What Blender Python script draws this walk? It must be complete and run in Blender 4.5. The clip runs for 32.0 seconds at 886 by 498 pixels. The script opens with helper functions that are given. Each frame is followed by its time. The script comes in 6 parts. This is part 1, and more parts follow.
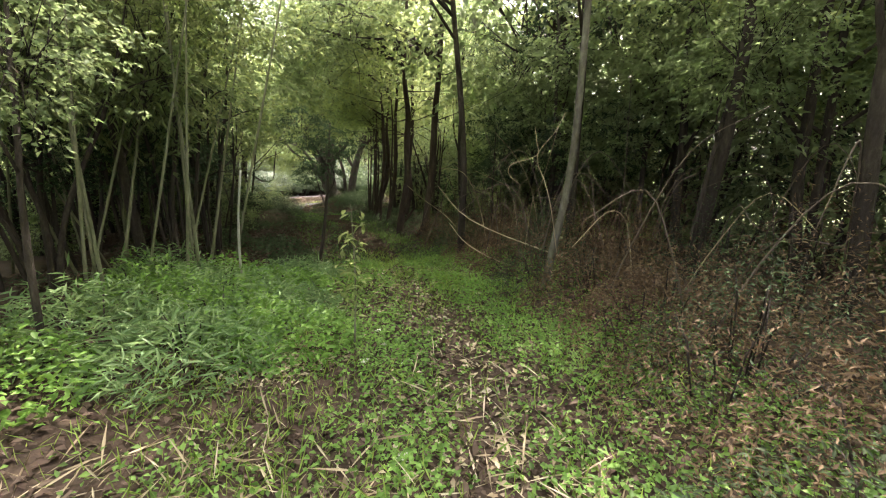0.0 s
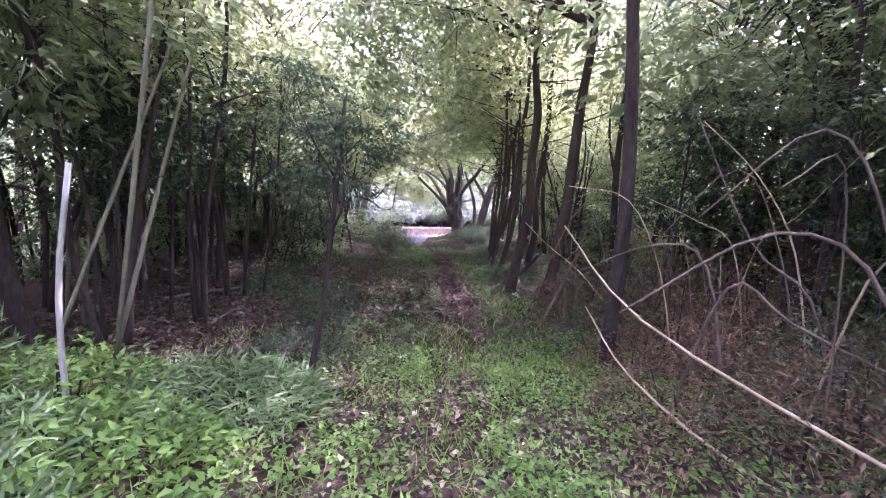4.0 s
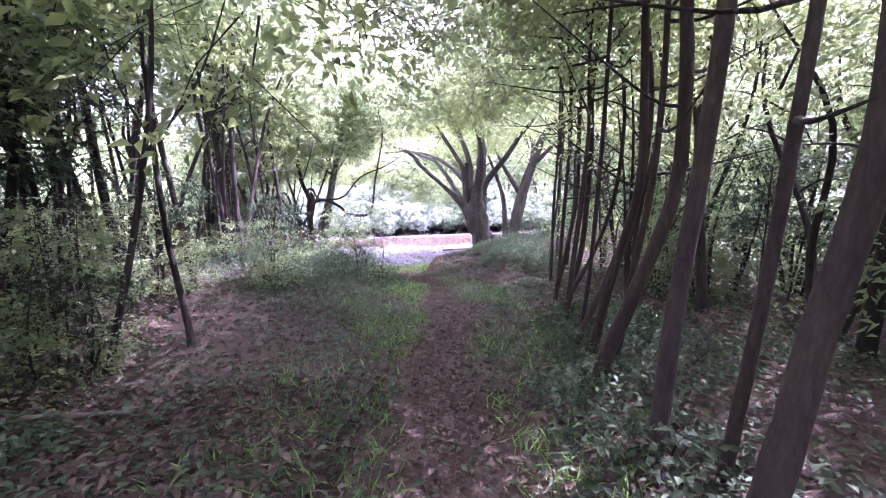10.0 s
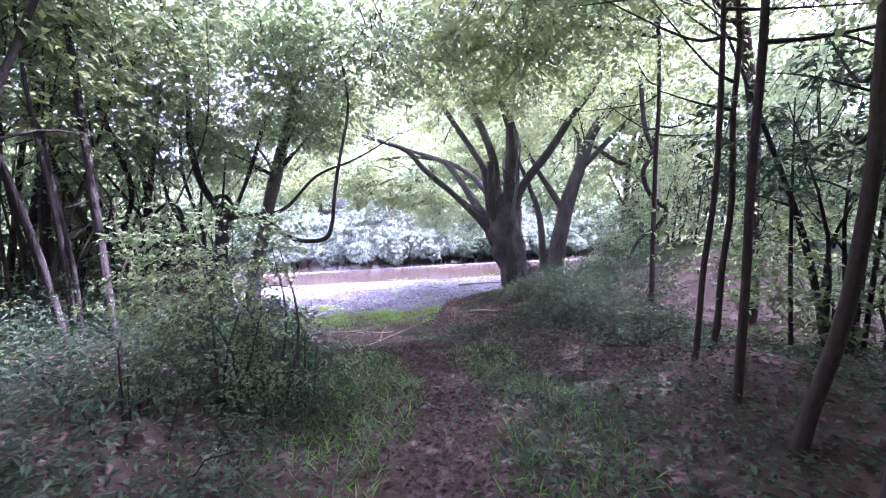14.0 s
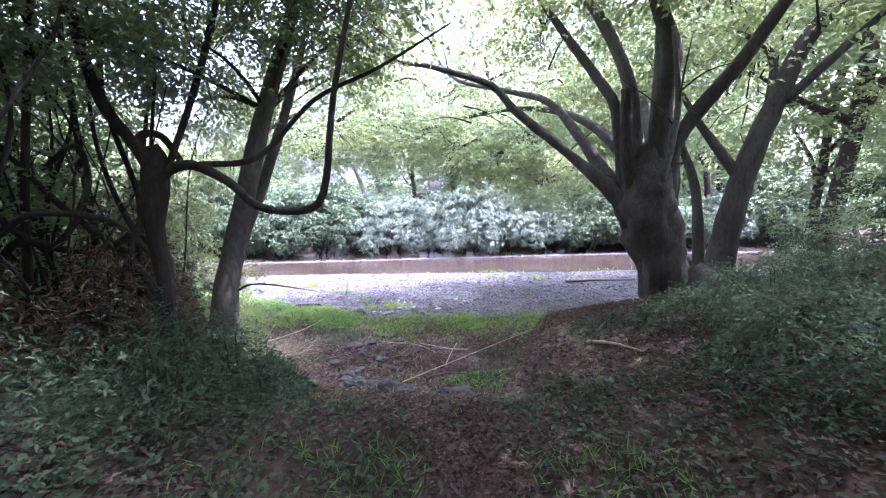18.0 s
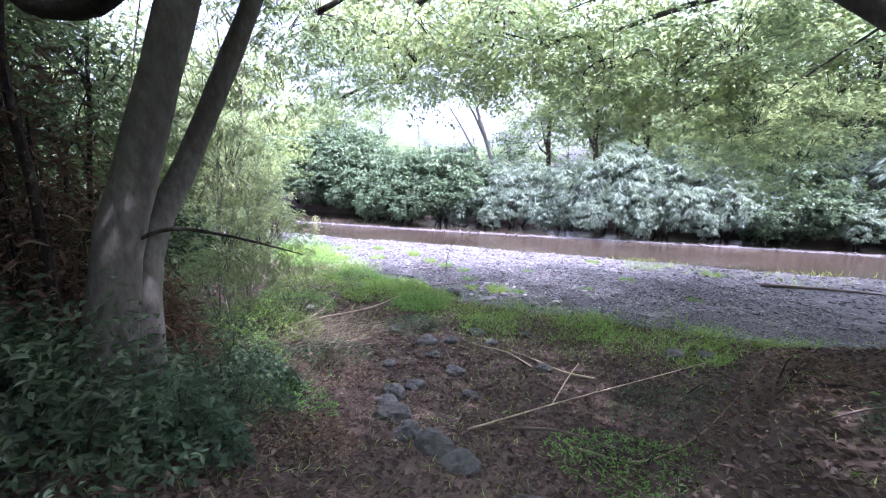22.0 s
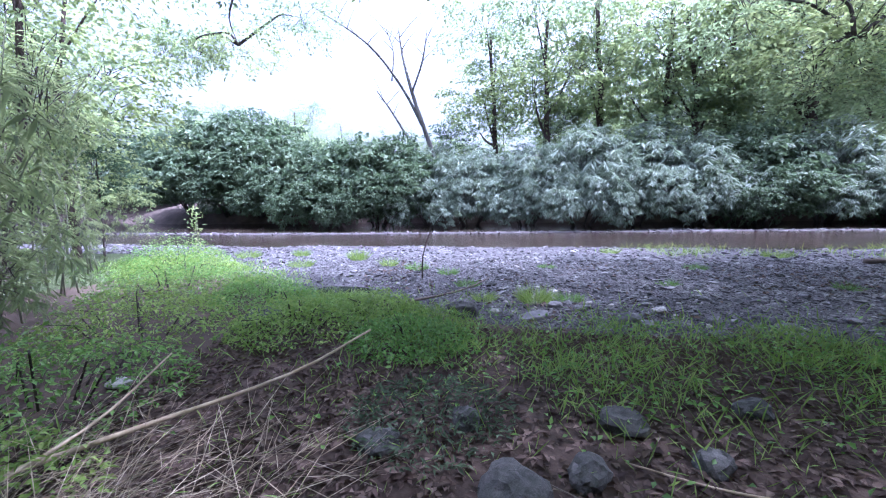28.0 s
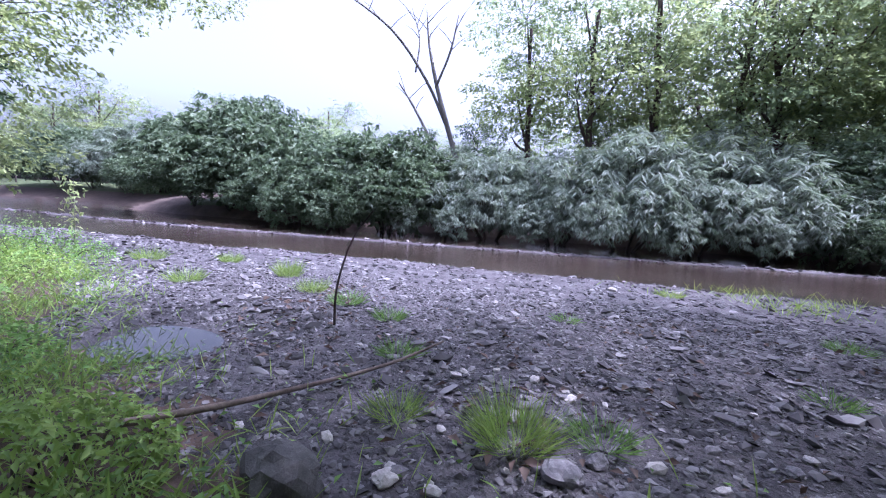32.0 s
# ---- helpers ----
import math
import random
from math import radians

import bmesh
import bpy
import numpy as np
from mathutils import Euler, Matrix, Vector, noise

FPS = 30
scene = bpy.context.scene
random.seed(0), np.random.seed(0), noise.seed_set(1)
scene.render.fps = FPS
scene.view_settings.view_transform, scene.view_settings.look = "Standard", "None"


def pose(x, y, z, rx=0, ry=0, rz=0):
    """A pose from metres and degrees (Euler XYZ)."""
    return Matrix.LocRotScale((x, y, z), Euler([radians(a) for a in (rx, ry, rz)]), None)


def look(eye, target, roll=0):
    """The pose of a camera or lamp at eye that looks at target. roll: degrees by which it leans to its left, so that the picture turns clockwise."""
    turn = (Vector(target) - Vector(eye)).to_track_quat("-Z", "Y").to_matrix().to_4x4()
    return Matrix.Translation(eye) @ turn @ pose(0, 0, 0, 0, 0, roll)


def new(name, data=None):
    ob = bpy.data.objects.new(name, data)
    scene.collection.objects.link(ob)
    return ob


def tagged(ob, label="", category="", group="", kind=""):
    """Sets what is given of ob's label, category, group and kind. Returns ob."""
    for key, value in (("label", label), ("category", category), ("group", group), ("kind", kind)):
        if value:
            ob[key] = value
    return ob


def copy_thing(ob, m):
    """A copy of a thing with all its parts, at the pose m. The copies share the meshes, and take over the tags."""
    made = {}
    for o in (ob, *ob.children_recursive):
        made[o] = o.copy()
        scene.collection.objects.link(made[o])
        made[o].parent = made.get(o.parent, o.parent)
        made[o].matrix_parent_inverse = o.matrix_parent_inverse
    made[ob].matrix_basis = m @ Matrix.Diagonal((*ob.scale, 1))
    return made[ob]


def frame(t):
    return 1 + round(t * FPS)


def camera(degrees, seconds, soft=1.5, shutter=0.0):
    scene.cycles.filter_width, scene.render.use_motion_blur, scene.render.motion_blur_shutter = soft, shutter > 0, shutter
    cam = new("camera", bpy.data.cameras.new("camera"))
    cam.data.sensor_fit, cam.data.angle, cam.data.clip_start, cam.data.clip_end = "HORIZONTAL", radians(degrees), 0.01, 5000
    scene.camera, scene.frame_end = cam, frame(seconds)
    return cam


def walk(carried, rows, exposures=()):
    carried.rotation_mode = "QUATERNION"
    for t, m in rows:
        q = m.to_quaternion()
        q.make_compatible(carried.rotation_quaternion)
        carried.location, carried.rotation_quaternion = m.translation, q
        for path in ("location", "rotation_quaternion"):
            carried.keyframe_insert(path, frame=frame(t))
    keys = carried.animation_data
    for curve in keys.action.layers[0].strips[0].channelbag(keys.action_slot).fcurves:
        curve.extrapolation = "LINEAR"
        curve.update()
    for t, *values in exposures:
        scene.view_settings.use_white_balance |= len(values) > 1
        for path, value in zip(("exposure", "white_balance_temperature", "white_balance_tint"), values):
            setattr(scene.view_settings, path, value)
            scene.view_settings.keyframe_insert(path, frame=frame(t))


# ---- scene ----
cam = camera(95.5, 32.0, soft=1.15)
PATH = [
    (0, (-6.986, -3.158, 3.279), (-5.763, -1.644, 2.816), 1.9),
    (0.5, (-6.560, -2.781, 3.233), (-5.484, -1.146, 2.822), 1.1),
    (1, (-6.088, -2.371, 3.178), (-5.135, -0.654, 2.798), -0.7),
    (1.5, (-5.745, -2.059, 3.111), (-5.007, -0.223, 2.820), 3.3),
    (2, (-5.393, -1.711, 3.091), (-4.815, 0.172, 2.745), -0.7),
    (2.5, (-5.077, -1.392, 3.064), (-4.623, 0.516, 2.673), 1.5),
    (3, (-4.843, -0.978, 3.021), (-4.263, 0.900, 2.654), 5.8),
    (3.5, (-4.640, -0.626, 2.998), (-3.989, 1.235, 2.660), 3.8),
    (5.5, (-3.854, 1.614, 2.986), (-3.351, 3.524, 2.671), 2.6),
    (6, (-3.440, 2.323, 2.805), (-2.979, 4.246, 2.507), 3.3),
    (6.5, (-3.178, 3.030, 2.682), (-2.758, 4.959, 2.364), 2.5),
    (7, (-2.866, 3.742, 2.592), (-2.492, 5.669, 2.208), 1.0),
    (7.5, (-2.505, 4.484, 2.467), (-2.159, 6.430, 2.161), -0.9),
    (8, (-2.239, 5.177, 2.477), (-1.780, 7.098, 2.163), -1.6),
    (8.5, (-1.998, 5.651, 2.554), (-1.505, 7.539, 2.116), 1.7),
    (9, (-1.937, 6.339, 2.421), (-1.377, 8.245, 2.190), 0.1),
    (9.5, (-1.803, 6.847, 2.405), (-1.287, 8.765, 2.171), 1.4),
    (10, (-1.755, 7.360, 2.456), (-1.226, 9.263, 2.139), 0.4),
    (10.5, (-1.511, 8.004, 2.457), (-0.906, 9.882, 2.129), -2.1),
    (11, (-1.346, 8.543, 2.445), (-0.799, 10.436, 2.104), -1.5),
    (11.5, (-1.207, 9.173, 2.414), (-0.645, 11.068, 2.112), -2.0),
    (12, (-0.891, 9.801, 2.307), (-0.406, 11.724, 2.054), 1.8),
    (12.5, (-0.790, 10.388, 2.242), (-0.383, 12.332, 2.010), 0.3),
    (13, (-0.775, 10.899, 2.343), (-0.314, 12.828, 2.080), -1.1),
    (13.5, (-0.644, 11.480, 2.146), (-0.240, 13.429, 1.956), -0.1),
    (14, (-0.333, 12.082, 2.012), (0.112, 14.023, 1.829), -0.8),
    (14.5, (-0.100, 12.490, 1.870), (0.247, 14.455, 1.727), 0.9),
    (16.5, (0.001, 13.994, 1.946), (0.207, 15.964, 1.664), -0.2),
    (17, (0.131, 14.451, 1.819), (0.250, 16.426, 1.527), -0.3),
    (17.5, (0.350, 14.892, 1.764), (0.498, 16.865, 1.467), -2.7),
    (18, (0.516, 15.343, 1.634), (0.448, 17.328, 1.397), -1.2),
    (18.5, (0.656, 15.817, 1.535), (0.491, 17.796, 1.295), -0.0),
    (19, (0.753, 16.209, 1.466), (0.415, 18.161, 1.194), 0.6),
    (19.5, (0.733, 16.583, 1.358), (0.337, 18.529, 1.122), 0.6),
    (20, (0.711, 16.973, 1.227), (0.292, 18.914, 0.992), 0.5),
    (20.5, (0.711, 17.203, 1.182), (0.287, 19.142, 0.937), 1.1),
    (21, (0.683, 17.533, 1.115), (0.293, 19.478, 0.863), 0.9),
    (21.5, (0.692, 17.752, 1.180), (0.082, 19.628, 0.846), 3.2),
    (22, (0.549, 18.072, 1.069), (-0.146, 19.916, 0.725), 1.1),
    (22.5, (0.448, 18.377, 0.983), (-0.421, 20.147, 0.646), 2.9),
    (23, (0.291, 18.668, 0.830), (-0.663, 20.404, 0.557), 1.8),
    (23.5, (0.235, 18.888, 0.770), (-0.735, 20.623, 0.551), 1.6),
    (24, (0.099, 19.076, 0.727), (-0.856, 20.816, 0.476), 1.4),
    (24.5, (-0.174, 19.260, 0.682), (-1.088, 21.023, 0.449), -1.4),
    (26.5, (-0.980, 20.229, 0.259), (-2.115, 21.851, -0.024), 0.4),
    (27, (-1.236, 20.646, 0.143), (-2.190, 22.380, -0.142), -0.2),
    (27.5, (-1.479, 21.106, 0.060), (-2.148, 22.972, -0.201), -1.1),
    (28, (-1.565, 21.631, -0.058), (-1.909, 23.583, -0.322), -1.0),
    (28.5, (-1.481, 22.216, -0.128), (-1.652, 24.199, -0.317), -2.0),
    (29, (-1.381, 22.622, -0.147), (-1.235, 24.616, -0.151), 0.0),
    (29.5, (-1.286, 23.054, -0.152), (-1.336, 25.053, -0.215), -1.2),
    (30, (-1.269, 23.415, -0.127), (-1.412, 25.400, -0.325), -0.6),
    (30.5, (-1.173, 23.705, -0.125), (-1.471, 25.666, -0.380), 1.7),
    (31, (-1.207, 23.997, -0.189), (-1.637, 25.934, -0.438), 1.0),
    (31.5, (-1.219, 24.290, -0.231), (-1.660, 26.224, -0.484), 0.4),
    (32, (-1.224, 24.561, -0.265), (-1.727, 26.485, -0.474), 3.2),
]
walk(cam, [(t, look(eye, target, roll)) for t, eye, target, roll in PATH], exposures=[(0.0, 3.2, 7000, 16), (1.0, 3.65, 6600, 30), (2.0, 3.75, 5900, 42), (3.5, 4.05, 5400, 66), (6.0, 4.66, 5400, 70), (9.0, 4.68, 5300, 66), (12.0, 4.5, 5050, 60), (14.0, 3.9, 5000, 56), (16.5, 3.5, 5000, 46), (19.0, 3.15, 5150, 36), (23.0, 2.8, 5150, 30), (27.0, 2.3, 4900, 30), (28.0, 2.2, 4750, 30), (29.0, 2.4, 4550, 28), (30.0, 1.95, 4800, 32), (32.0, 1.75, 5000, 35)])

# ---------------------------------------------------------------- world and light
SUN_EL, SUN_AZ = 60.0, 75.0          # elevation; azimuth from +y towards +x
world = bpy.data.worlds.new("world")
scene.world = world
world.use_nodes = True
_bg = world.node_tree.nodes["Background"]
_sky = world.node_tree.nodes.new("ShaderNodeTexSky")
_sky.sky_type, _sky.sun_disc = "NISHITA", False
_sky.sun_elevation, _sky.sun_rotation = radians(SUN_EL), radians(SUN_AZ)
_sky.dust_density, _sky.air_density = 9.0, 1.0
_haze = world.node_tree.nodes.new("ShaderNodeHueSaturation")   # thin white haze
_haze.inputs["Saturation"].default_value = 0.38
world.node_tree.links.new(_sky.outputs[0], _haze.inputs["Color"])
world.node_tree.links.new(_haze.outputs[0], _bg.inputs[0])
_bg.inputs[1].default_value = 0.15
_sun = bpy.data.lights.new("sun", "SUN")
_sun.energy, _sun.angle, _sun.color = 2.2, radians(0.6), (1.0, 0.93, 0.82)
_sd = Vector((math.sin(radians(SUN_AZ)) * math.cos(radians(SUN_EL)), math.cos(radians(SUN_AZ)) * math.cos(radians(SUN_EL)), math.sin(radians(SUN_EL))))
new("sun", _sun).matrix_world = look(_sd * 60, (0, 0, 0))

# ---------------------------------------------------------------- materials
RNG = np.random.default_rng(7)


def node(nt, kind, **kw):
    n = nt.nodes.new(kind)
    for k, v in kw.items():
        n.inputs[k].default_value = v
    return n


def ramp(nt, fac, stops):
    r = nt.nodes.new("ShaderNodeValToRGB")
    while len(r.color_ramp.elements) < len(stops):
        r.color_ramp.elements.new(0.5)
    for e, (p, c) in zip(r.color_ramp.elements, stops):
        e.position, e.color = p, (*c, 1)
    nt.links.new(fac, r.inputs[0])
    return r


def solid(name, stops, scale=6.0, fine=60.0, rough=0.85, bump=0.3, depth=0.02, stretch=(1, 1, 1), spec=0.3, coord="Object"):
    """A rough natural surface: colour from a coarse and a fine noise, with relief."""
    m = bpy.data.materials.new(name)
    m.use_nodes = True
    nt = m.node_tree
    b = nt.nodes["Principled BSDF"]
    tc = nt.nodes.new("ShaderNodeTexCoord")
    mp = nt.nodes.new("ShaderNodeMapping")
    mp.inputs["Scale"].default_value = stretch
    nt.links.new(tc.outputs[coord], mp.inputs[0])
    n1 = node(nt, "ShaderNodeTexNoise", Scale=scale, Detail=5.0, Roughness=0.6)
    n2 = node(nt, "ShaderNodeTexNoise", Scale=fine, Detail=4.0, Roughness=0.7)
    for n in (n1, n2):
        nt.links.new(mp.outputs[0], n.inputs["Vector"])
    mix = node(nt, "ShaderNodeMath")
    mix.operation = "MULTIPLY_ADD"
    mix.inputs[1].default_value = 0.45
    nt.links.new(n2.outputs[0], mix.inputs[0])
    half = node(nt, "ShaderNodeMath")
    half.operation = "MULTIPLY"
    half.inputs[1].default_value = 0.55
    nt.links.new(n1.outputs[0], half.inputs[0])
    nt.links.new(half.outputs[0], mix.inputs[2])
    r = ramp(nt, mix.outputs[0], stops)
    nt.links.new(r.outputs[0], b.inputs["Base Color"])
    b.inputs["Roughness"].default_value = rough
    b.inputs["Specular IOR Level"].default_value = spec
    bp = node(nt, "ShaderNodeBump", Strength=bump, Distance=depth)
    nt.links.new(mix.outputs[0], bp.inputs["Height"])
    nt.links.new(bp.outputs[0], b.inputs["Normal"])
    return m


def muted(c, part=0.72):
    """The colour drawn towards its own grey."""
    g = 0.3 * c[0] + 0.55 * c[1] + 0.15 * c[2]
    return tuple(g + (v - g) * part for v in c)


def foliage(name, stops, through_col, through_part=0.42, rough=0.5, spec=0.35, vivid=0.72):
    """Leaves: colour varies from leaf to leaf and in clumps; part of the light passes through."""
    m = bpy.data.materials.new(name)
    m.use_nodes = True
    nt = m.node_tree
    b = nt.nodes["Principled BSDF"]
    out = nt.nodes["Material Output"]
    geo = nt.nodes.new("ShaderNodeNewGeometry")
    tc = nt.nodes.new("ShaderNodeTexCoord")
    n1 = node(nt, "ShaderNodeTexNoise", Scale=1.3, Detail=3.0)
    nt.links.new(tc.outputs["Object"], n1.inputs["Vector"])
    add = node(nt, "ShaderNodeMath")
    add.operation = "MULTIPLY_ADD"
    add.inputs[1].default_value = 0.6
    nt.links.new(geo.outputs["Random Per Island"], add.inputs[0])
    half = node(nt, "ShaderNodeMath")
    half.operation = "MULTIPLY"
    half.inputs[1].default_value = 0.4
    nt.links.new(n1.outputs[0], half.inputs[0])
    nt.links.new(half.outputs[0], add.inputs[2])
    r = ramp(nt, add.outputs[0], [(p, muted(c, vivid)) for p, c in stops])
    nt.links.new(r.outputs[0], b.inputs["Base Color"])
    b.inputs["Roughness"].default_value = rough
    b.inputs["Specular IOR Level"].default_value = spec
    tr = nt.nodes.new("ShaderNodeBsdfTranslucent")
    tint = nt.nodes.new("ShaderNodeMix")
    tint.data_type, tint.blend_type = "RGBA", "MIX"
    tint.inputs[0].default_value = 0.5
    nt.links.new(r.outputs[0], tint.inputs[6])
    tint.inputs[7].default_value = (*muted(through_col, vivid), 1)
    nt.links.new(tint.outputs[2], tr.inputs[0])
    mx = nt.nodes.new("ShaderNodeMixShader")
    mx.inputs[0].default_value = through_part
    nt.links.new(b.outputs[0], mx.inputs[1])
    nt.links.new(tr.outputs[0], mx.inputs[2])
    nt.links.new(mx.outputs[0], out.inputs[0])
    return m


SOIL = solid("soil", [(0.25, (0.026, 0.018, 0.015)), (0.45, (0.06, 0.041, 0.032)), (0.6, (0.088, 0.06, 0.047)), (0.78, (0.055, 0.06, 0.028))], 0.9, 26, 0.95, 0.7, 0.03)
GRAVEL_BED = solid("gravel_bed", [(0.25, (0.02, 0.018, 0.019)), (0.45, (0.055, 0.05, 0.053)), (0.62, (0.12, 0.112, 0.117)), (0.8, (0.075, 0.062, 0.055))], 3.0, 45, 0.85, 1.0, 0.05)
BARK_DARK = solid("bark_dark", [(0.3, (0.02, 0.016, 0.014)), (0.5, (0.05, 0.04, 0.036)), (0.7, (0.1, 0.084, 0.075))], 3.5, 30, 0.92, 1.0, 0.06, (1, 1, 0.3))
BARK_BROWN = solid("bark_brown", [(0.3, (0.03, 0.021, 0.019)), (0.5, (0.066, 0.047, 0.042)), (0.7, (0.115, 0.088, 0.08))], 4, 42, 0.92, 0.7, 0.02, (1, 1, 0.3))
BARK_PALE = solid("bark_pale", [(0.3, (0.045, 0.038, 0.034)), (0.48, (0.115, 0.104, 0.094)), (0.7, (0.25, 0.235, 0.21))], 2.0, 24, 0.85, 0.6, 0.02, (1, 1, 0.4))
BARK_OLD = solid("bark_old_grey", [(0.3, (0.03, 0.025, 0.023)), (0.5, (0.078, 0.067, 0.062)), (0.7, (0.15, 0.135, 0.125))], 3.5, 32, 0.92, 1.0, 0.05, (1, 1, 0.35))
BARK_GREEN = solid("bark_mossy", [(0.3, (0.075, 0.075, 0.05)), (0.5, (0.16, 0.165, 0.115)), (0.7, (0.26, 0.25, 0.18))], 3.0, 30, 0.9, 0.6, 0.02, (1, 1, 0.4))
CANE = solid("dry_cane", [(0.3, (0.2, 0.15, 0.1)), (0.5, (0.36, 0.29, 0.2)), (0.7, (0.5, 0.43, 0.32))], 4, 50, 0.7, 0.3, 0.01, (1, 1, 0.3))
DEADWOOD = solid("dead_wood", [(0.3, (0.05, 0.04, 0.033)), (0.5, (0.12, 0.095, 0.08)), (0.7, (0.22, 0.18, 0.15))], 5, 60, 0.9, 0.5, 0.01)
POLE = solid("weathered_pole", [(0.3, (0.2, 0.2, 0.19)), (0.5, (0.34, 0.34, 0.32)), (0.7, (0.48, 0.48, 0.46))], 6, 60, 0.7, 0.3, 0.005, (1, 1, 0.2))
STONE = solid("river_stone", [(0.25, (0.06, 0.056, 0.06)), (0.45, (0.125, 0.118, 0.125)), (0.62, (0.21, 0.2, 0.208)), (0.8, (0.33, 0.32, 0.315))], 5, 50, 0.8, 0.4, 0.01)
STONE_DARK = solid("dark_bank_stone", [(0.3, (0.03, 0.029, 0.03)), (0.5, (0.07, 0.068, 0.066)), (0.7, (0.14, 0.135, 0.13))], 6, 50, 0.85, 0.5, 0.02)
STONE_PALE = solid("pale_stone", [(0.3, (0.2, 0.19, 0.18)), (0.5, (0.36, 0.34, 0.32)), (0.7, (0.5, 0.48, 0.45))], 6, 50, 0.8, 0.4, 0.01)
WEEDY = solid("weedy_floor", [(0.25, (0.022, 0.026, 0.013)), (0.45, (0.05, 0.066, 0.026)), (0.6, (0.08, 0.1, 0.04)), (0.78, (0.075, 0.06, 0.04))], 0.8, 22, 0.95, 1.0, 0.08)
BANK_EARTH = solid("bank_earth", [(0.3, (0.035, 0.026, 0.02)), (0.5, (0.075, 0.055, 0.045)), (0.7, (0.12, 0.09, 0.07))], 2, 20, 0.95, 0.8, 0.06)

_G = lambda a, b, c, d: [(0.15, a), (0.4, b), (0.62, c), (0.85, d)]
LEAF_WOOD = foliage("leaf_woodland", _G((0.041, 0.088, 0.030), (0.074, 0.149, 0.043), (0.115, 0.203, 0.061), (0.176, 0.270, 0.081)), (0.5, 0.68, 0.16), 0.64, vivid=0.62)
LEAF_DARK = foliage("leaf_evergreen", _G((0.02, 0.047, 0.025), (0.034, 0.072, 0.036), (0.05, 0.1, 0.048), (0.084, 0.135, 0.066)), (0.156, 0.286, 0.078), 0.3, 0.62, 0.18)
# lit copy of the woodland leaf: sunshine is put into its yellower colour
LEAF_SUNLIT = foliage("leaf_sunlit", _G((0.066, 0.132, 0.028), (0.110, 0.198, 0.039), (0.165, 0.264, 0.050), (0.264, 0.330, 0.066)), (0.6, 0.7, 0.12), 0.66, vivid=0.66)
LEAF_WILLOW = foliage("leaf_willow", _G((0.065, 0.1, 0.065), (0.13, 0.185, 0.125), (0.215, 0.28, 0.2), (0.32, 0.39, 0.3)), (0.28, 0.4, 0.16), 0.35, 0.55, 0.35)
LEAF_BAMBOO = foliage("leaf_bamboo", _G((0.04, 0.08, 0.028), (0.078, 0.132, 0.043), (0.122, 0.182, 0.058), (0.22, 0.26, 0.09)), (0.5, 0.6, 0.14), 0.55, 0.55, 0.25)
LEAF_HERB = foliage("leaf_herb", _G((0.05, 0.11, 0.025), (0.09, 0.19, 0.04), (0.135, 0.27, 0.055), (0.2, 0.35, 0.08)), (0.33, 0.56, 0.08), 0.38, vivid=0.95)
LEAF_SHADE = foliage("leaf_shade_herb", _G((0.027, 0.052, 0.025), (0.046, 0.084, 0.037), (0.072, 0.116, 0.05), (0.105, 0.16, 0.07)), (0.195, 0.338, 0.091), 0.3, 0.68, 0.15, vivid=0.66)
LEAF_BUSH = foliage("leaf_bank_bush", _G((0.04, 0.072, 0.032), (0.07, 0.12, 0.05), (0.11, 0.17, 0.072), (0.16, 0.225, 0.11)), (0.18, 0.3, 0.1), 0.35, 0.55, 0.3)
LEAF_GRASSY = foliage("leaf_bamboo_grass", _G((0.05, 0.11, 0.045), (0.1, 0.2, 0.075), (0.16, 0.28, 0.11), (0.27, 0.38, 0.17)), (0.35, 0.55, 0.15), 0.4, 0.5, 0.4, 0.85)
GRASS = foliage("grass_blade", _G((0.08, 0.15, 0.025), (0.13, 0.24, 0.035), (0.19, 0.32, 0.05), (0.3, 0.38, 0.1)), (0.45, 0.6, 0.08), 0.42, vivid=0.92)
LITTER = foliage("leaf_litter", [(0.1, (0.032, 0.019, 0.015)), (0.35, (0.065, 0.038, 0.029)), (0.62, (0.105, 0.066, 0.05)), (0.8, (0.165, 0.11, 0.083)), (0.93, (0.34, 0.27, 0.21))], (0.375, 0.225, 0.100), 0.12, 0.8, 0.2)
STRAW = foliage("dry_straw", [(0.1, (0.22, 0.15, 0.08)), (0.4, (0.4, 0.3, 0.18)), (0.7, (0.52, 0.42, 0.28)), (0.95, (0.62, 0.54, 0.4))], (0.5, 0.4, 0.2), 0.2, 0.7)
LEAF_RUST = foliage("leaf_withered", [(0.1, (0.06, 0.034, 0.02)), (0.4, (0.13, 0.074, 0.038)), (0.7, (0.21, 0.13, 0.066)), (0.95, (0.3, 0.21, 0.11))], (0.4, 0.22, 0.08), 0.2, 0.8)


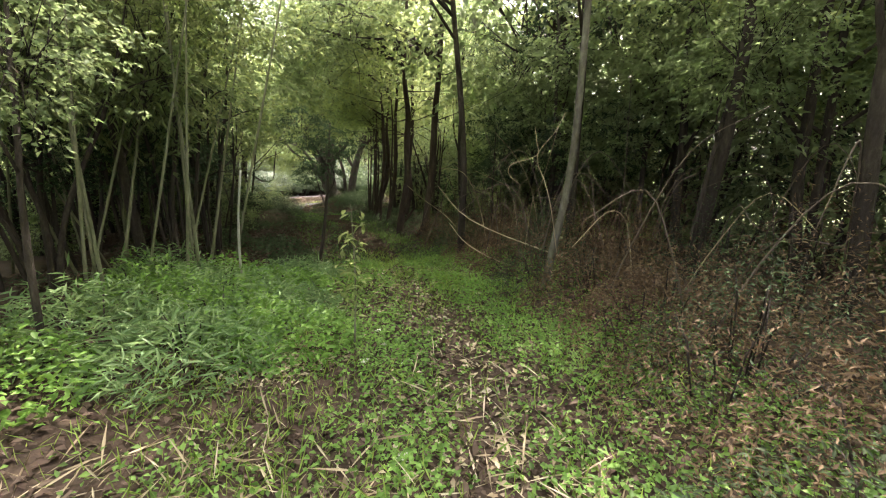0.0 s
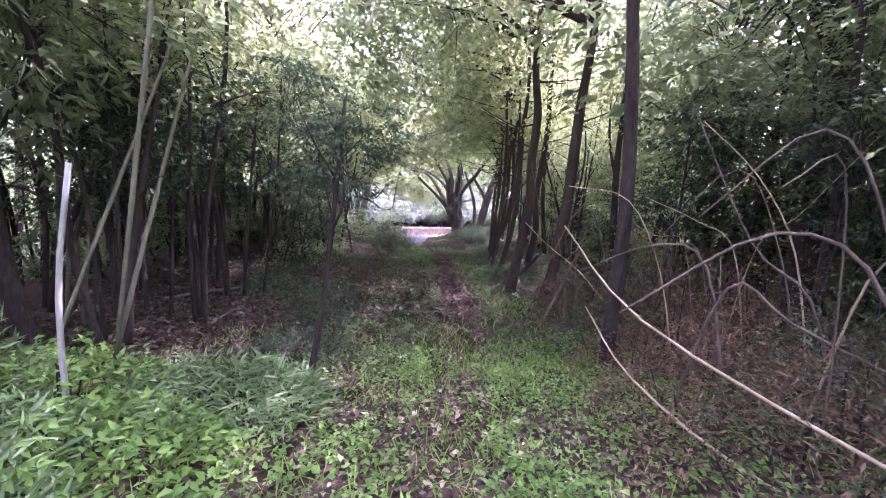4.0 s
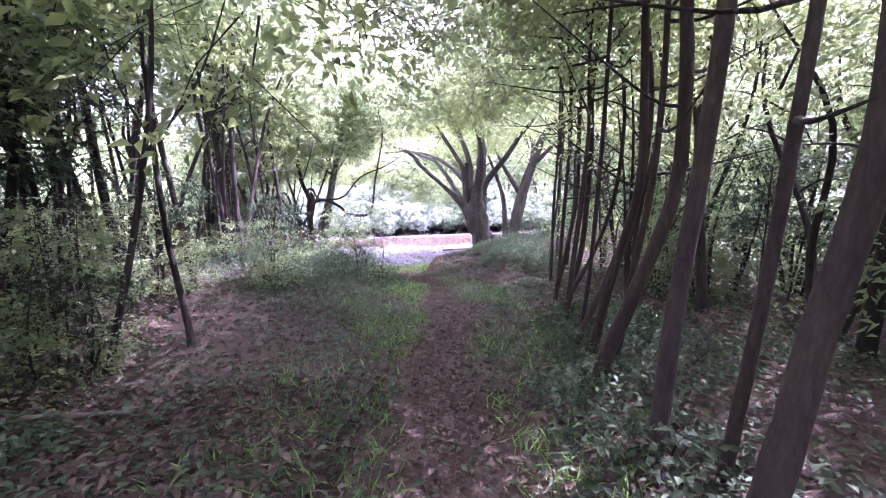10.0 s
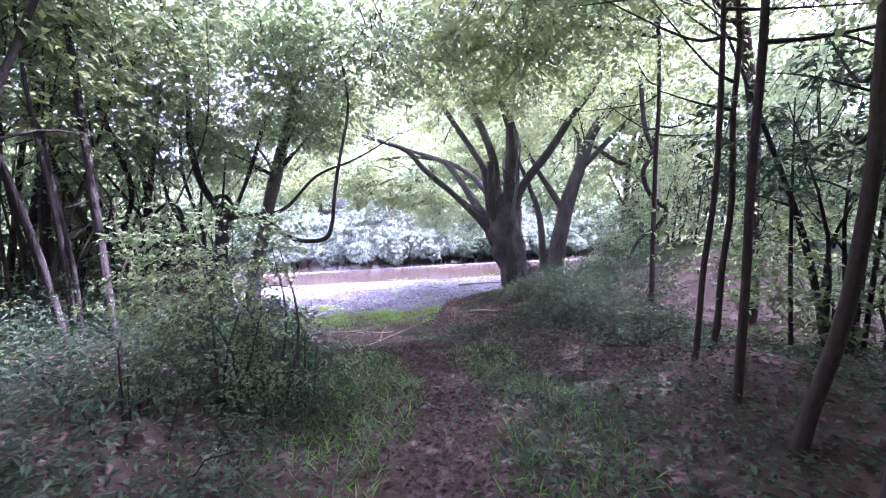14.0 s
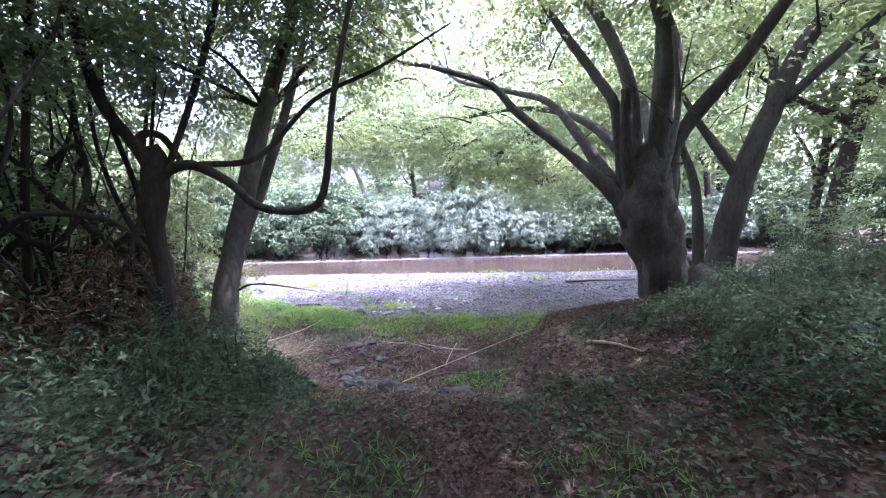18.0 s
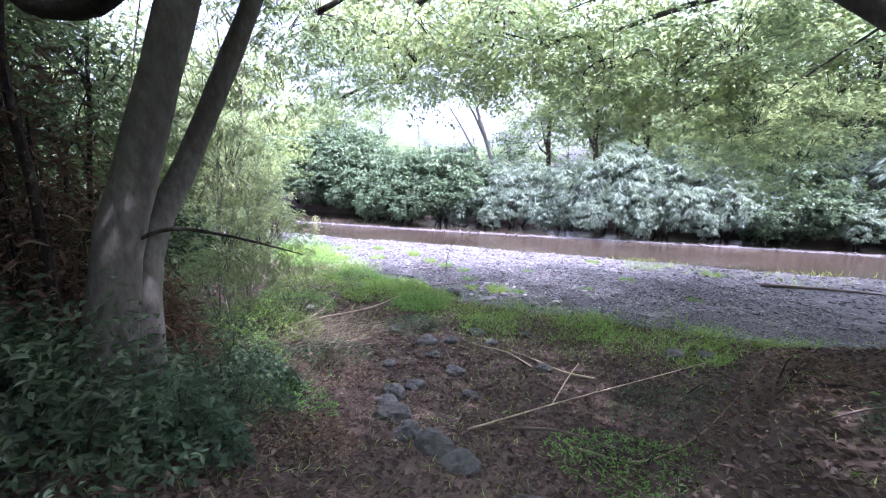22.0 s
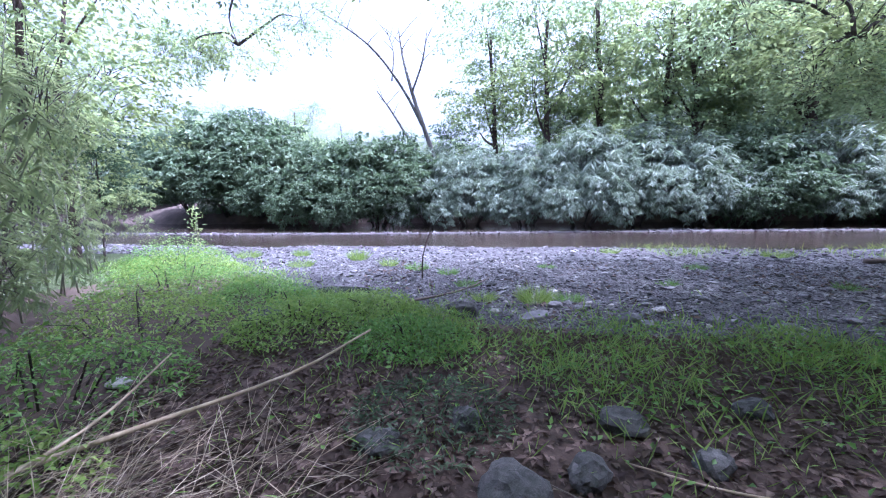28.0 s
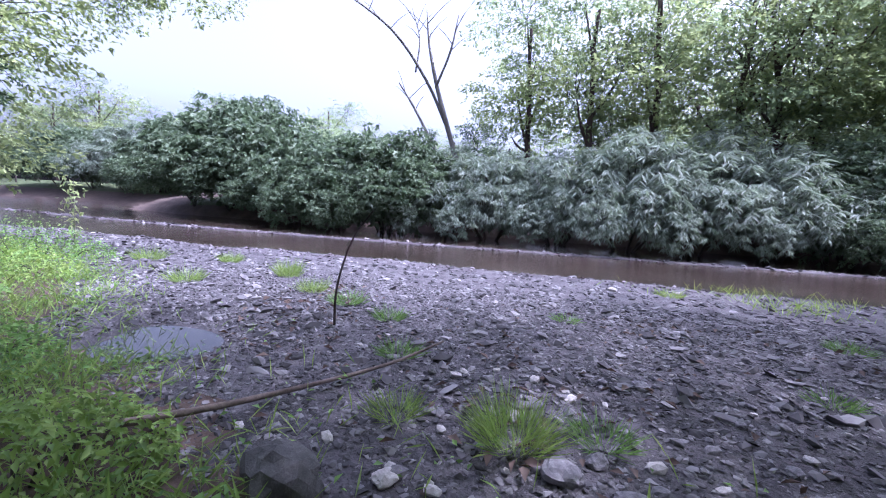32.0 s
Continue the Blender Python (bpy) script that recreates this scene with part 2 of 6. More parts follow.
def water_material():
    m = bpy.data.materials.new("river_water")
    m.use_nodes = True
    nt = m.node_tree
    b = nt.nodes["Principled BSDF"]
    b.inputs["Roughness"].default_value = 0.07
    b.inputs["IOR"].default_value = 1.33
    b.inputs["Specular IOR Level"].default_value = 0.5
    tc = nt.nodes.new("ShaderNodeTexCoord")
    mp = nt.nodes.new("ShaderNodeMapping")
    mp.inputs["Scale"].default_value = (0.6, 1.6, 1)
    nt.links.new(tc.outputs["Object"], mp.inputs[0])
    n0 = node(nt, "ShaderNodeTexNoise", Scale=0.55, Detail=4.0)
    nt.links.new(mp.outputs[0], n0.inputs["Vector"])
    r = ramp(nt, n0.outputs[0], [(0.3, (0.022, 0.016, 0.012)), (0.55, (0.042, 0.031, 0.024)), (0.75, (0.075, 0.058, 0.047))])
    nt.links.new(r.outputs[0], b.inputs["Base Color"])
    n1 = node(nt, "ShaderNodeTexNoise", Scale=5.0, Detail=4.0, Roughness=0.6)
    nt.links.new(mp.outputs[0], n1.inputs["Vector"])
    bp = node(nt, "ShaderNodeBump", Strength=0.2, Distance=0.05)
    nt.links.new(n1.outputs[0], bp.inputs["Height"])
    nt.links.new(bp.outputs[0], b.inputs["Normal"])
    return m


WATER = water_material()


def still_water():
    m = bpy.data.materials.new("still_water")
    m.use_nodes = True
    b = m.node_tree.nodes["Principled BSDF"]
    b.inputs["Base Color"].default_value = (0.03, 0.03, 0.027, 1)
    b.inputs["Roughness"].default_value = 0.02
    b.inputs["IOR"].default_value = 1.33
    return m


PUDDLE = still_water()


# ---------------------------------------------------------------- shapes
def mesh_of(name, verts, faces, mat, smooth=False):
    me = bpy.data.meshes.new(name)
    me.from_pydata([tuple(v) for v in verts], [], faces)
    me.materials.append(mat)
    if smooth:
        me.polygons.foreach_set("use_smooth", np.ones(len(me.polygons), dtype=bool))
    me.update()
    return me


def part(name, me, parent, label="", loc=(0, 0, 0), rz=0.0, size=1.0):
    ob = new(name, me)
    ob.parent = parent
    ob.matrix_basis = Matrix.LocRotScale(loc, Euler((0, 0, rz)), (size,) * 3)
    if label:
        ob["label"] = label
    return ob


def thing(name, label, category, loc=(0, 0, 0), group="", kind="", data=None):
    ob = new(name, data)
    ob.location = loc
    return tagged(ob, label, category, group, kind)


def leaf_mesh(name, pos, along, up, length, width, mat, fold=0.25, twigs=None, bark=None):
    """Many folded leaves in one mesh: each has a midrib and two raised halves; twigs: (verts, triangles) of the wood that bears them."""
    n = len(pos)
    along = along / np.maximum(np.linalg.norm(along, axis=1, keepdims=True), 1e-6)
    side = np.cross(along, up)
    side /= np.maximum(np.linalg.norm(side, axis=1, keepdims=True), 1e-6)
    nor = np.cross(side, along)
    L, W = np.broadcast_to(length, n)[:, None], np.broadcast_to(width, n)[:, None]
    mid = pos + along * L * 0.45
    v = np.stack([pos, mid + side * W * 0.5 + nor * W * fold, pos + along * L - nor * np.minimum(L * 0.12, W * 0.6), mid - side * W * 0.5 + nor * W * fold], 1).reshape(-1, 3)
    base = np.arange(n, dtype=np.int64)[:, None] * 4
    tri = np.concatenate([base + [0, 1, 2], base + [0, 2, 3]], 1).reshape(-1)
    wood = 0
    if twigs is not None:
        tri = np.concatenate([tri, twigs[1].reshape(-1) + 4 * n])
        v = np.concatenate([v, twigs[0]])
        wood = len(twigs[1])
    me = bpy.data.meshes.new(name)
    me.vertices.add(len(v))
    me.vertices.foreach_set("co", v.astype(np.float32).ravel())
    me.loops.add(len(tri))
    me.loops.foreach_set("vertex_index", tri.astype(np.int32))
    me.polygons.add(2 * n + wood)
    me.polygons.foreach_set("loop_start", np.arange(0, len(tri), 3, dtype=np.int32))
    me.materials.append(mat)
    if wood:
        me.materials.append(bark)
        me.polygons.foreach_set("material_index", np.r_[np.zeros(2 * n, np.int32), np.ones(wood, np.int32)])
    me.update(calc_edges=True)
    return me


def unit(n, rng):
    v = rng.normal(size=(n, 3))
    return v / np.linalg.norm(v, axis=1, keepdims=True)


def tube_data(points, radii, sides=7, rough=0.0, rng=RNG):
    """Verts and faces of a tapering limb along the points."""
    pts = [Vector(p) for p in points]
    verts, faces = [], []
    ref = Vector((0.31, 0.95, 0.1)).normalized()
    for i, p in enumerate(pts):
        d = (pts[min(i + 1, len(pts) - 1)] - pts[max(i - 1, 0)]).normalized()
        a = d.cross(ref)
        if a.length < 0.1:
            a = d.cross(Vector((1, 0, 0)))
        a.normalize()
        b = d.cross(a)
        for k in range(sides):
            w = 2 * math.pi * k / sides
            rr = radii[i] * (1 + rough * rng.uniform(-1, 1))
            verts.append(p + (a * math.cos(w) + b * math.sin(w)) * rr)
    for i in range(len(pts) - 1):
        for k in range(sides):
            k2 = (k + 1) % sides
            faces.append((i * sides + k, i * sides + k2, (i + 1) * sides + k2, (i + 1) * sides + k))
    faces.append(tuple(range(sides))[::-1])
    faces.append(tuple((len(pts) - 1) * sides + k for k in range(sides)))
    return verts, faces


def smooth_line(points, radii, per=4):
    """A Catmull-Rom line through the points."""
    p = [Vector(q) for q in points]
    p = [p[0] * 2 - p[1]] + p + [p[-1] * 2 - p[-2]]
    out, rad = [], []
    for i in range(1, len(p) - 2):
        for k in range(per):
            t = k / per
            a, b, c, d = p[i - 1], p[i], p[i + 1], p[i + 2]
            out.append(0.5 * ((2 * b) + (c - a) * t + (2 * a - 5 * b + 4 * c - d) * t * t + (3 * b - a - 3 * c + d) * t ** 3))
            rad.append(radii[i - 1] * (1 - t) + radii[i] * t)
    out.append(p[-2])
    rad.append(radii[-1])
    return out, rad


def limb_mesh(name, points, radii, mat, sides=7, per=4, rough=0.06):
    pts, rad = smooth_line(points, radii, per)
    v, f = tube_data(pts, rad, sides, rough)
    return mesh_of(name, v, f, mat, True)


def joined(name, pieces, mat, smooth=True):
    verts, faces = [], []
    for v, f in pieces:
        n = len(verts)
        verts += list(v)
        faces += [tuple(i + n for i in q) for q in f]
    return mesh_of(name, verts, faces, mat, smooth)


def twig_lines(a, b, c, r):
    """Thin three-sided twigs bent from a over b to c."""
    m = len(a)
    rings = []
    for p, k in ((a, 1.0), (b, 0.65), (c, 0.25)):
        for w in range(3):
            rings.append(p + r * k * np.array([math.cos(w * 2.094), math.sin(w * 2.094), 0.3 * math.cos(w * 2.094 + 1)]))
    v = np.stack(rings, 1).reshape(-1, 3)
    q = []
    for g in (0, 3):
        for w in range(3):
            x, y = g + w, g + (w + 1) % 3
            q += [(x, y, y + 3), (x, y + 3, x + 3)]
    return v, (np.array(q)[None] + 9 * np.arange(m)[:, None, None]).reshape(-1, 3)


def crown_mesh(name, seed, mat, sprays=200, per=26, leaf=0.12, slim=0.42, flat=0.75, droop=0.25, spread=0.3, gaps=0.25, shell=0.35, tiers=0.7, fan=False, wood=0):
    """A crown of radius 1: leafy sprays in uneven tiers of a flattened ball, with gaps; fan: tufts of hanging leaves instead."""
    rng = np.random.default_rng(seed)
    d = unit(sprays * 3, rng)
    r = shell + (1 - shell) * rng.random(sprays * 3) ** 0.6
    c = d * r[:, None] * np.array([1, 1, flat])
    keep = np.array([noise.noise(Vector(q) * 2.3 + Vector((seed * 3.1, 0, 0))) for q in c]) > -gaps
    c, d = c[keep][:sprays], d[keep][:sprays]
    c = c * (0.82 + 0.36 * rng.random((len(c), 1)))
    m = len(c)
    if fan:
        tip = c[:, None] + rng.normal(size=(m, per, 3)) * 0.03
        a = rng.random((m, per)) * 6.283
        out = np.stack([np.cos(a), np.sin(a), -droop * (0.5 + rng.random((m, per)))], -1) + d[:, None] * 0.55
        up = d[:, None] + np.array([0, 0, 1.0]) + rng.normal(size=out.shape) * 0.35
        pos = tip
        end = c
    else:
        step_z = 0.2 + 0.06 * math.sin(seed)
        c[:, 2] += tiers * (np.round(c[:, 2] / step_z) * step_z - c[:, 2]) + rng.normal(size=m) * 0.02
        twig = d * [1, 1, 0.15] + rng.normal(size=d.shape) * [0.45, 0.45, 0.14]
        twig[:, 2] -= droop * 0.5
        twig /= np.linalg.norm(twig, axis=1, keepdims=True)
        side = np.cross(twig, [0, 0, 1.0])
        side /= np.linalg.norm(side, axis=1, keepdims=True)
        t = rng.random((m, per, 1))
        sgn = np.where(rng.random((m, per, 1)) < 0.5, -1.0, 1.0)
        reach = rng.random((m, per, 1)) * (0.35 + 0.65 * np.sin(np.pi * (0.15 + 0.8 * t))) * spread * 0.42
        pos = c[:, None] + twig[:, None] * t * spread + side[:, None] * sgn * reach + rng.normal(size=(m, per, 3)) * [0.015, 0.015, 0.03]
        pos[..., 2] -= droop * 0.12 * (reach[..., 0] / max(spread, 0.01)) + droop * 0.1 * t[..., 0] ** 2
        out = twig[:, None] * 0.6 + side[:, None] * sgn * 0.7 + rng.normal(size=pos.shape) * 0.42
        out[..., 2] -= droop * 0.6
        up = np.array([0, 0, 1.0]) + rng.normal(size=pos.shape) * 0.6
        end = c + twig * spread * 0.9
    n = m * per
    L = leaf * (0.7 + 0.6 * rng.random(n))
    tw = None
    if wood:
        k = rng.permutation(m)[:wood]
        b = c[k]
        tw = twig_lines(b * 0.25 + rng.normal(size=b.shape) * 0.06 - [0, 0, 0.12], b * 0.72 + rng.normal(size=b.shape) * 0.05, end[k], 0.0085)
    return leaf_mesh(name, pos.reshape(-1, 3), out.reshape(-1, 3), up.reshape(-1, 3), L, L * slim, mat, 0.25, tw, BARK_DARK)


def stone_mesh(name, seed, mat, size=(1, 1, 0.6), cuts=1, jag=0.18):
    bm = bmesh.new()
    bmesh.ops.create_icosphere(bm, subdivisions=cuts, radius=0.5)
    rng = np.random.default_rng(seed)
    o = Vector(rng.normal(size=3) * 9)
    for v in bm.verts:
        k = 1 + jag * 2 * noise.noise(v.co * 2.2 + o) + jag * 0.5 * rng.uniform(-1, 1)
        v.co = Vector((v.co.x * size[0], v.co.y * size[1], v.co.z * size[2])) * k
    me = bpy.data.meshes.new(name)
    bm.to_mesh(me)
    bm.free()
    me.materials.append(mat)
    return me

# ---------------------------------------------------------------- the lie of the land
TRAIL = [(-9.38, -5.36), (-6.98, -3.16), (-5.38, -1.71), (-4.58, -0.46), (-3.78, 1.64), (-2.88, 3.84), (-2.08, 5.74), (-1.68, 7.54), (-1.08, 9.54), (-0.68, 11.44), (-0.08, 12.64), (0.05, 14.00), (0.65, 15.84), (0.74, 17.25), (0.43, 18.44), (-0.22, 19.36), (-1.08, 20.38), (-1.54, 21.57), (-1.30, 23.09), (-1.22, 24.60)]
TX, TY = np.array(TRAIL).T
BANK_X = [-60, -20, -10.8, -7.6, -5.8, -4.75, -3.1, -2.2, -1.1, 1.1, 3.2, 6.5, 10.8, 60]
BANK_Y = [30.2, 30.2, 29.8, 28.5, 27.6, 26.7, 26.1, 25.7, 25.3, 25.35, 25.1, 25.3, 26.4, 30]
FALL_S = [-80, -6, -2, 0, 2.5, 5, 8, 11.3, 13, 15.2, 16.3, 18]
FALL_Z = [2.0, 1.65, 1.53, 1.45, 1.05, 0.93, 0.87, 0.5, 0.42, 0.1, -0.25, -0.55]


def step(a, b, v):
    t = np.clip((v - a) / (b - a), 0, 1)
    return t * t * (3 - 2 * t)


def wavy(x, y):
    return 0.5 * np.sin(1.7 * x + 0.6 * y + 1.3) * np.sin(0.9 * y - 0.5 * x) + 0.3 * np.sin(3.9 * x - 2.2 * y) * np.cos(3.1 * y + 0.7 * x) + 0.2 * np.sin(7.3 * x + 1.1) * np.sin(6.7 * y + 0.4)


def trail_gap(x, y):
    """Distance from the line that is walked."""
    x, y = np.asarray(x, float), np.asarray(y, float)
    best = np.full(np.broadcast(x, y).shape, 1e9)
    for i in range(len(TX) - 1):
        ax, ay, bx, by = TX[i], TY[i], TX[i + 1], TY[i + 1]
        t = np.clip(((x - ax) * (bx - ax) + (y - ay) * (by - ay)) / ((bx - ax) ** 2 + (by - ay) ** 2), 0, 1)
        best = np.minimum(best, np.hypot(x - ax - t * (bx - ax), y - ay - t * (by - ay)))
    return best


def trail_x(y):
    return np.interp(y, [-9, -5.6, -3.4, -2, 1.4, 5.5, 9.3, 12.4, 14, 16, 40], [-13, -9.5, -7.1, -5.5, -3.9, -2.2, -1.2, -0.2, 0.05, 0.6, 0.7])


def height(x, y):
    x, y = np.asarray(x, float), np.asarray(y, float)
    yb = np.interp(x, BANK_X, BANK_Y)
    s = 0.37 * x + 0.93 * y
    gap = trail_gap(x, y)
    off = x - trail_x(y)
    b = step(15.6, 19.2, y)
    fall = s * (1 - b) + np.minimum(s, 15.5 + 0.3 * np.maximum(0, y - 18)) * b
    wood = np.interp(fall, FALL_S, FALL_Z) + 0.08 * wavy(x * 0.5, y * 0.5) * step(0.6, 2.5, gap) + 0.025 * wavy(x * 1.6, y * 1.6)
    wood = wood + 0.55 * step(1.2, 3.0, off) * step(12, 15, y) * (1 - step(20.8, 23.2, y)) + 0.4 * step(0.8, 2.2, -off) * step(0.8, 1.8, gap) * step(11.5, 13.5, y) * (1 - step(17, 20.5, y))
    wood = wood + 0.9 * step(5.0, 8.5, x) * step(13, 17, y) * (1 - step(23.5, 26, y))
    wood = wood + 0.3 * step(1.0, 2.6, off) * (1 - step(11, 14, y)) + 0.2 * step(2, 7, -off)
    wood = wood - 0.05 * np.exp(-(gap / 0.28) ** 2)
    right = step(1.0, 2.2, x)
    t = step(yb - 7.4 + 4.1 * right, yb - 3.2 + 2.1 * right, y)
    h = wood * (1 - t) + (-1.25 + 0.035 * wavy(x, y)) * t
    g = step(yb - 0.8, yb + 0.5, y)
    h = h * (1 - g) + (-1.32 - 0.14 * step(28, 32.4, y) + 0.03 * wavy(x * 0.8, y * 0.8)) * g
    w = step(32.3, 34.0, y + 0.3 * wavy(x * 0.4, 0))
    h = h * (1 - w) - 1.9 * w
    h = h + 0.43 * np.exp(-((y - 37.3 - 0.7 * np.sin(x * 0.13)) / 0.55) ** 2) * w
    yf = y - 9 * (1 - step(-33, -22.5, x))
    f = step(41.8, 44.0, yf + 0.3 * wavy(x * 0.5, 3))
    h = h * (1 - f) + (-0.6 + 0.9 * step(44, 50, yf) + 0.1 * wavy(x * 0.3, y * 0.3)) * f
    return h - 0.13 * np.exp(-(((x + 3.98) / 0.65) ** 2 + ((y - 26.8) / 0.66) ** 2) * 1.2)


def hz(x, y):
    return float(height(x, y))


def grid_mesh(name, xs, ys, mats, pick=None):
    X, Y = np.meshgrid(xs, ys)
    Z = height(X, Y)
    v = np.stack([X, Y, Z], -1).reshape(-1, 3)
    nx, ny = len(xs), len(ys)
    i = (np.arange(ny - 1)[:, None] * nx + np.arange(nx - 1)).reshape(-1, 1)
    q = np.concatenate([i, i + 1, i + nx + 1, i + nx], 1)
    me = bpy.data.meshes.new(name)
    me.vertices.add(len(v))
    me.vertices.foreach_set("co", v.astype(np.float32).ravel())
    me.loops.add(4 * len(q))
    me.loops.foreach_set("vertex_index", q.astype(np.int32).ravel())
    me.polygons.add(len(q))
    me.polygons.foreach_set("loop_start", np.arange(0, 4 * len(q), 4, dtype=np.int32))
    for m in mats:
        me.materials.append(m)
    if pick is not None:
        c = v[q].mean(1)
        me.polygons.foreach_set("material_index", pick(c[:, 0], c[:, 1]).astype(np.int32))
    me.polygons.foreach_set("use_smooth", np.ones(len(q), dtype=bool))
    me.update(calc_edges=True)
    return me


far = np.array([600, 400, 250, 160, 110, 80, 60, 48, 40, 34, 29, 25, 21.5])
xs = np.concatenate([-far, np.arange(-19, 12.01, 0.22), far[::-1] - 6])
ys = np.concatenate([-far - 2, np.arange(-20, -8, 0.7), np.arange(-8, 45, 0.2), 45 + (far[::-1] - 21)])


def ground_pick(x, y):
    yb = np.interp(x, BANK_X, BANK_Y) + 0.35 * wavy(x * 2, y * 2)
    return np.where((y > yb) & (y < 40), 1, np.where((y >= 40) & (y < 43.4 + 9 * (x < -20.5)), 2, np.where((y >= 40) | (trail_gap(x, y) + wavy(x, y) > 6.5), 3, 0)))


ground = thing("ground", "uneven brown woodland soil running down to a grey gravel river bar", "ground", kind="structure", data=grid_mesh("ground", xs, ys, [SOIL, GRAVEL_BED, BANK_EARTH, WEEDY], ground_pick))

wv, wf = [], []
wx = np.linspace(-90, 60, 76)
for i, x in enumerate(wx):
    for y in (30.8, 35.0, 39.0, 44.5 if x > -19 else 54.5):
        wv.append((x, y, -1.51))
for i in range(len(wx) - 1):
    for k in range(3):
        wf.append((i * 4 + k, (i + 1) * 4 + k, (i + 1) * 4 + k + 1, i * 4 + k + 1))
thing("water", "shallow brown rippling river running along a gravel bar", "river", kind="structure", data=mesh_of("water", wv, wf, WATER, True))
pv = [(0, 0, 0)] + [((0.42 + 0.1 * math.sin(3 * a + 1)) * math.cos(a), (0.46 + 0.08 * math.cos(2 * a)) * math.sin(a), 0) for a in [k * math.pi / 14 for k in range(28)]]
thing("puddle", "still puddle mirroring the sky beside the green bank", "puddle", (-3.98, 26.8, hz(-3.98, 26.8) + 0.06), data=mesh_of("puddle", pv, [(0, 1 + k, 1 + (k + 1) % 28) for k in range(28)], PUDDLE))

# ---------------------------------------------------------------- crowns shared by the trees
CROWN_WOOD = [crown_mesh("crown", 20 + k, LEAF_WOOD, 98, 19, 0.085, 0.5, spread=0.46, gaps=0.05, wood=34) for k in range(3)]
CROWN_DARK = [crown_mesh("crown", 30 + k, LEAF_DARK, 70, 18, 0.11, 0.42, spread=0.4, gaps=0.05, wood=30) for k in range(2)]
# woodland crown again, in the leaf colour brightened as if by sun
CROWN_SUNLIT = [crown_mesh("crown", 40 + k, LEAF_SUNLIT, 92, 19, 0.085, 0.52, flat=0.6, spread=0.46, gaps=0.05, wood=34) for k in range(3)]
CROWN_THIN = [crown_mesh("crown", 80 + k, (LEAF_SUNLIT, LEAF_WOOD, LEAF_SUNLIT)[k], 54, 16, 0.085, 0.5, flat=0.65, spread=0.5, gaps=0.05, wood=24) for k in range(3)]
CROWN_BAMBOO = [crown_mesh("crown", 50 + k, LEAF_BAMBOO, 140, 8, 0.15, 0.16, flat=1.1, droop=0.7, gaps=0.1, fan=True, wood=40) for k in range(3)]
CROWN_REED = [crown_mesh("crown", 55 + k, LEAF_BAMBOO, 95, 8, 0.15, 0.16, flat=0.9, droop=0.75, gaps=0.05, shell=0.3, fan=True, wood=50) for k in range(2)]
CROWN_WILLOW = [crown_mesh("crown", 60 + k, LEAF_WILLOW, 150, 11, 0.22, 0.17, flat=0.8, droop=0.85, gaps=0.12, shell=0.7, fan=True, wood=20) for k in range(4)]
CROWN_BUSH = [crown_mesh("crown", 70 + k, LEAF_BUSH, 190, 14, 0.15, 0.55, flat=0.85, droop=0.5, gaps=0.12, shell=0.65, spread=0.3, wood=20) for k in range(2)]


def tree(base, h, r, lean=(0.0, 0.0), bend=0.15, bark=BARK_BROWN, crowns=(), label="slender brown-barked woodland tree with a loose green crown", group="", sink=0.15, seed=0, top=0.45, name="tree"):
    """A tree on the ground at base; lean moves its top; crowns: (x, y, z, size, mesh) from the base."""
    rng = random.Random(seed * 17 + int(base[0] * 31 + base[1] * 57))
    x, y = base[:2]
    z = base[2] if len(base) > 2 else hz(x, y)
    root = thing(name, label, "tree", (x, y, z), group)
    n = 5
    pts, rad = [(0, 0, -sink)], [r * 1.25]
    bx, by = rng.uniform(-bend, bend), rng.uniform(-bend, bend)
    for i in range(n + 1):
        t = (i + 0.25) / (n + 0.25)
        k = math.sin(t * math.pi) * h * 0.12
        pts.append((lean[0] * t ** 1.15 + bx * k + rng.uniform(-1, 1) * r * 0.5, lean[1] * t ** 1.15 + by * k + rng.uniform(-1, 1) * r * 0.5, h * t))
        rad.append(r * (1.08 - (1.08 - top) * t))
    part("trunk", limb_mesh("trunk", pts, rad, bark, 9, 3, 0.05), root)
    for c in crowns:
        cx, cy, cz, size, me = c
        t = max(0.3, min(0.95, (cz - 0.4 * size - 0.2 * h) / h))
        j = t * n
        a = Vector(pts[1 + int(j)]).lerp(Vector(pts[min(n + 1, 2 + int(j))]), j - int(j))
        e = Vector((cx, cy, cz))
        m = a.lerp(e, 0.5) + Vector((rng.uniform(-0.15, 0.15), rng.uniform(-0.15, 0.15), -0.05 * size))
        rr = r * (1.05 - 0.6 * t) * 0.62
        part("branch", limb_mesh("branch", [a, m, e], [rr, rr * 0.7, rr * 0.25], bark, 6, 3), root)
        part("crown", me, root, "", (cx, cy, cz), rng.uniform(0, 6.28), size)
    return root


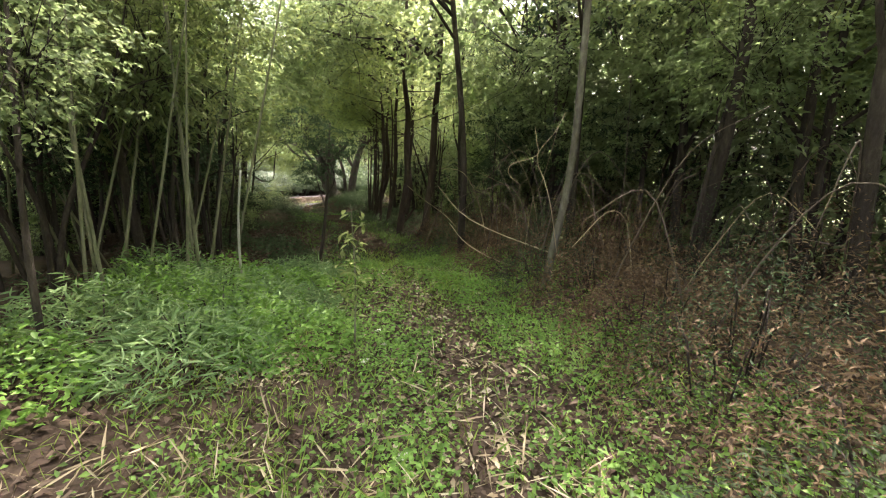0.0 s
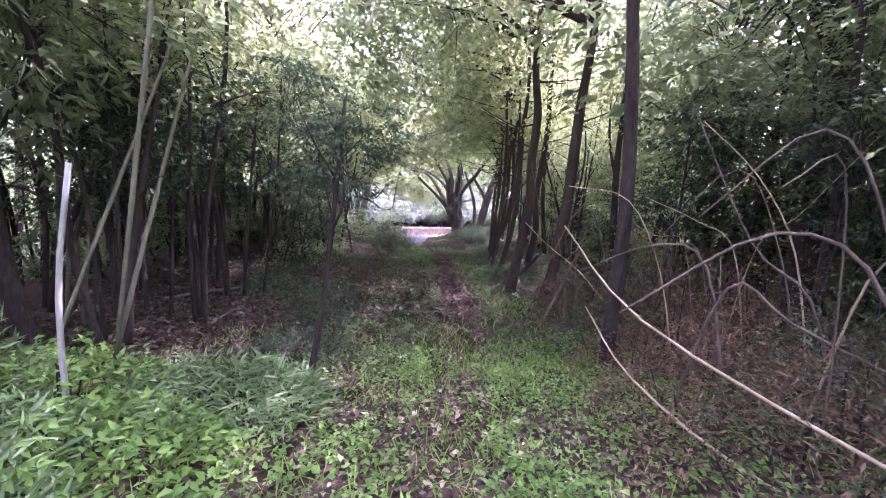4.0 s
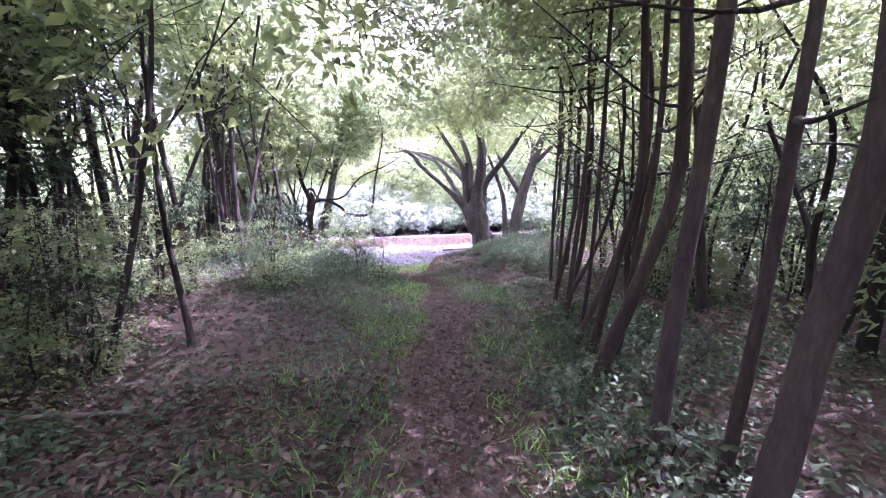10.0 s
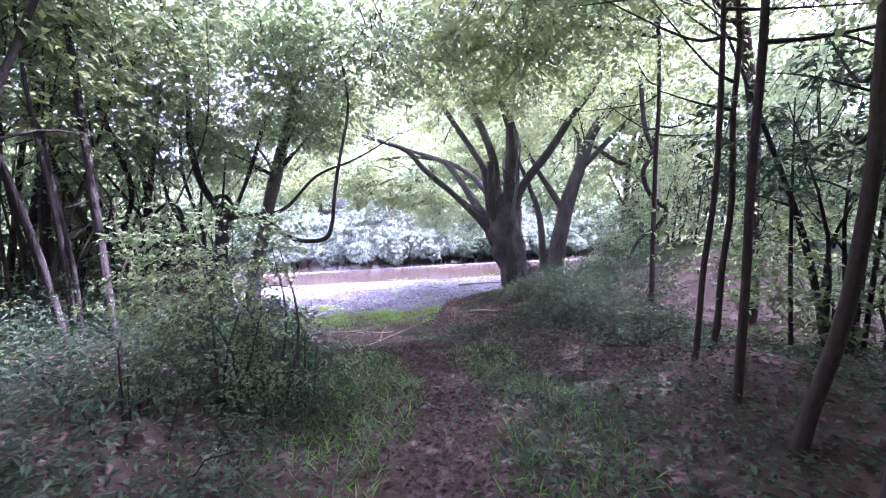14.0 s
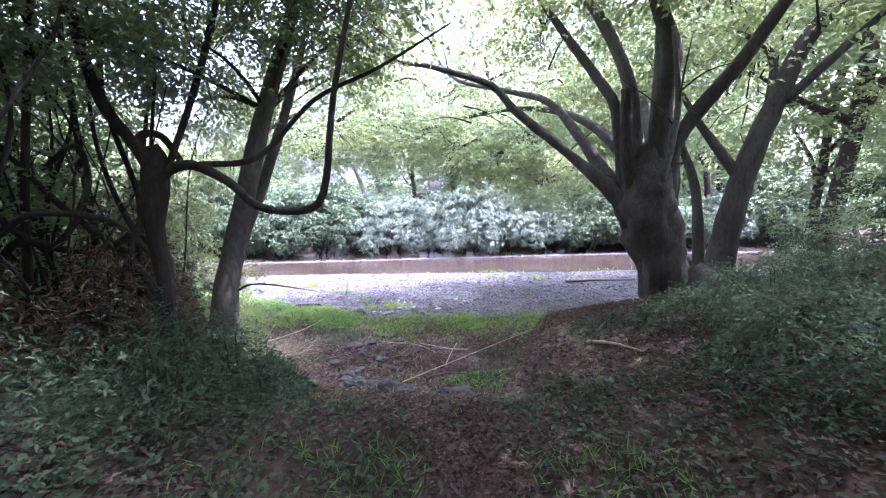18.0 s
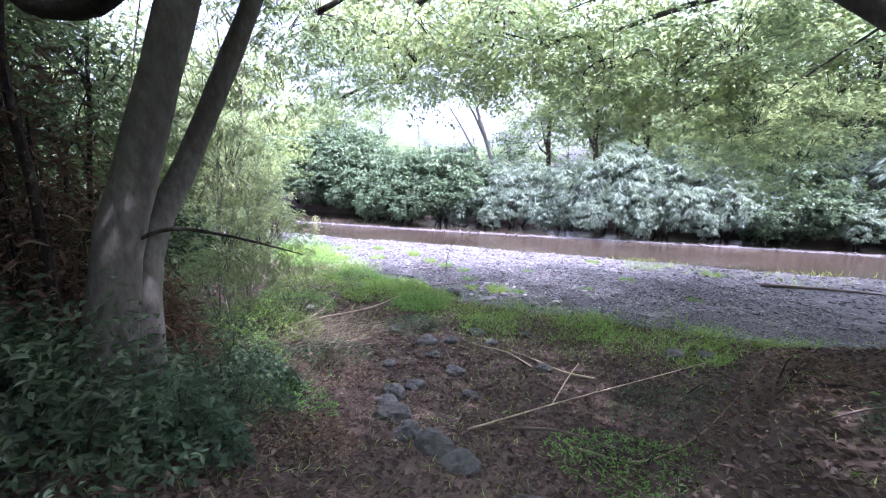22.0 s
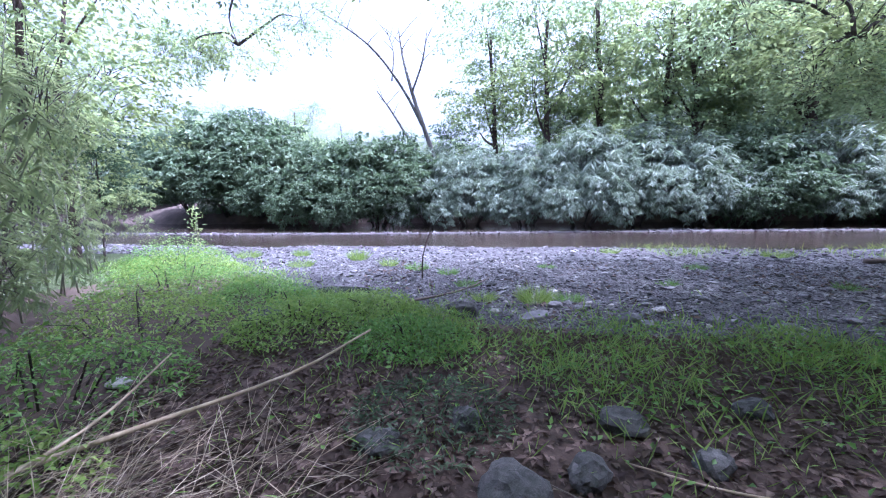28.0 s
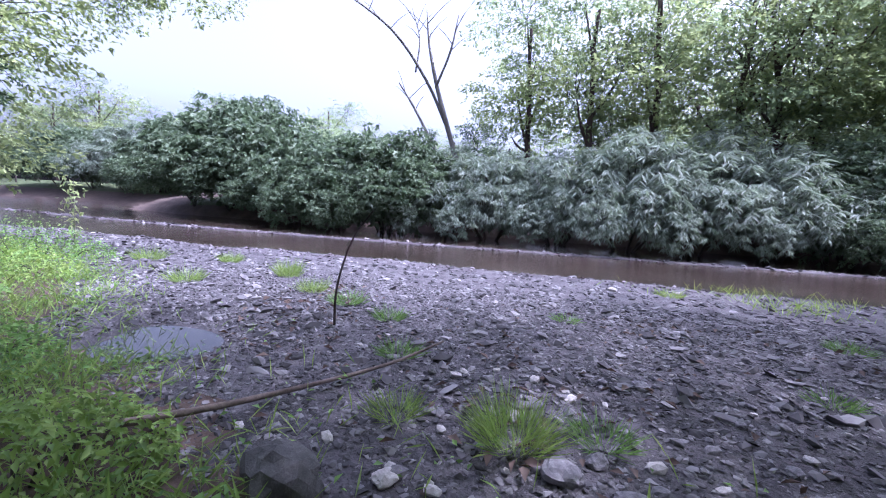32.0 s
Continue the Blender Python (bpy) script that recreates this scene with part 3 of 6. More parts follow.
# prototypes for the woodland on both sides, copied over the ground
def proto(kind, k):
    rng = random.Random(100 * kind + k)
    if kind == 0:      # slender tree with a high crown and leafy side branches
        h = rng.uniform(5.5, 7.5)
        cr = [(rng.uniform(-1, 1), rng.uniform(-1, 1), h * f, rng.uniform(1.2, 1.7), (CROWN_THIN + CROWN_WOOD[:1])[(k + i) % 4]) for i, f in enumerate((0.62, 0.8, 1.0))]
        return tree((0, 0, 0), h, rng.uniform(0.05, 0.09), (rng.uniform(-0.7, 0.7), rng.uniform(-0.7, 0.7)), 0.5, BARK_DARK, cr, seed=k)
    if kind == 1:      # understory sapling, leafy from the knee up
        h = rng.uniform(3.0, 4.2)
        cr = [(rng.uniform(-0.4, 0.4), rng.uniform(-0.4, 0.4), h * f, s, (CROWN_WOOD if k != 2 else CROWN_DARK)[i % 2]) for i, (f, s) in enumerate(((0.72, 0.7), (1.0, 0.85)))]
        return tree((0, 0, 0), h, rng.uniform(0.022, 0.035), (rng.uniform(-0.4, 0.4), rng.uniform(-0.4, 0.4)), 0.7, BARK_DARK, cr, "thin sapling with leafy side twigs in the undergrowth", seed=k, name="sapling")
    if kind == 2:      # bamboo clump
        root = thing("bamboo", "clump of thin bamboo canes with narrow leaves", "bamboo")
        for i in range(6):
            a, d = rng.uniform(0, 6.28), rng.uniform(0.05, 0.9)
            b = Vector((d * math.cos(a), d * math.sin(a), -0.1))
            hh = rng.uniform(4.2, 6.4)
            l = Vector((math.cos(a) * rng.uniform(0.2, 1.9), math.sin(a) * rng.uniform(0.2, 1.9), hh))
            part("cane", limb_mesh("cane", [b, b + l * 0.5 - Vector((0, 0, -0.0)), b + l], [rng.uniform(0.018, 0.03), 0.018, 0.006], BARK_GREEN, 6, 3, 0.0), root)
        for i in range(3):
            part("crown", CROWN_BAMBOO[i % 3], root, "", (rng.uniform(-0.6, 0.6), rng.uniform(-0.6, 0.6), rng.uniform(2.8, 5.4)), rng.uniform(0, 6.28), rng.uniform(0.8, 1.15))
        return root
    if kind == 5:      # bamboo leafy down to the ground
        root = thing("bamboo", "drooping bamboo with narrow bright leaves down to the bank", "bamboo")
        for i in range(6):
            a, hh = rng.uniform(0, 6.28), rng.uniform(2.4, 4.2)
            b = Vector((math.cos(a) * rng.uniform(0.05, 0.4), math.sin(a) * rng.uniform(0.05, 0.4), -0.1))
            part("cane", limb_mesh("cane", [b, b + Vector((rng.uniform(-0.2, 0.2), rng.uniform(-0.2, 0.2), hh * 0.5)), b + Vector((rng.uniform(-0.8, 0.8), rng.uniform(-0.8, 0.8), hh))], [0.014, 0.011, 0.004], BARK_GREEN, 6, 3, 0.0), root)
        for i, z in enumerate((0.7, 1.4, 2.1, 2.8, 3.4)):
            part("crown", CROWN_REED[i % 2], root, "", (rng.uniform(-0.6, 0.6), rng.uniform(-0.6, 0.6), z), rng.uniform(0, 6.28), rng.uniform(0.6, 0.9))
        return root
    if kind == 4:      # leafy thicket without a trunk to speak of
        root = thing("thicket", "tangled leafy thicket of thin stems", "shrub")
        for i in range(8):
            a, hh = rng.uniform(0, 6.28), rng.uniform(1.6, 3.2)
            b = Vector((math.cos(a) * rng.uniform(0, 0.7), math.sin(a) * rng.uniform(0, 0.7), -0.1))
            part("stem", limb_mesh("stem", [b, b + Vector((rng.uniform(-0.3, 0.3), rng.uniform(-0.3, 0.3), hh * 0.5)), b + Vector((rng.uniform(-0.6, 0.6), rng.uniform(-0.6, 0.6), hh))], [0.03, 0.02, 0.006], BARK_DARK, 6, 3), root)
        for i, z in enumerate((0.5, 0.8, 1.3, 1.9, 2.5)):
            part("crown", (CROWN_THIN + CROWN_WOOD + CROWN_DARK)[(i * 3 + k) % 8], root, "", (rng.uniform(-0.7, 0.7), rng.uniform(-0.7, 0.7), z), rng.uniform(0, 6.28), rng.uniform(0.8, 1.15))
        return root
    if kind == 6:      # coppice: thin dark stems fanning from one stool, branching low
        root = thing("coppice", "many-stemmed thin dark tree with light leaves above", "tree")
        for i in range(rng.randrange(3, 6)):
            a, hh, l = rng.uniform(0, 6.28), rng.uniform(3.2, 5.2), rng.uniform(0.3, 1.5)
            b = Vector((math.cos(a) * 0.12, math.sin(a) * 0.12, -0.1))
            q = [b, b + Vector((math.cos(a) * l * 0.2, math.sin(a) * l * 0.2, hh * 0.3)), b + Vector((math.cos(a + 0.4) * l * 0.6, math.sin(a + 0.4) * l * 0.6, hh * 0.66)), b + Vector((math.cos(a) * l, math.sin(a) * l, hh))]
            r = rng.uniform(0.018, 0.038)
            part("stem", limb_mesh("stem", q, [r * 1.2, r, r * 0.7, 0.006], BARK_DARK, 7, 4, 0.08), root)
            for g in range(3):
                p = q[1].lerp(q[3], rng.uniform(0.1, 0.8))
                e = p + Vector((rng.uniform(-0.8, 0.8), rng.uniform(-0.8, 0.8), rng.uniform(0.1, 0.7)))
                part("twig", limb_mesh("twig", [p, p.lerp(e, 0.5) + Vector((0, 0, 0.06)), e], [r * 0.45, r * 0.3, 0.003], BARK_DARK, 5, 3), root)
            part("crown", CROWN_THIN[(i + k) % 3], root, "", q[3] - Vector((0, 0, rng.uniform(0, 0.6))), rng.uniform(0, 6.28), rng.uniform(0.7, 1.05))
        return root
    h = rng.uniform(7.5, 10)   # tall tree
    cr = [(rng.uniform(-1.6, 1.6), rng.uniform(-1.6, 1.6), h * f, rng.uniform(1.9, 2.6), (CROWN_SUNLIT if i % 2 else CROWN_WOOD)[(k + i) % 3]) for i, f in enumerate((0.45, 0.6, 0.75, 0.9, 1.02))]
    return tree((0, 0, 0), h, rng.uniform(0.12, 0.17), (rng.uniform(-0.8, 0.8), rng.uniform(-0.8, 0.8)), 0.4, BARK_BROWN, cr, "tall woodland tree with a broad crown partly coloured as sunlit", seed=k)


PROTO = {kind: [proto(kind, k) for k in range(4 if kind < 3 or kind == 6 else 3)] for kind in range(7)}
USED = set()


def plant(kind, x, y, size=1.0, group="", z=None):
    """A copy of a prototype; the prototype itself is taken the first time."""
    rng = random.Random(int(x * 91) * 7 + int(y * 53))
    p = rng.choice(PROTO[kind])
    m = Matrix.LocRotScale((x, y, hz(x, y) if z is None else z), Euler((0, 0, rng.uniform(0, 6.28))), (size,) * 3)
    if p.name not in USED:
        USED.add(p.name)
        p.matrix_basis = m
        if group:
            p["group"] = group
        return p
    ob = copy_thing(p, m)
    if group:
        ob["group"] = group
    return ob


def scatter(count, o0, o1, y0, y1, gap, clear, seed, kinds, sizes, group, test=None, along=True):
    """Plants set at random, o0 to o1 metres beside the trail (or at those x), kept apart and off the trail."""
    rng = random.Random(seed)
    put, tries = [], 0
    while len(put) < count and tries < count * 40:
        tries += 1
        y = rng.uniform(y0, y1)
        x = rng.uniform(o0, o1) + (float(trail_x(y)) if along else 0.0)
        if any((x - a) ** 2 + (y - b) ** 2 < gap * gap for a, b in put) or float(trail_gap(x, y)) < clear or (test and not test(x, y)):
            continue
        put.append((x, y))
        plant(rng.choice(kinds), x, y, rng.uniform(*sizes), group)


def landward(x, y):
    return y < float(np.interp(x, BANK_X, BANK_Y)) - 1.5


# woodland on both sides of the trail, from near to far
scatter(16, -6.0, -3.4, 4.0, 13.5, 0.9, 3.3, 1, (1, 1, 0), (0.75, 1.1), "woodland on the slope")
scatter(14, -9, -4, 2, 17, 1.7, 3.4, 2, (0, 1, 6), (0.8, 1.05), "woodland on the slope")
scatter(11, -5.6, -3.2, 0.6, 5.4, 0.9, 2.9, 3, (1, 6, 2), (0.8, 1.1), "saplings by the trail")
scatter(13, -8, -3.4, -1.5, 6.0, 1.2, 3.1, 4, (2, 2, 6, 6, 1), (0.85, 1.1), "canes and saplings by the trail")
scatter(22, -8.5, -3.3, 5.5, 17.5, 1.0, 3.2, 41, (6,), (0.85, 1.15), "coppice in the wood", landward)
scatter(8, 3.0, 7.0, 7.5, 15.5, 1.1, 3.0, 42, (6,), (0.85, 1.1), "coppice in the wood", landward)
scatter(12, -22, -9, -14, 20, 2.8, 6, 5, (0, 3, 0), (1.0, 1.3), "woodland on the slope", landward)
scatter(9, -14, -6.5, -8, 5, 1.4, 5.5, 27, (4,), (0.9, 1.3), "thickets on the slope", landward)
scatter(12, -15, -8, 5, 22, 1.5, 7.0, 21, (4,), (0.8, 1.1), "thickets on the slope", landward)
scatter(16, 3.0, 6.4, -3, 6.0, 1.0, 3.0, 6, (1, 0, 1, 0), (0.85, 1.15), "woodland beside the trail")
scatter(8, 3.4, 8, 7, 15.5, 1.7, 3.2, 7, (0, 1, 0), (0.9, 1.2), "woodland beside the trail")
scatter(10, 7, 24, -14, 22, 3.0, 6, 8, (0, 3, 0), (1.0, 1.3), "woodland beside the trail", landward)
scatter(16, 4.6, 12, -9, 5, 1.3, 4.5, 22, (4,), (0.85, 1.3), "thickets beside the trail", landward)
scatter(12, 7.5, 15, 5, 20, 1.5, 6.5, 28, (4,), (0.8, 1.2), "thickets beside the trail", landward)
scatter(20, 4.0, 9.5, 4.5, 15.5, 1.1, 3.7, 29, (4, 4, 1), (0.6, 0.95), "thickets beside the trail", landward)
scatter(20, 4.0, 15, -10, 4.5, 1.5, 4.0, 30, (0, 3, 4), (0.95, 1.25), "thickets beside the trail", landward)
scatter(12, 4.4, 12, 9.0, 15.5, 1.5, 4.0, 31, (0, 4, 0, 4), (0.8, 1.1), "woodland beside the trail", landward)
scatter(9, -16, 8, -26, -16, 2.2, 3.5, 9, (0, 3, 2), (1.0, 1.3), "woodland behind the trail")
scatter(14, -18, 8, -22, -13, 1.6, 3.5, 23, (4,), (1.0, 1.3), "thickets behind the trail")
# carried on beyond y 27, mostly out of view, to keep the gravel shaded
scatter(7, 10, 19, 20, 31.5, 2.2, 6, 13, (3, 0), (0.95, 1.2), "trees above the gravel bar", None, False)
scatter(8, 9, 22, 20, 28, 2.0, 6, 24, (4,), (1.0, 1.3), "thickets above the gravel bar", None, False)
scatter(8, -17, -7.5, 19, 27, 1.8, 4, 14, (0, 1, 2), (0.85, 1.15), "trees on the near bank", landward, False)
for x, y, k in [(8.6, 22.4, 0.75), (9.6, 24.0, 0.8), (8.0, 20.4, 0.7), (10.0, 26.0, 0.85), (9.0, 18.6, 0.8), (7.6, 23.6, 0.5)]:
    plant(4, x, y, k, "thickets above the gravel bar")
# tall tree added mostly out of view to shade the bar
for x, y in [(12.5, 29.0)]:
    plant(3, x, y, 1.4, "trees above the gravel bar")
# trees of the far bank
scatter(16, 0, 26, 46, 52, 2.2, 5, 10, (3, 0, 0), (0.75, 1.0), "trees of the far bank", None, False)
scatter(16, -40, -20, 53.5, 59, 1.8, 5, 33, (4,), (0.9, 1.4), "thickets at the river bend", None, False)
scatter(8, -20, -8, 47.0, 54, 2.0, 5, 15, (0,), (0.6, 0.75), "trees of the far bank", None, False)
scatter(18, -4, 50, 52, 68, 3.4, 5, 11, (3, 3, 0), (0.8, 1.1), "trees of the far bank", None, False)
scatter(18, -75, -28, 55, 74, 3.4, 5, 12, (3, 0), (0.8, 1.1), "trees at the river bend", None, False)
scatter(22, -21, 40, 46, 58, 2.4, 5, 25, (4,), (1.1, 1.5), "thickets of the far bank", None, False)
scatter(10, -44, -19, 22, 28, 2.4, 5, 26, (4,), (1.1, 1.5), "thickets at the river bend", None, False)

# ---------------------------------------------------------------- the row of trees beside the trail
ROW = [(-0.7, 6.7, 0.135, 0.17, 7.5), (-0.42, 5.95, 0.145, 0.24, 7.2), (0.0, 8.5, 0.09, 0.2, 7.2), (0.56, 8.2, 0.105, 0.1, 7.4), (0.06, 9.15, 0.07, 0.1, 7.0), (0.18, 8.78, 0.045, 0.1, 5.6),
       (0.69, 10.3, 0.055, 0.2, 6.2), (1.01, 11.3, 0.05, 0.12, 6.5), (0.51, 10.19, 0.105, 0.36, 7.0), (0.82, 10.71, 0.08, 0.22, 7.0), (0.79, 11.07, 0.06, 0.5, 6.6), (1.85, 13.24, 0.06, 0.1, 6.8), (1.51, 12.39, 0.055, 0.15, 6.8),
       (2.47, 14.42, 0.055, 0.0, 6.6), (2.27, 13.83, 0.075, 0.22, 6.8), (1.92, 12.99, 0.085, 0.2, 7.0), (1.72, 12.74, 0.06, 0.6, 6.0), (3.64, 15.76, 0.06, 0.1, 7.0), (4.9, 18.2, 0.075, 0.0, 7.2), (2.95, 15.3, 0.05, 0.1, 6.6), (1.3, 12.0, 0.04, 0.1, 5.6)]
for i, (x, y, r, s, h) in enumerate(ROW):
    rng = random.Random(i)
    t = thing("tree", "slim dark reddish-brown trunk curving up beside the trail", "tree", (x, y, hz(x, y)), "row of leaning trees")
    line = [Vector((s * k + rng.uniform(-0.5, 0.5) * r, -0.4 * s * k + rng.uniform(-0.5, 0.5) * r, z)) for z, k in ((-0.2, -0.12), (0.25, 0.15), (0.9, 0.62), (1.7, 1.0), (2.6, 1.12), (3.4, 1.0), (4.6, 0.8 + 0.5 * math.sin(i)), (h, 1.0 + 1.2 * math.sin(i * 2.3)))]
    part("trunk", limb_mesh("trunk", line, [r * (0.7 if y < 10 else 0.54) * k for k in (1.25, 1.1, 1.0, 0.96, 0.9, 0.8, 0.62, 0.3)], BARK_BROWN, 10, 4, 0.06), t)
    for k in range(6):
        j = rng.choice((3, 4, 4, 5, 5, 6))
        p = line[j].lerp(line[j + 1 if j < 7 else j], rng.random())
        a = rng.uniform(0, 6.28)
        d = Vector((math.cos(a), math.sin(a), rng.uniform(-0.1, 0.6)))
        e = p + d * rng.uniform(0.8, 1.6)
        part("branch", limb_mesh("branch", [p, p + d * 0.4 + Vector((0, 0, -0.05)), e + Vector((rng.uniform(-0.2, 0.2), 0, rng.uniform(-0.1, 0.3)))], [0.02, 0.012, 0.004], BARK_DARK, 5, 3), t, "thin bare twig")
    for k, (cx, cz, cs) in enumerate(((rng.uniform(-0.2, 1.4), h * 0.72, 1.4), (rng.uniform(-1.4, 0.4), h * 0.97, 1.7), (rng.uniform(-2.8, -1.2), h * rng.uniform(0.62, 0.8), 1.3))):
        e = Vector((cx, rng.uniform(-1.0, 1.0), cz))
        part("branch", limb_mesh("branch", [line[6], line[6].lerp(e, 0.5) + Vector((0, 0, 0.15)), e], [r * 0.4, r * 0.28, 0.006], BARK_DARK, 6, 3), t)
        part("crown", CROWN_THIN[(i + k) % 3], t, "", e, rng.uniform(0, 6.28), cs)
    for k, (cx, cy, cz) in enumerate(((-2.4, 0.4, 5.0), (-3.3, 1.2, 5.4), (-1.6, 1.3, 5.3)) if i < 2 else ()):
        e = Vector((cx + 0.3 * i, cy, cz + 0.4 * i))
        part("branch", limb_mesh("branch", [line[6], line[6].lerp(e, 0.5) + Vector((0, 0, 0.2)), e], [r * 0.35, r * 0.22, 0.006], BARK_DARK, 6, 3), t)
        part("crown", CROWN_WOOD[(i + k) % 3], t, "", e, rng.uniform(0, 6.28), 1.15)

for x, y, s in [(-7.6, 9.4, 0.8), (-6.9, 12.7, 0.75), (-8.3, 11.2, 0.85), (-8.0, 7.6, 0.8), (-7.2, 14.4, 0.8)]:
    plant(4, x, y, s, "leafy saplings in the wood")

scatter(7, -6.0, -2.5, 9.5, 14.5, 1.0, 2.6, 43, (4,), (0.4, 0.58), "leafy saplings in the wood", landward)
tree((-4.45, 3.4), 2.5, 0.03, (0.25, -0.1), 0.4, BARK_DARK, [(0.2, -0.1, 1.95, 0.42, CROWN_DARK[0]), (0.45, 0.1, 2.2, 0.38, CROWN_DARK[1]), (-0.15, 0.0, 2.4, 0.42, CROWN_DARK[0]), (0.1, 0.25, 1.7, 0.32, CROWN_DARK[1])], "dark glossy evergreen sapling beside the trail", seed=410, name="sapling")
plant(4, -1.2, 15.55, 0.4, "leafy saplings in the wood")
# stems standing left of the trail
for i, (x, y, r, lx, ly, h) in enumerate([(-4.9, 12.0, 0.06, 0.5, 0.3, 5.5), (-3.25, 12.0, 0.05, -0.2, 0.2, 4.6), (-3.7, 11.35, 0.045, 0.6, 0.2, 4.4), (-4.45, 13.6, 0.08, -0.5, 0.2, 6), (-3.7, 13.9, 0.06, -0.3, 0.1, 6),
                                          (-6.9, 8.7, 0.05, 0.4, 0.2, 5), (-5.6, 10.2, 0.06, 0.2, 0.4, 5.6), (-4.05, 9.8, 0.05, 0.1, 0.3, 4.6), (-3.3, 15.2, 0.07, 0.3, 0.2, 6.2), (-2.6, 16.6, 0.06, -0.3, 0.2, 6.4),
                                          (-5.6, 17.2, 0.13, 1.2, 0.4, 6.5), (-4.2, 18.3, 0.1, -0.5, 0.5, 6.8), (-4.9, 18.6, 0.09, 0.6, 0.3, 6.0), (-6.9, 18.5, 0.14, -0.9, 0.2, 6.5), (-3.5, 18.9, 0.05, 0.9, 0.2, 5.6), (-3.2, 19.4, 0.06, -0.6, 0.4, 6.0),
                                          (-5.2, 6.8, 0.03, 0.3, 0.2, 4.2), (-6.2, 7.6, 0.035, -0.3, 0.3, 4.8), (-5.0, 8.4, 0.03, 0.5, 0.1, 4.6), (-7.4, 6.8, 0.04, 0.2, 0.2, 5.2), (-6.6, 9.6, 0.035, -0.4, 0.1, 5.0), (-4.6, 10.9, 0.03, 0.3, 0.3, 4.8), (-6.0, 12.4, 0.045, 0.6, 0.1, 5.6), (-7.2, 11.4, 0.05, -0.2, 0.4, 5.8), (-5.3, 14.6, 0.05, 0.5, 0.2, 5.8), (-6.4, 15.6, 0.06, -0.6, 0.2, 6.2), (-4.4, 16.2, 0.045, 0.4, 0.3, 5.4)]):
    rng = random.Random(50 + i)
    crowns = [(lx + rng.uniform(-0.8, 0.8), ly + rng.uniform(-0.8, 0.8), h * f, rng.uniform(1.2, 1.7), (CROWN_THIN + CROWN_WOOD)[(i + k) % 6]) for k, f in enumerate((0.75, 1.0))]
    tree((x, y), h, r * 0.7, (lx, ly), 0.5, BARK_DARK, crowns, "dark slender stem among undergrowth beside the trail", "stems in the undergrowth", seed=70 + i)

# trees added to block the sun: their high crowns shade the start of the trail
for x, y, lx, cr in [(-1.4, -1.3, -0.8, [(-2.6, 0.0, 6.0), (-1.4, 1.2, 6.6), (-2.2, -1.5, 6.3), (-4.0, 1.0, 6.5), (-3.8, -1.4, 6.7), (-0.6, 2.4, 6.4)]), (-1.6, 2.9, -0.7, [(-2.6, -0.6, 5.8), (-1.6, 0.8, 6.6), (-4.0, 0.0, 6.2), (-3.2, 1.4, 6.4), (-0.4, 1.6, 6.2)]), (-8.9, 2.6, 0.6, [(2.0, -1.0, 6.0), (0.8, 0.6, 6.4), (1.6, -2.6, 6.2), (-0.4, -1.2, 6.6), (3.4, 1.4, 5.2), (2.4, 2.2, 4.6)])]:
    tree((x, y), 6.6, 0.07, (lx, 0.2), 0.4, BARK_DARK, [(*c, 1.5, CROWN_WOOD[k % 3]) for k, c in enumerate(cr)], "tall dark tree added so its crown shades the trail", "trees over the start of the trail", seed=300)

# the tree at (3.5, 6.4) is added to cover a sun leak on the ground
for x, y, h in [(0.4, 0.3, 5.2), (0.9, 2.6, 5.6), (2.0, 4.4, 6.0), (-0.4, -2.2, 5.4), (3.5, 6.4, 5.8), (4.2, 8.0, 6.0)]:
    rng = random.Random(int(x * 10) + 330)
    tree((x, y), h, 0.05, (rng.uniform(-0.4, 0.3), 0.2), 0.5, BARK_DARK, [(rng.uniform(-0.9, 0.9), rng.uniform(-0.9, 0.9), h * f, rng.uniform(0.9, 1.2), (CROWN_WOOD + CROWN_DARK)[k]) for k, f in enumerate((0.42, 0.56, 0.7, 0.85, 1.0))], "dark leafy tree above dry bramble", "trees beside the first stretch", seed=340)

# tall trees added on the sun side, with crowns over the trail that darken its floor before the bank
for x, y, cr in [(5.6, 17.0, [(0.8, 15.4), (2.2, 16.4), (3.6, 17.4), (2.4, 18.2), (4.8, 18.0)]), (5.4, 14.2, [(1.8, 14.0), (3.2, 15.0), (4.2, 13.8), (5.4, 15.4)]), (6.4, 9.6, [(3.6, 8.6), (4.8, 9.8), (5.4, 11.2), (5.7, 8.4)])]:
    tree((x, y), 7.2, 0.1, (-0.6, 0.3), 0.4, BARK_BROWN, [(a - x, b - y, 5.9 + 0.6 * math.sin(a * 5 + b) ** 2, 1.25, CROWN_WOOD[k % 3]) for k, (a, b) in enumerate(cr)], "tall woodland tree added to shade the trail with its crown", "trees over the end of the trail", seed=320)

# ---------------------------------------------------------------- the pollard at the water's edge
POL = Vector((3.66, 21.85, 0))
POL.z = hz(3.66, 21.85)
pollard = thing("pollard_tree", "massive old pollarded tree with swollen dark trunk and spreading limbs", "tree", POL)


def rel(p):
    return Vector(p) - POL


def swollen(name, rings, mat, sides=18, lumps=0.07, seed=3):
    """A thick trunk from rings (x, y, z, radius), with uneven lumps."""
    pts, rad = smooth_line([r[:3] for r in rings], [r[3] for r in rings], 4)
    v, f = tube_data(pts, rad, sides, 0.0)
    c = [p for p in pts for _ in range(sides)]
    out = []
    for a, b in zip(v, c):
        d = a - b
        k = 1 + lumps * 2.2 * noise.noise(a * 2.6 + Vector((seed, 0, 0))) + lumps * noise.noise(a * 7 + Vector((0, seed, 0)))
        out.append(b + d * k)
    return mesh_of(name, out, f, mat, True)


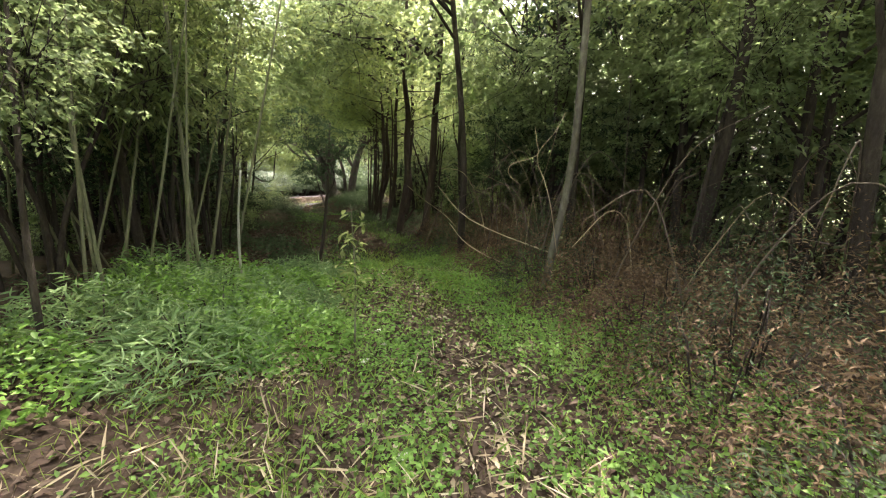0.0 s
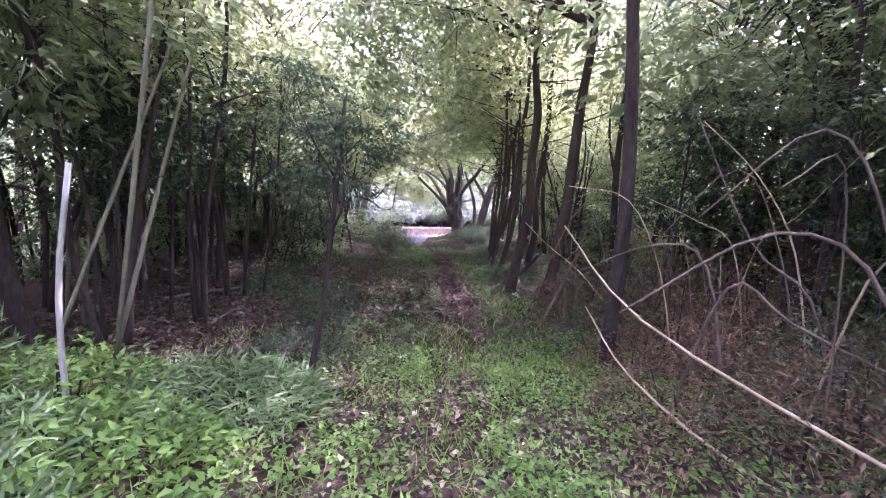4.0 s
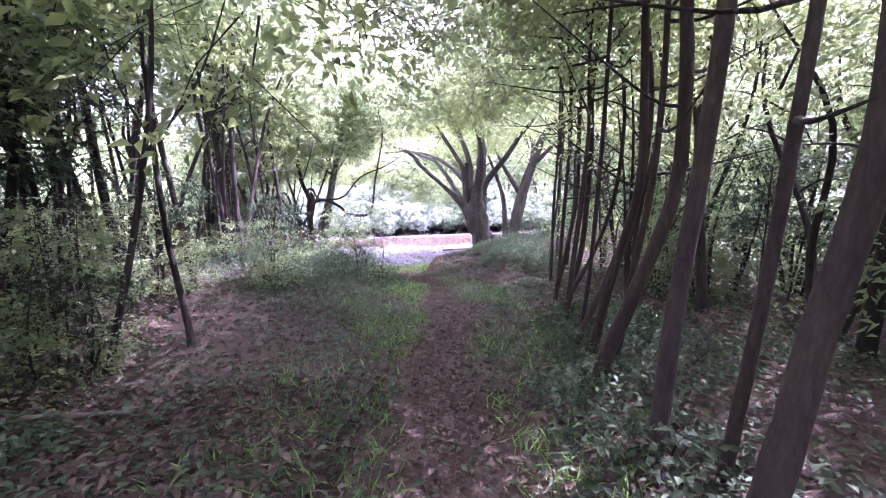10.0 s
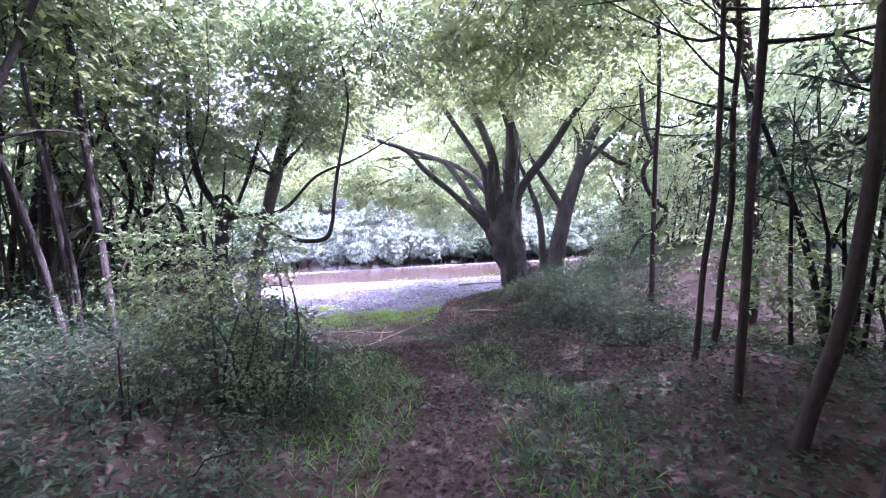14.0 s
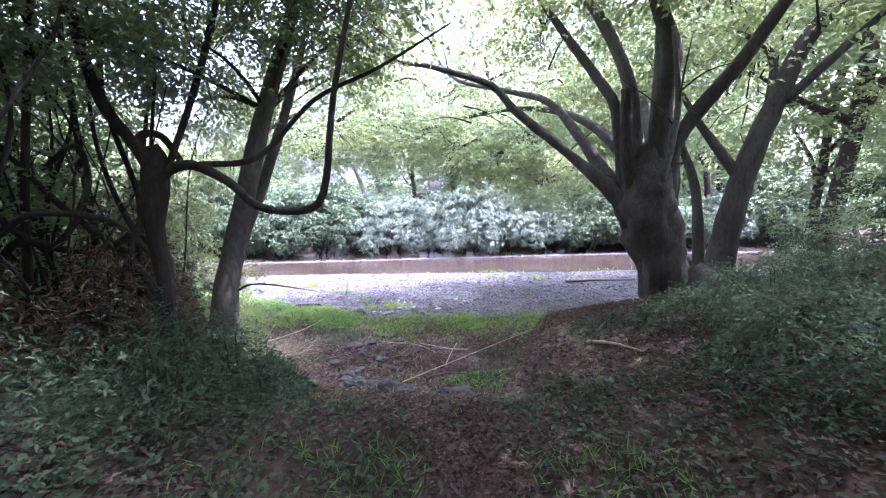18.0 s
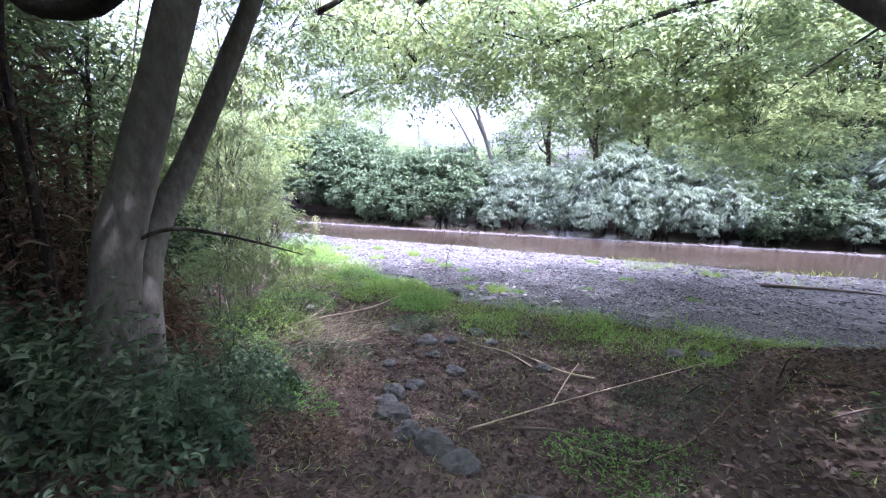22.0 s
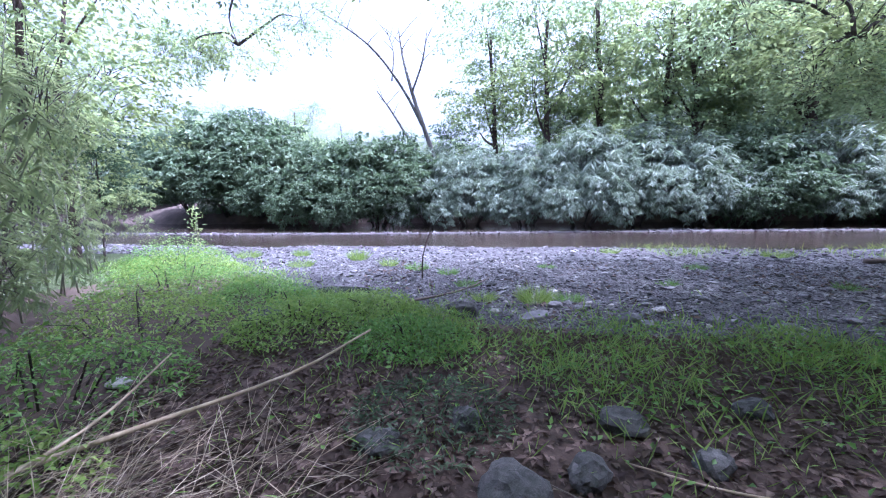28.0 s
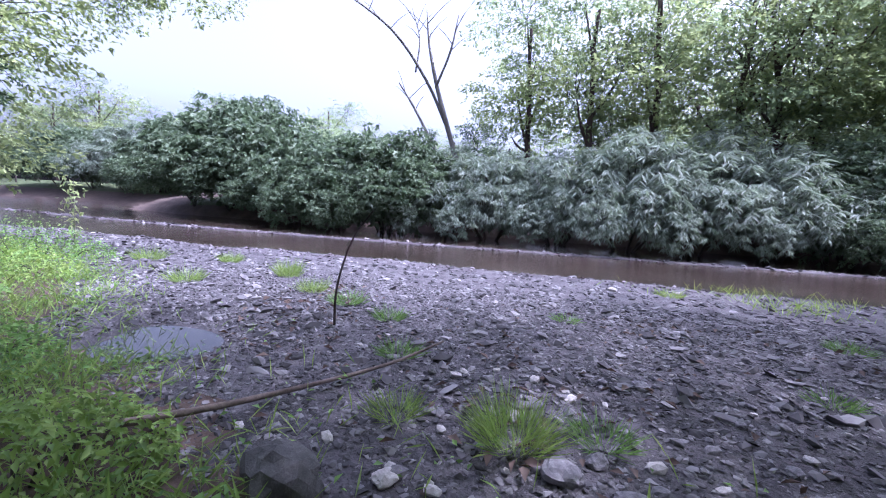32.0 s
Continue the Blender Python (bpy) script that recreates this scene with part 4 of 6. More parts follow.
part("trunk", swollen("trunk", [(0.42, 0, -0.6, 0.6), (0.36, 0, -0.2, 0.5), (0.24, 0, 0.25, 0.43), (0.1, 0, 0.75, 0.405), (0.0, 0, 1.2, 0.42), (-0.08, 0, 1.5, 0.45), (-0.1, 0, 1.8, 0.4), (-0.08, 0, 2.1, 0.31), (-0.04, 0, 2.4, 0.2), (0.0, 0, 2.65, 0.06)], BARK_OLD, 44, 0.14), pollard)
part("buttress", swollen("buttress", [(0.55, -0.4, -0.4, 0.3), (0.6, -0.42, 0.1, 0.27), (0.56, -0.36, 0.42, 0.22), (0.5, -0.28, 0.6, 0.1)], BARK_OLD, 16, 0.14, 8), pollard, "knobbly root burl")
part("root", swollen("root", [(0.55, -0.1, 0.2, 0.22), (0.95, -0.25, 0.02, 0.2), (1.4, -0.4, -0.12, 0.14), (1.8, -0.5, -0.3, 0.08)], BARK_OLD, 12, 0.1, 5), pollard)
part("stub", limb_mesh("stub", [rel((3.42, 21.85, 1.35)), rel((3.2, 21.78, 2.1)), rel((3.12, 21.75, 2.85)), rel((3.13, 21.75, 3.25))], [0.13, 0.1, 0.085, 0.08], BARK_DARK, 12, 4, 0.12), pollard, "short black dead stub")
BOUGHS = [[(3.05, 21.95, 1.7, 0.12), (2.4, 22.3, 2.38, 0.082), (1.65, 22.55, 3.15, 0.068), (1.12, 22.6, 3.6, 0.058), (0.25, 22.5, 3.92, 0.042), (-0.7, 22.4, 4.15, 0.025)],
          [(3.1, 22.1, 1.8, 0.12), (2.75, 22.5, 2.7, 0.085), (2.2, 22.8, 3.3, 0.07), (1.5, 23.2, 3.68, 0.05), (0.4, 23.9, 4.2, 0.025)],
          [(3.4, 22.1, 1.8, 0.15), (3.42, 22.2, 2.8, 0.12), (3.35, 22.25, 3.6, 0.11), (2.85, 22.4, 4.6, 0.085), (2.4, 22.6, 5.4, 0.05)],
          [(3.62, 21.8, 1.8, 0.17), (3.68, 21.75, 3.1, 0.135), (3.72, 21.7, 3.75, 0.13), (3.4, 21.7, 4.6, 0.1), (3.1, 21.6, 5.6, 0.06)],
          [(3.7, 22.0, 1.9, 0.13), (3.72, 22.0, 3.6, 0.105), (3.75, 21.95, 4.5, 0.085), (3.9, 21.8, 5.6, 0.05)],
          [(3.8, 21.75, 1.75, 0.15), (3.95, 21.65, 2.5, 0.115), (4.6, 21.35, 3.55, 0.095), (5.05, 21.15, 4.3, 0.075), (5.6, 20.9, 5.2, 0.04)],
          [(3.22, 21.95, 1.9, 0.11), (3.12, 22.0, 3.0, 0.085), (2.9, 22.1, 3.5, 0.08), (2.35, 22.3, 4.3, 0.062), (1.8, 22.5, 5.3, 0.035)],
          [(3.7, 22.2, 1.85, 0.13), (3.2, 23.8, 3.2, 0.085), (2.1, 25.6, 3.9, 0.06), (0.5, 27.0, 3.9, 0.04), (-0.9, 27.6, 3.5, 0.02)],
          [(3.9, 22.15, 1.8, 0.13), (4.5, 24.0, 3.3, 0.09), (5.2, 26.0, 4.1, 0.06), (5.6, 27.8, 4.3, 0.03)],
          [(3.58, 21.5, 1.85, 0.05), (3.66, 21.45, 2.3, 0.045), (3.74, 21.45, 3.0, 0.045), (3.6, 21.4, 4.0, 0.028)]]
_r = random.Random(12)
for l in BOUGHS[:9]:
    x, y, z, r = l[0]
    l[0] = (x, y, z, r * 1.12)
    l.insert(0, (x * 0.5 + 1.79, y * 0.5 + 10.93, z - 0.5, r * 1.3))
    for k in range(2, len(l) - 1):
        l[k] = (l[k][0] + _r.uniform(-0.07, 0.07), l[k][1] + _r.uniform(-0.07, 0.07), l[k][2] + _r.uniform(-0.05, 0.05), l[k][3] * _r.uniform(0.9, 1.1))
BOUGHS = [[(*rel(q[:3]), q[3]) for q in l] for l in BOUGHS]
for i, l in enumerate(BOUGHS):
    if i not in (8, 9):
        e, f = Vector(l[-1][:3]), Vector(l[-2][:3])
        l = l[:-1] + [(*l[-1][:3], l[-2][3] * 0.62), (*(e + (e - f) * 0.6 + Vector((0, 0, 1.1))), 0.012)]
    # limbs 1, 2, 4 and 9 take paler bark in place of light on them
    limb = part("limb", limb_mesh("limb", [q[:3] for q in l], [q[3] for q in l], BARK_PALE if i in (1, 2, 4, 9) else BARK_OLD, 12, 5, 0.07), pollard, "limb with light on it put into paler bark" if i in (1, 2, 4, 9) else "")
    rng = random.Random(i)
    for k in range(5):
        a = Vector(l[-2][:3]).lerp(Vector(l[-1][:3]), rng.uniform(-0.9, 0.9))
        d = Vector((rng.uniform(-1, 1), rng.uniform(-1, 1), rng.uniform(-0.3, 0.8)))
        part("twig", limb_mesh("twig", [a, a + d * 0.5 + Vector((0, 0, 0.1)), a + d * 1.1], [0.018, 0.012, 0.003], BARK_DARK, 5, 3), limb)
for i, (x, y, z, s) in enumerate([(-4.6, -1.2, 4.1, 1.2), (0.5, 2.6, 5.6, 1.6), (2.4, 1.6, 5.2, 1.6), (1.0, -1.2, 6.2, 1.7), (-1.0, -1.4, 6.2, 1.6), (3.6, -0.4, 5.6, 1.7), (0.8, 4.0, 5.0, 1.4), (-3.3, 5.5, 4.2, 1.0), (-4.7, 6.0, 3.7, 0.8), (1.7, 4.4, 4.6, 1.2), (2.2, 6.0, 4.7, 1.2), (-5.2, 3.8, 4.6, 0.9), (-0.2, 6.0, 4.6, 1.0), (-2.4, 6.6, 4.0, 0.8)]):
    part("crown", CROWN_THIN[i % 3] if i % 3 else CROWN_SUNLIT[i % 2], pollard, "", (x, y, z), i * 1.3, s)

TIPS = [Vector(l[-1][:3]) for l in BOUGHS]
# SHADE: crowns added high overhead to keep the sun off the bank
SHADE = [(1.2, 18.8), (2.2, 19.8), (3.0, 18.7), (1.9, 20.6), (2.7, 21.2), (1.9, 22.4), (3.6, 20.2), (4.2, 21.6), (3.1, 22.8), (2.3, 23.8), (4.4, 23.2), (0.9, 19.7), (0.2, 18.4), (1.3, 23.9), (3.4, 24.2), (2.4, 17.6), (3.8, 18.0), (4.6, 19.2), (5.4, 20.4), (1.6, 17.4), (-0.6, 19.6)]
OVER = [(x, y, 4.9 + 0.7 * math.sin(x * 7 + y * 3) ** 2, 1.25) for x, y in SHADE] + [(-3.3, 24.3, 3.3, 0.8), (-2.0, 24.7, 3.0, 0.95), (-0.5, 25.4, 3.3, 1.1), (0.6, 25.5, 2.9, 1.0), (1.5, 25.3, 2.7, 0.95), (2.2, 25.2, 3.0, 1.0), (-1.3, 25.2, 3.7, 1.0), (-2.6, 24.3, 2.6, 0.7), (-1.2, 25.3, 2.9, 0.85), (0.2, 25.6, 2.6, 0.75), (1.7, 25.5, 2.2, 0.75), (2.6, 25.4, 2.0, 0.7), (3.6, 29.2, 2.2, 1.1), (2.4, 29.8, 3.1, 1.0), (3.3, 29.4, 2.9, 1.0), (4.4, 28.8, 1.6, 1.0), (4.8, 29.6, 2.6, 1.2), (2.6, 27.4, 3.6, 1.0), (0.9, 28.6, 4.3, 1.0), (3.0, 29.0, 1.6, 0.7), (-3.4, 25.6, 4.6, 1.0), (-2.2, 26.0, 4.3, 1.1), (-1.0, 26.2, 4.7, 1.1), (0.2, 26.4, 4.3, 1.1), (1.4, 26.2, 4.7, 1.1), (2.6, 26.0, 4.5, 1.1), (-1.4, 25.6, 5.3, 1.0), (0.8, 25.4, 5.3, 1.0), (3.8, 26.4, 4.2, 1.1), (-4.4, 25.4, 4.0, 0.9), (-2.3, 27.6, 3.3, 0.75), (-1.0, 28.0, 3.4, 0.8), (0.5, 28.2, 3.2, 0.8), (-4.6, 25.6, 2.7, 0.65), (-3.3, 26.1, 2.9, 0.7), (-1.7, 26.6, 2.9, 0.65), (-7.9, 30.6, 3.5, 0.9), (-6.2, 30.5, 3.9, 0.8), (-9.6, 30.4, 3.4, 1.0), (-8.6, 30.0, 3.3, 0.7), (0.1, 27.0, 2.9, 0.7), (-2.6, 22.2, 2.9, 0.7), (-1.6, 22.8, 3.1, 0.75), (-0.9, 23.6, 3.4, 0.8), (-2.0, 23.6, 2.7, 0.55), (-3.0, 23.2, 2.6, 0.6)]
for i, (x, y, z, s) in enumerate(OVER):
    e = rel((x, y, z))
    a = min(TIPS, key=lambda q: (q - e).length)
    part("branch", limb_mesh("branch", [a, a.lerp(e, 0.4) + Vector((0.12, 0.1, 0.3)), a.lerp(e, 0.75) + Vector((-0.1, 0, 0.22)), e], [0.034, 0.026, 0.016, 0.004], BARK_DARK, 7, 4, 0.08), pollard, "thin drooping branch")
    TIPS.append(e)
    part("crown", (CROWN_SUNLIT if i % 2 else CROWN_WOOD)[i % 3], pollard, "", e, i * 1.7, s)

rng = random.Random(8)
for i in range(7):   # burls where the old limbs were cut
    a = rng.uniform(0, 6.28)
    z = rng.uniform(0.3, 1.7)
    part("burl", stone_mesh("burl", 70 + i, BARK_OLD, (1, 1, 1.2), 2, 0.22), pollard, "", (0.3 - 0.25 * z + 0.36 * math.cos(a), 0.36 * math.sin(a), z), a, rng.uniform(0.16, 0.26))
S2 = Vector((6.45, 24.5, hz(6.45, 24.5)))
second = thing("tree", "thick leaning tree with spreading grey limbs behind the pollard", "tree", S2)
for i, l in enumerate([[(6.35, 24.6, S2.z - 0.3, 0.36), (6.5, 24.5, 0.7, 0.27), (6.8, 24.3, 2.4, 0.23), (7.14, 24.1, 3.6, 0.19), (7.5, 23.9, 4.7, 0.15), (8.4, 23.4, 5.9, 0.08)], [(6.7, 24.35, 1.9, 0.12), (6.35, 24.6, 2.6, 0.11), (5.95, 24.8, 3.3, 0.08), (5.4, 25.0, 4.4, 0.04)], [(7.2, 24.0, 3.5, 0.1), (7.96, 23.6, 4.4, 0.08), (8.8, 23.1, 5.4, 0.04)], [(6.95, 24.2, 3.0, 0.09), (7.0, 24.2, 4.5, 0.07), (6.0, 24.8, 5.4, 0.03)], [(6.2, 24.8, S2.z - 0.2, 0.15), (6.1, 24.9, 1.4, 0.11), (5.8, 25.0, 2.6, 0.09), (5.3, 25.1, 3.8, 0.05)]]):
    part("limb" if i else "trunk", limb_mesh("limb", [Vector(q[:3]) - S2 for q in l], [q[3] for q in l], BARK_OLD, 12, 5, 0.07), second)
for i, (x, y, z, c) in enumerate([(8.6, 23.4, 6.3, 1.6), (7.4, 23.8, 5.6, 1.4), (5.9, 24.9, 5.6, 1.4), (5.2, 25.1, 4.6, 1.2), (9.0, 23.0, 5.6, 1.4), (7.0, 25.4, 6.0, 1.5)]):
    part("crown", CROWN_SUNLIT[i % 3], second, "", Vector((x, y, z)) - S2, i * 1.1, c)
thing("vine", "thick dark vine hanging in loops beside the pollard", "vine", data=limb_mesh("vine", [(6.83, 21.08, 5.4), (6.92, 20.98, 4.1), (7.06, 20.84, 3.46), (6.9, 20.95, 2.95), (7.04, 20.86, 2.39), (7.3, 20.62, 2.0), (7.18, 20.71, 1.6), (6.8, 20.9, 1.25), (6.5, 21.0, hz(6.5, 21.0) - 0.05)], [0.05, 0.055, 0.06, 0.06, 0.055, 0.06, 0.055, 0.05, 0.04], BARK_DARK, 9, 6, 0.08))

# ---------------------------------------------------------------- the twisted tree and the forked trunk on the other side
TW = Vector((-2.3, 19.05, 0))
TW.z = hz(TW.x, TW.y)
twisted = thing("twisted_tree", "dark gnarled tree with a burl and a long hooked branch", "tree", TW)


def tw(p):
    return Vector(p) - TW


part("trunk", swollen("trunk", [(-0.06, 0.0, -0.3, 0.12), (-0.03, 0.0, 0.25, 0.085), (0.02, 0.02, 0.9, 0.075), (-0.03, 0.0, 1.5, 0.085), (0.02, 0.02, 1.9, 0.115), (0.03, 0.03, 2.1, 0.1), (0.0, 0.0, 2.24, 0.07)], BARK_DARK, 14, 0.09, 21), twisted, "lumpy black trunk with a burl")
TWIST = [[(-2.3, 19.06, 1.85, 0.07), (-2.1, 19.06, 1.99, 0.06), (-1.86, 19.03, 2.0, 0.055), (-1.54, 18.99, 1.84, 0.05), (-1.28, 18.94, 1.63, 0.047), (-0.95, 18.93, 1.57, 0.045), (-0.71, 18.9, 1.63, 0.043), (-0.62, 18.9, 1.86, 0.04), (-0.58, 18.92, 2.2, 0.036), (-0.53, 18.94, 2.57, 0.033), (-0.45, 18.97, 2.97, 0.03), (-0.3, 19.05, 3.8, 0.024), (-0.4, 19.2, 4.6, 0.015)],
         [(-2.27, 19.08, 1.85, 0.07), (-2.36, 18.99, 2.15, 0.065), (-2.48, 18.83, 2.48, 0.06), (-2.53, 18.75, 2.8, 0.055), (-2.56, 18.71, 3.14, 0.05), (-2.5, 18.6, 4.0, 0.04), (-2.6, 18.4, 5.0, 0.025)],
         [(-2.36, 18.99, 2.12, 0.045), (-2.34, 19.01, 2.28, 0.042), (-2.23, 19.12, 2.29, 0.04), (-2.14, 19.2, 2.1, 0.038), (-2.0, 19.05, 2.0, 0.036)],
         [(-1.87, 18.98, 2.0, 0.04), (-1.4, 19.28, 2.1, 0.034), (-0.88, 19.46, 2.66, 0.028), (-0.21, 19.47, 2.96, 0.02), (0.5, 19.6, 3.4, 0.01)],
         [(-2.3, 19.05, 0.7, 0.05), (-2.6, 19.0, 1.2, 0.04), (-3.1, 18.9, 1.7, 0.032), (-3.6, 18.6, 2.6, 0.02)],
         [(-2.3, 19.05, 1.2, 0.045), (-2.7, 19.2, 1.5, 0.035), (-3.2, 19.5, 2.3, 0.026), (-3.4, 19.7, 3.4, 0.014)]]
TWIST += [[(-2.5, 19.2, TW.z - 0.1, 0.05), (-2.7, 19.25, 0.9, 0.042), (-2.65, 19.3, 1.7, 0.035), (-2.9, 19.3, 2.8, 0.028), (-2.8, 19.4, 4.2, 0.015)], [(-2.6, 19.5, TW.z - 0.1, 0.04), (-2.55, 19.45, 0.9, 0.034), (-2.75, 19.5, 1.9, 0.028), (-2.6, 19.7, 3.4, 0.016)], [(-2.9, 18.9, TW.z - 0.1, 0.035), (-2.6, 18.95, 1.0, 0.03), (-2.35, 19.0, 1.7, 0.025), (-2.2, 19.1, 2.9, 0.014)]]
for i, l in enumerate(TWIST):
    part("branch", limb_mesh("branch", [tw(q[:3]) for q in l], [q[3] * 0.82 for q in l], BARK_DARK, 9, 6, 0.06), twisted, "long hooked black branch" if i == 0 else "")
for i, (x, y, z, s) in enumerate([(-2.6, 18.4, 4.9, 1.2), (-0.4, 19.2, 4.6, 1.0), (-1.6, 19.4, 4.9, 1.1), (-3.6, 18.4, 4.0, 1.0), (-3.4, 19.3, 3.4, 0.9), (-4.3, 18.9, 3.0, 0.9), (-1.2, 19.6, 4.0, 0.8), (-3.0, 17.8, 4.0, 0.9), (-2.6, 18.9, 3.1, 0.65), (-2.1, 18.5, 3.5, 0.6), (-3.3, 18.3, 2.8, 0.6)]):
    part("crown", CROWN_WOOD[i % 3], twisted, "", tw((x, y, z)), i, s)
rng = random.Random(61)
for i in range(34):   # thin dark stems and dead canes tangled round the twisted tree
    x, y = rng.uniform(-5.0, -2.75), rng.uniform(17.6, 20.0)
    z, hh, a = hz(x, y), rng.uniform(2.2, 4.6), rng.uniform(0, 6.28)
    l = rng.uniform(0.2, 1.3)
    q = [Vector((x, y, z - 0.1)), Vector((x + math.cos(a) * l * 0.3, y + math.sin(a) * l * 0.3, z + hh * 0.35)), Vector((x + math.cos(a + 0.8) * l * 0.7, y + math.sin(a + 0.8) * l * 0.7, z + hh * 0.7)), Vector((x + math.cos(a) * l, y + math.sin(a) * l, z + hh))]
    r = rng.uniform(0.008, 0.026)
    thing("stem", "thin dark bare stem in a tangled thicket", "stem", group="tangle by the twisted tree", data=limb_mesh("stem", q, [r, r * 0.9, r * 0.7, r * 0.3], CANE if i % 6 == 0 else BARK_DARK, 7, 5, 0.08))
for i, pts in enumerate(([(-3.6, 18.5, 3.6), (-3.3, 18.6, 2.4), (-3.5, 18.7, 1.7), (-3.1, 18.8, 1.3), (-2.8, 18.9, 1.8), (-2.95, 19.0, 2.2), (-3.3, 19.0, 2.0)], [(-4.2, 18.2, 3.4), (-3.8, 18.4, 2.0), (-3.4, 18.5, 1.4), (-3.0, 18.6, 1.6), (-2.6, 18.9, 1.5), (-2.3, 19.05, 1.1)], [(-3.9, 19.0, 1.0), (-3.4, 18.8, 1.35), (-2.9, 18.9, 1.25), (-2.4, 19.0, 1.5), (-1.9, 19.1, 2.6), (-1.6, 19.2, 3.6)])):
    thing("vine", "dark woody vine looping through a thicket", "vine", group="tangle by the twisted tree", data=limb_mesh("vine", pts, [0.035, 0.034, 0.032, 0.03, 0.03, 0.026, 0.02][:len(pts)], BARK_DARK, 8, 6, 0.1))

FK = Vector((-2.07, 19.45, 0))
FK.z = hz(FK.x, FK.y)
forked = thing("forked_tree", "pale grey forked trunk with sun patches leaning over the bank", "tree", FK)


def fk(p):
    return Vector(p) - FK


FORK = [(-2.14, 19.39, FK.z - 0.3, 0.198), (-2.08, 19.44, FK.z + 0.1, 0.155), (-2.02, 19.54, 0.59, 0.132), (-1.95, 19.66, 1.10, 0.125), (-1.81, 19.83, 1.85, 0.115), (-1.63, 20.05, 2.80, 0.102), (-1.38, 20.34, 3.91, 0.079), (-1.19, 20.53, 5.26, 0.040)]
part("trunk", swollen("trunk", [(*fk(q[:3]), q[3] * 0.92) for q in FORK], BARK_PALE, 20, 0.045, 15), forked)
FORK2 = [(-2.02, 19.64, FK.z - 0.2, 0.099), (-2.07, 19.74, 0.53, 0.086), (-2.08, 20.08, 1.16, 0.076), (-1.87, 20.30, 1.87, 0.069), (-1.63, 20.63, 2.89, 0.056), (-1.35, 21.01, 4.25, 0.033)]
part("trunk", swollen("trunk", [(*fk(q[:3]), q[3]) for q in FORK2], BARK_PALE, 16, 0.05, 16), forked, "second grey stem from the same root")
part("root", swollen("root", [(*fk(q[:3]), q[3]) for q in ((-2.0, 19.45, FK.z + 0.1, 0.09), (-1.82, 19.55, FK.z + 0.03, 0.065), (-1.64, 19.66, hz(-1.64, 19.66), 0.045), (-1.46, 19.75, hz(-1.46, 19.75) - 0.04, 0.025))], BARK_PALE, 10, 0.08, 19), forked, "pale surface root")
for i, (x, y, z, s) in enumerate([(0.8, 0.4, 6.2, 1.5), (0.9, 1.4, 5.2, 1.3), (-0.2, 0.8, 5.2, 1.2), (1.8, 0.6, 5.2, 1.2), (1.3, 2.1, 4.8, 1.0), (-0.6, 1.9, 4.4, 1.1)]):
    part("crown", (CROWN_BAMBOO if i > 3 else CROWN_WOOD)[i % 3], forked, "", (x, y, z), i, s)
for i, (x, y, z, s) in enumerate([(-3.2, 22.3, 2.9, 0.7), (-3.3, 23.0, 3.2, 0.8), (-2.9, 23.6, 3.4, 0.7), (-3.6, 21.8, 2.4, 0.65), (-3.0, 21.6, 3.3, 0.75), (-3.5, 22.6, 2.2, 0.6)]):
    part("crown", CROWN_REED[i % 2], forked, "hanging narrow leaves", fk((x, y, z)), i * 2.0, s)
for i, (x, y, z, s) in enumerate([(-1.9, 19.3, 3.2, 0.7), (-1.2, 20.0, 3.7, 0.8), (-2.7, 18.8, 3.1, 0.7), (-0.6, 20.8, 4.0, 0.8), (-2.4, 19.9, 2.8, 0.6), (-1.3, 21.2, 3.4, 0.7)]):
    e = fk((x, y, z))
    part("branch", limb_mesh("branch", [fk((-1.63, 20.05, 2.7)), fk((-1.63, 20.05, 2.7)).lerp(e, 0.5) + Vector((0, 0, 0.1)), e], [0.03, 0.02, 0.006], BARK_DARK, 6, 3), forked)
    part("crown", CROWN_WOOD[i % 3], forked, "", e, i * 1.9, s)
part("twig", limb_mesh("twig", [fk(p) for p in ((-2.2, 19.6, 0.5), (-1.97, 19.53, 0.63), (-1.92, 19.58, 0.68), (-1.83, 19.74, 0.74), (-1.67, 19.92, 0.7), (-1.46, 20.1, 0.62), (-1.26, 20.22, 0.55))], [0.016, 0.015, 0.014, 0.013, 0.011, 0.008, 0.004], BARK_DARK, 6, 4), forked, "bare dark twig")

for i, (x, y, h) in enumerate([(-10.6, 28.6, 5.6), (-12.6, 27.4, 6.4), (-9.2, 26.4, 5.2), (-13.6, 29.4, 6.0)]):
    rng = random.Random(400 + i)
    tree((x, y), h, 0.07, (rng.uniform(-0.3, 0.8), 0.4), 0.5, BARK_BROWN, [(rng.uniform(-0.9, 1.1), rng.uniform(-0.9, 0.9), h * f, rng.uniform(1.0, 1.35), (CROWN_SUNLIT + CROWN_THIN)[(i + k) % 6]) for k, f in enumerate((0.3, 0.5, 0.66, 0.82, 1.0))], "tree with leaves coloured as sunlit hanging over the gravel edge", "trees on the near bank", seed=210 + i)
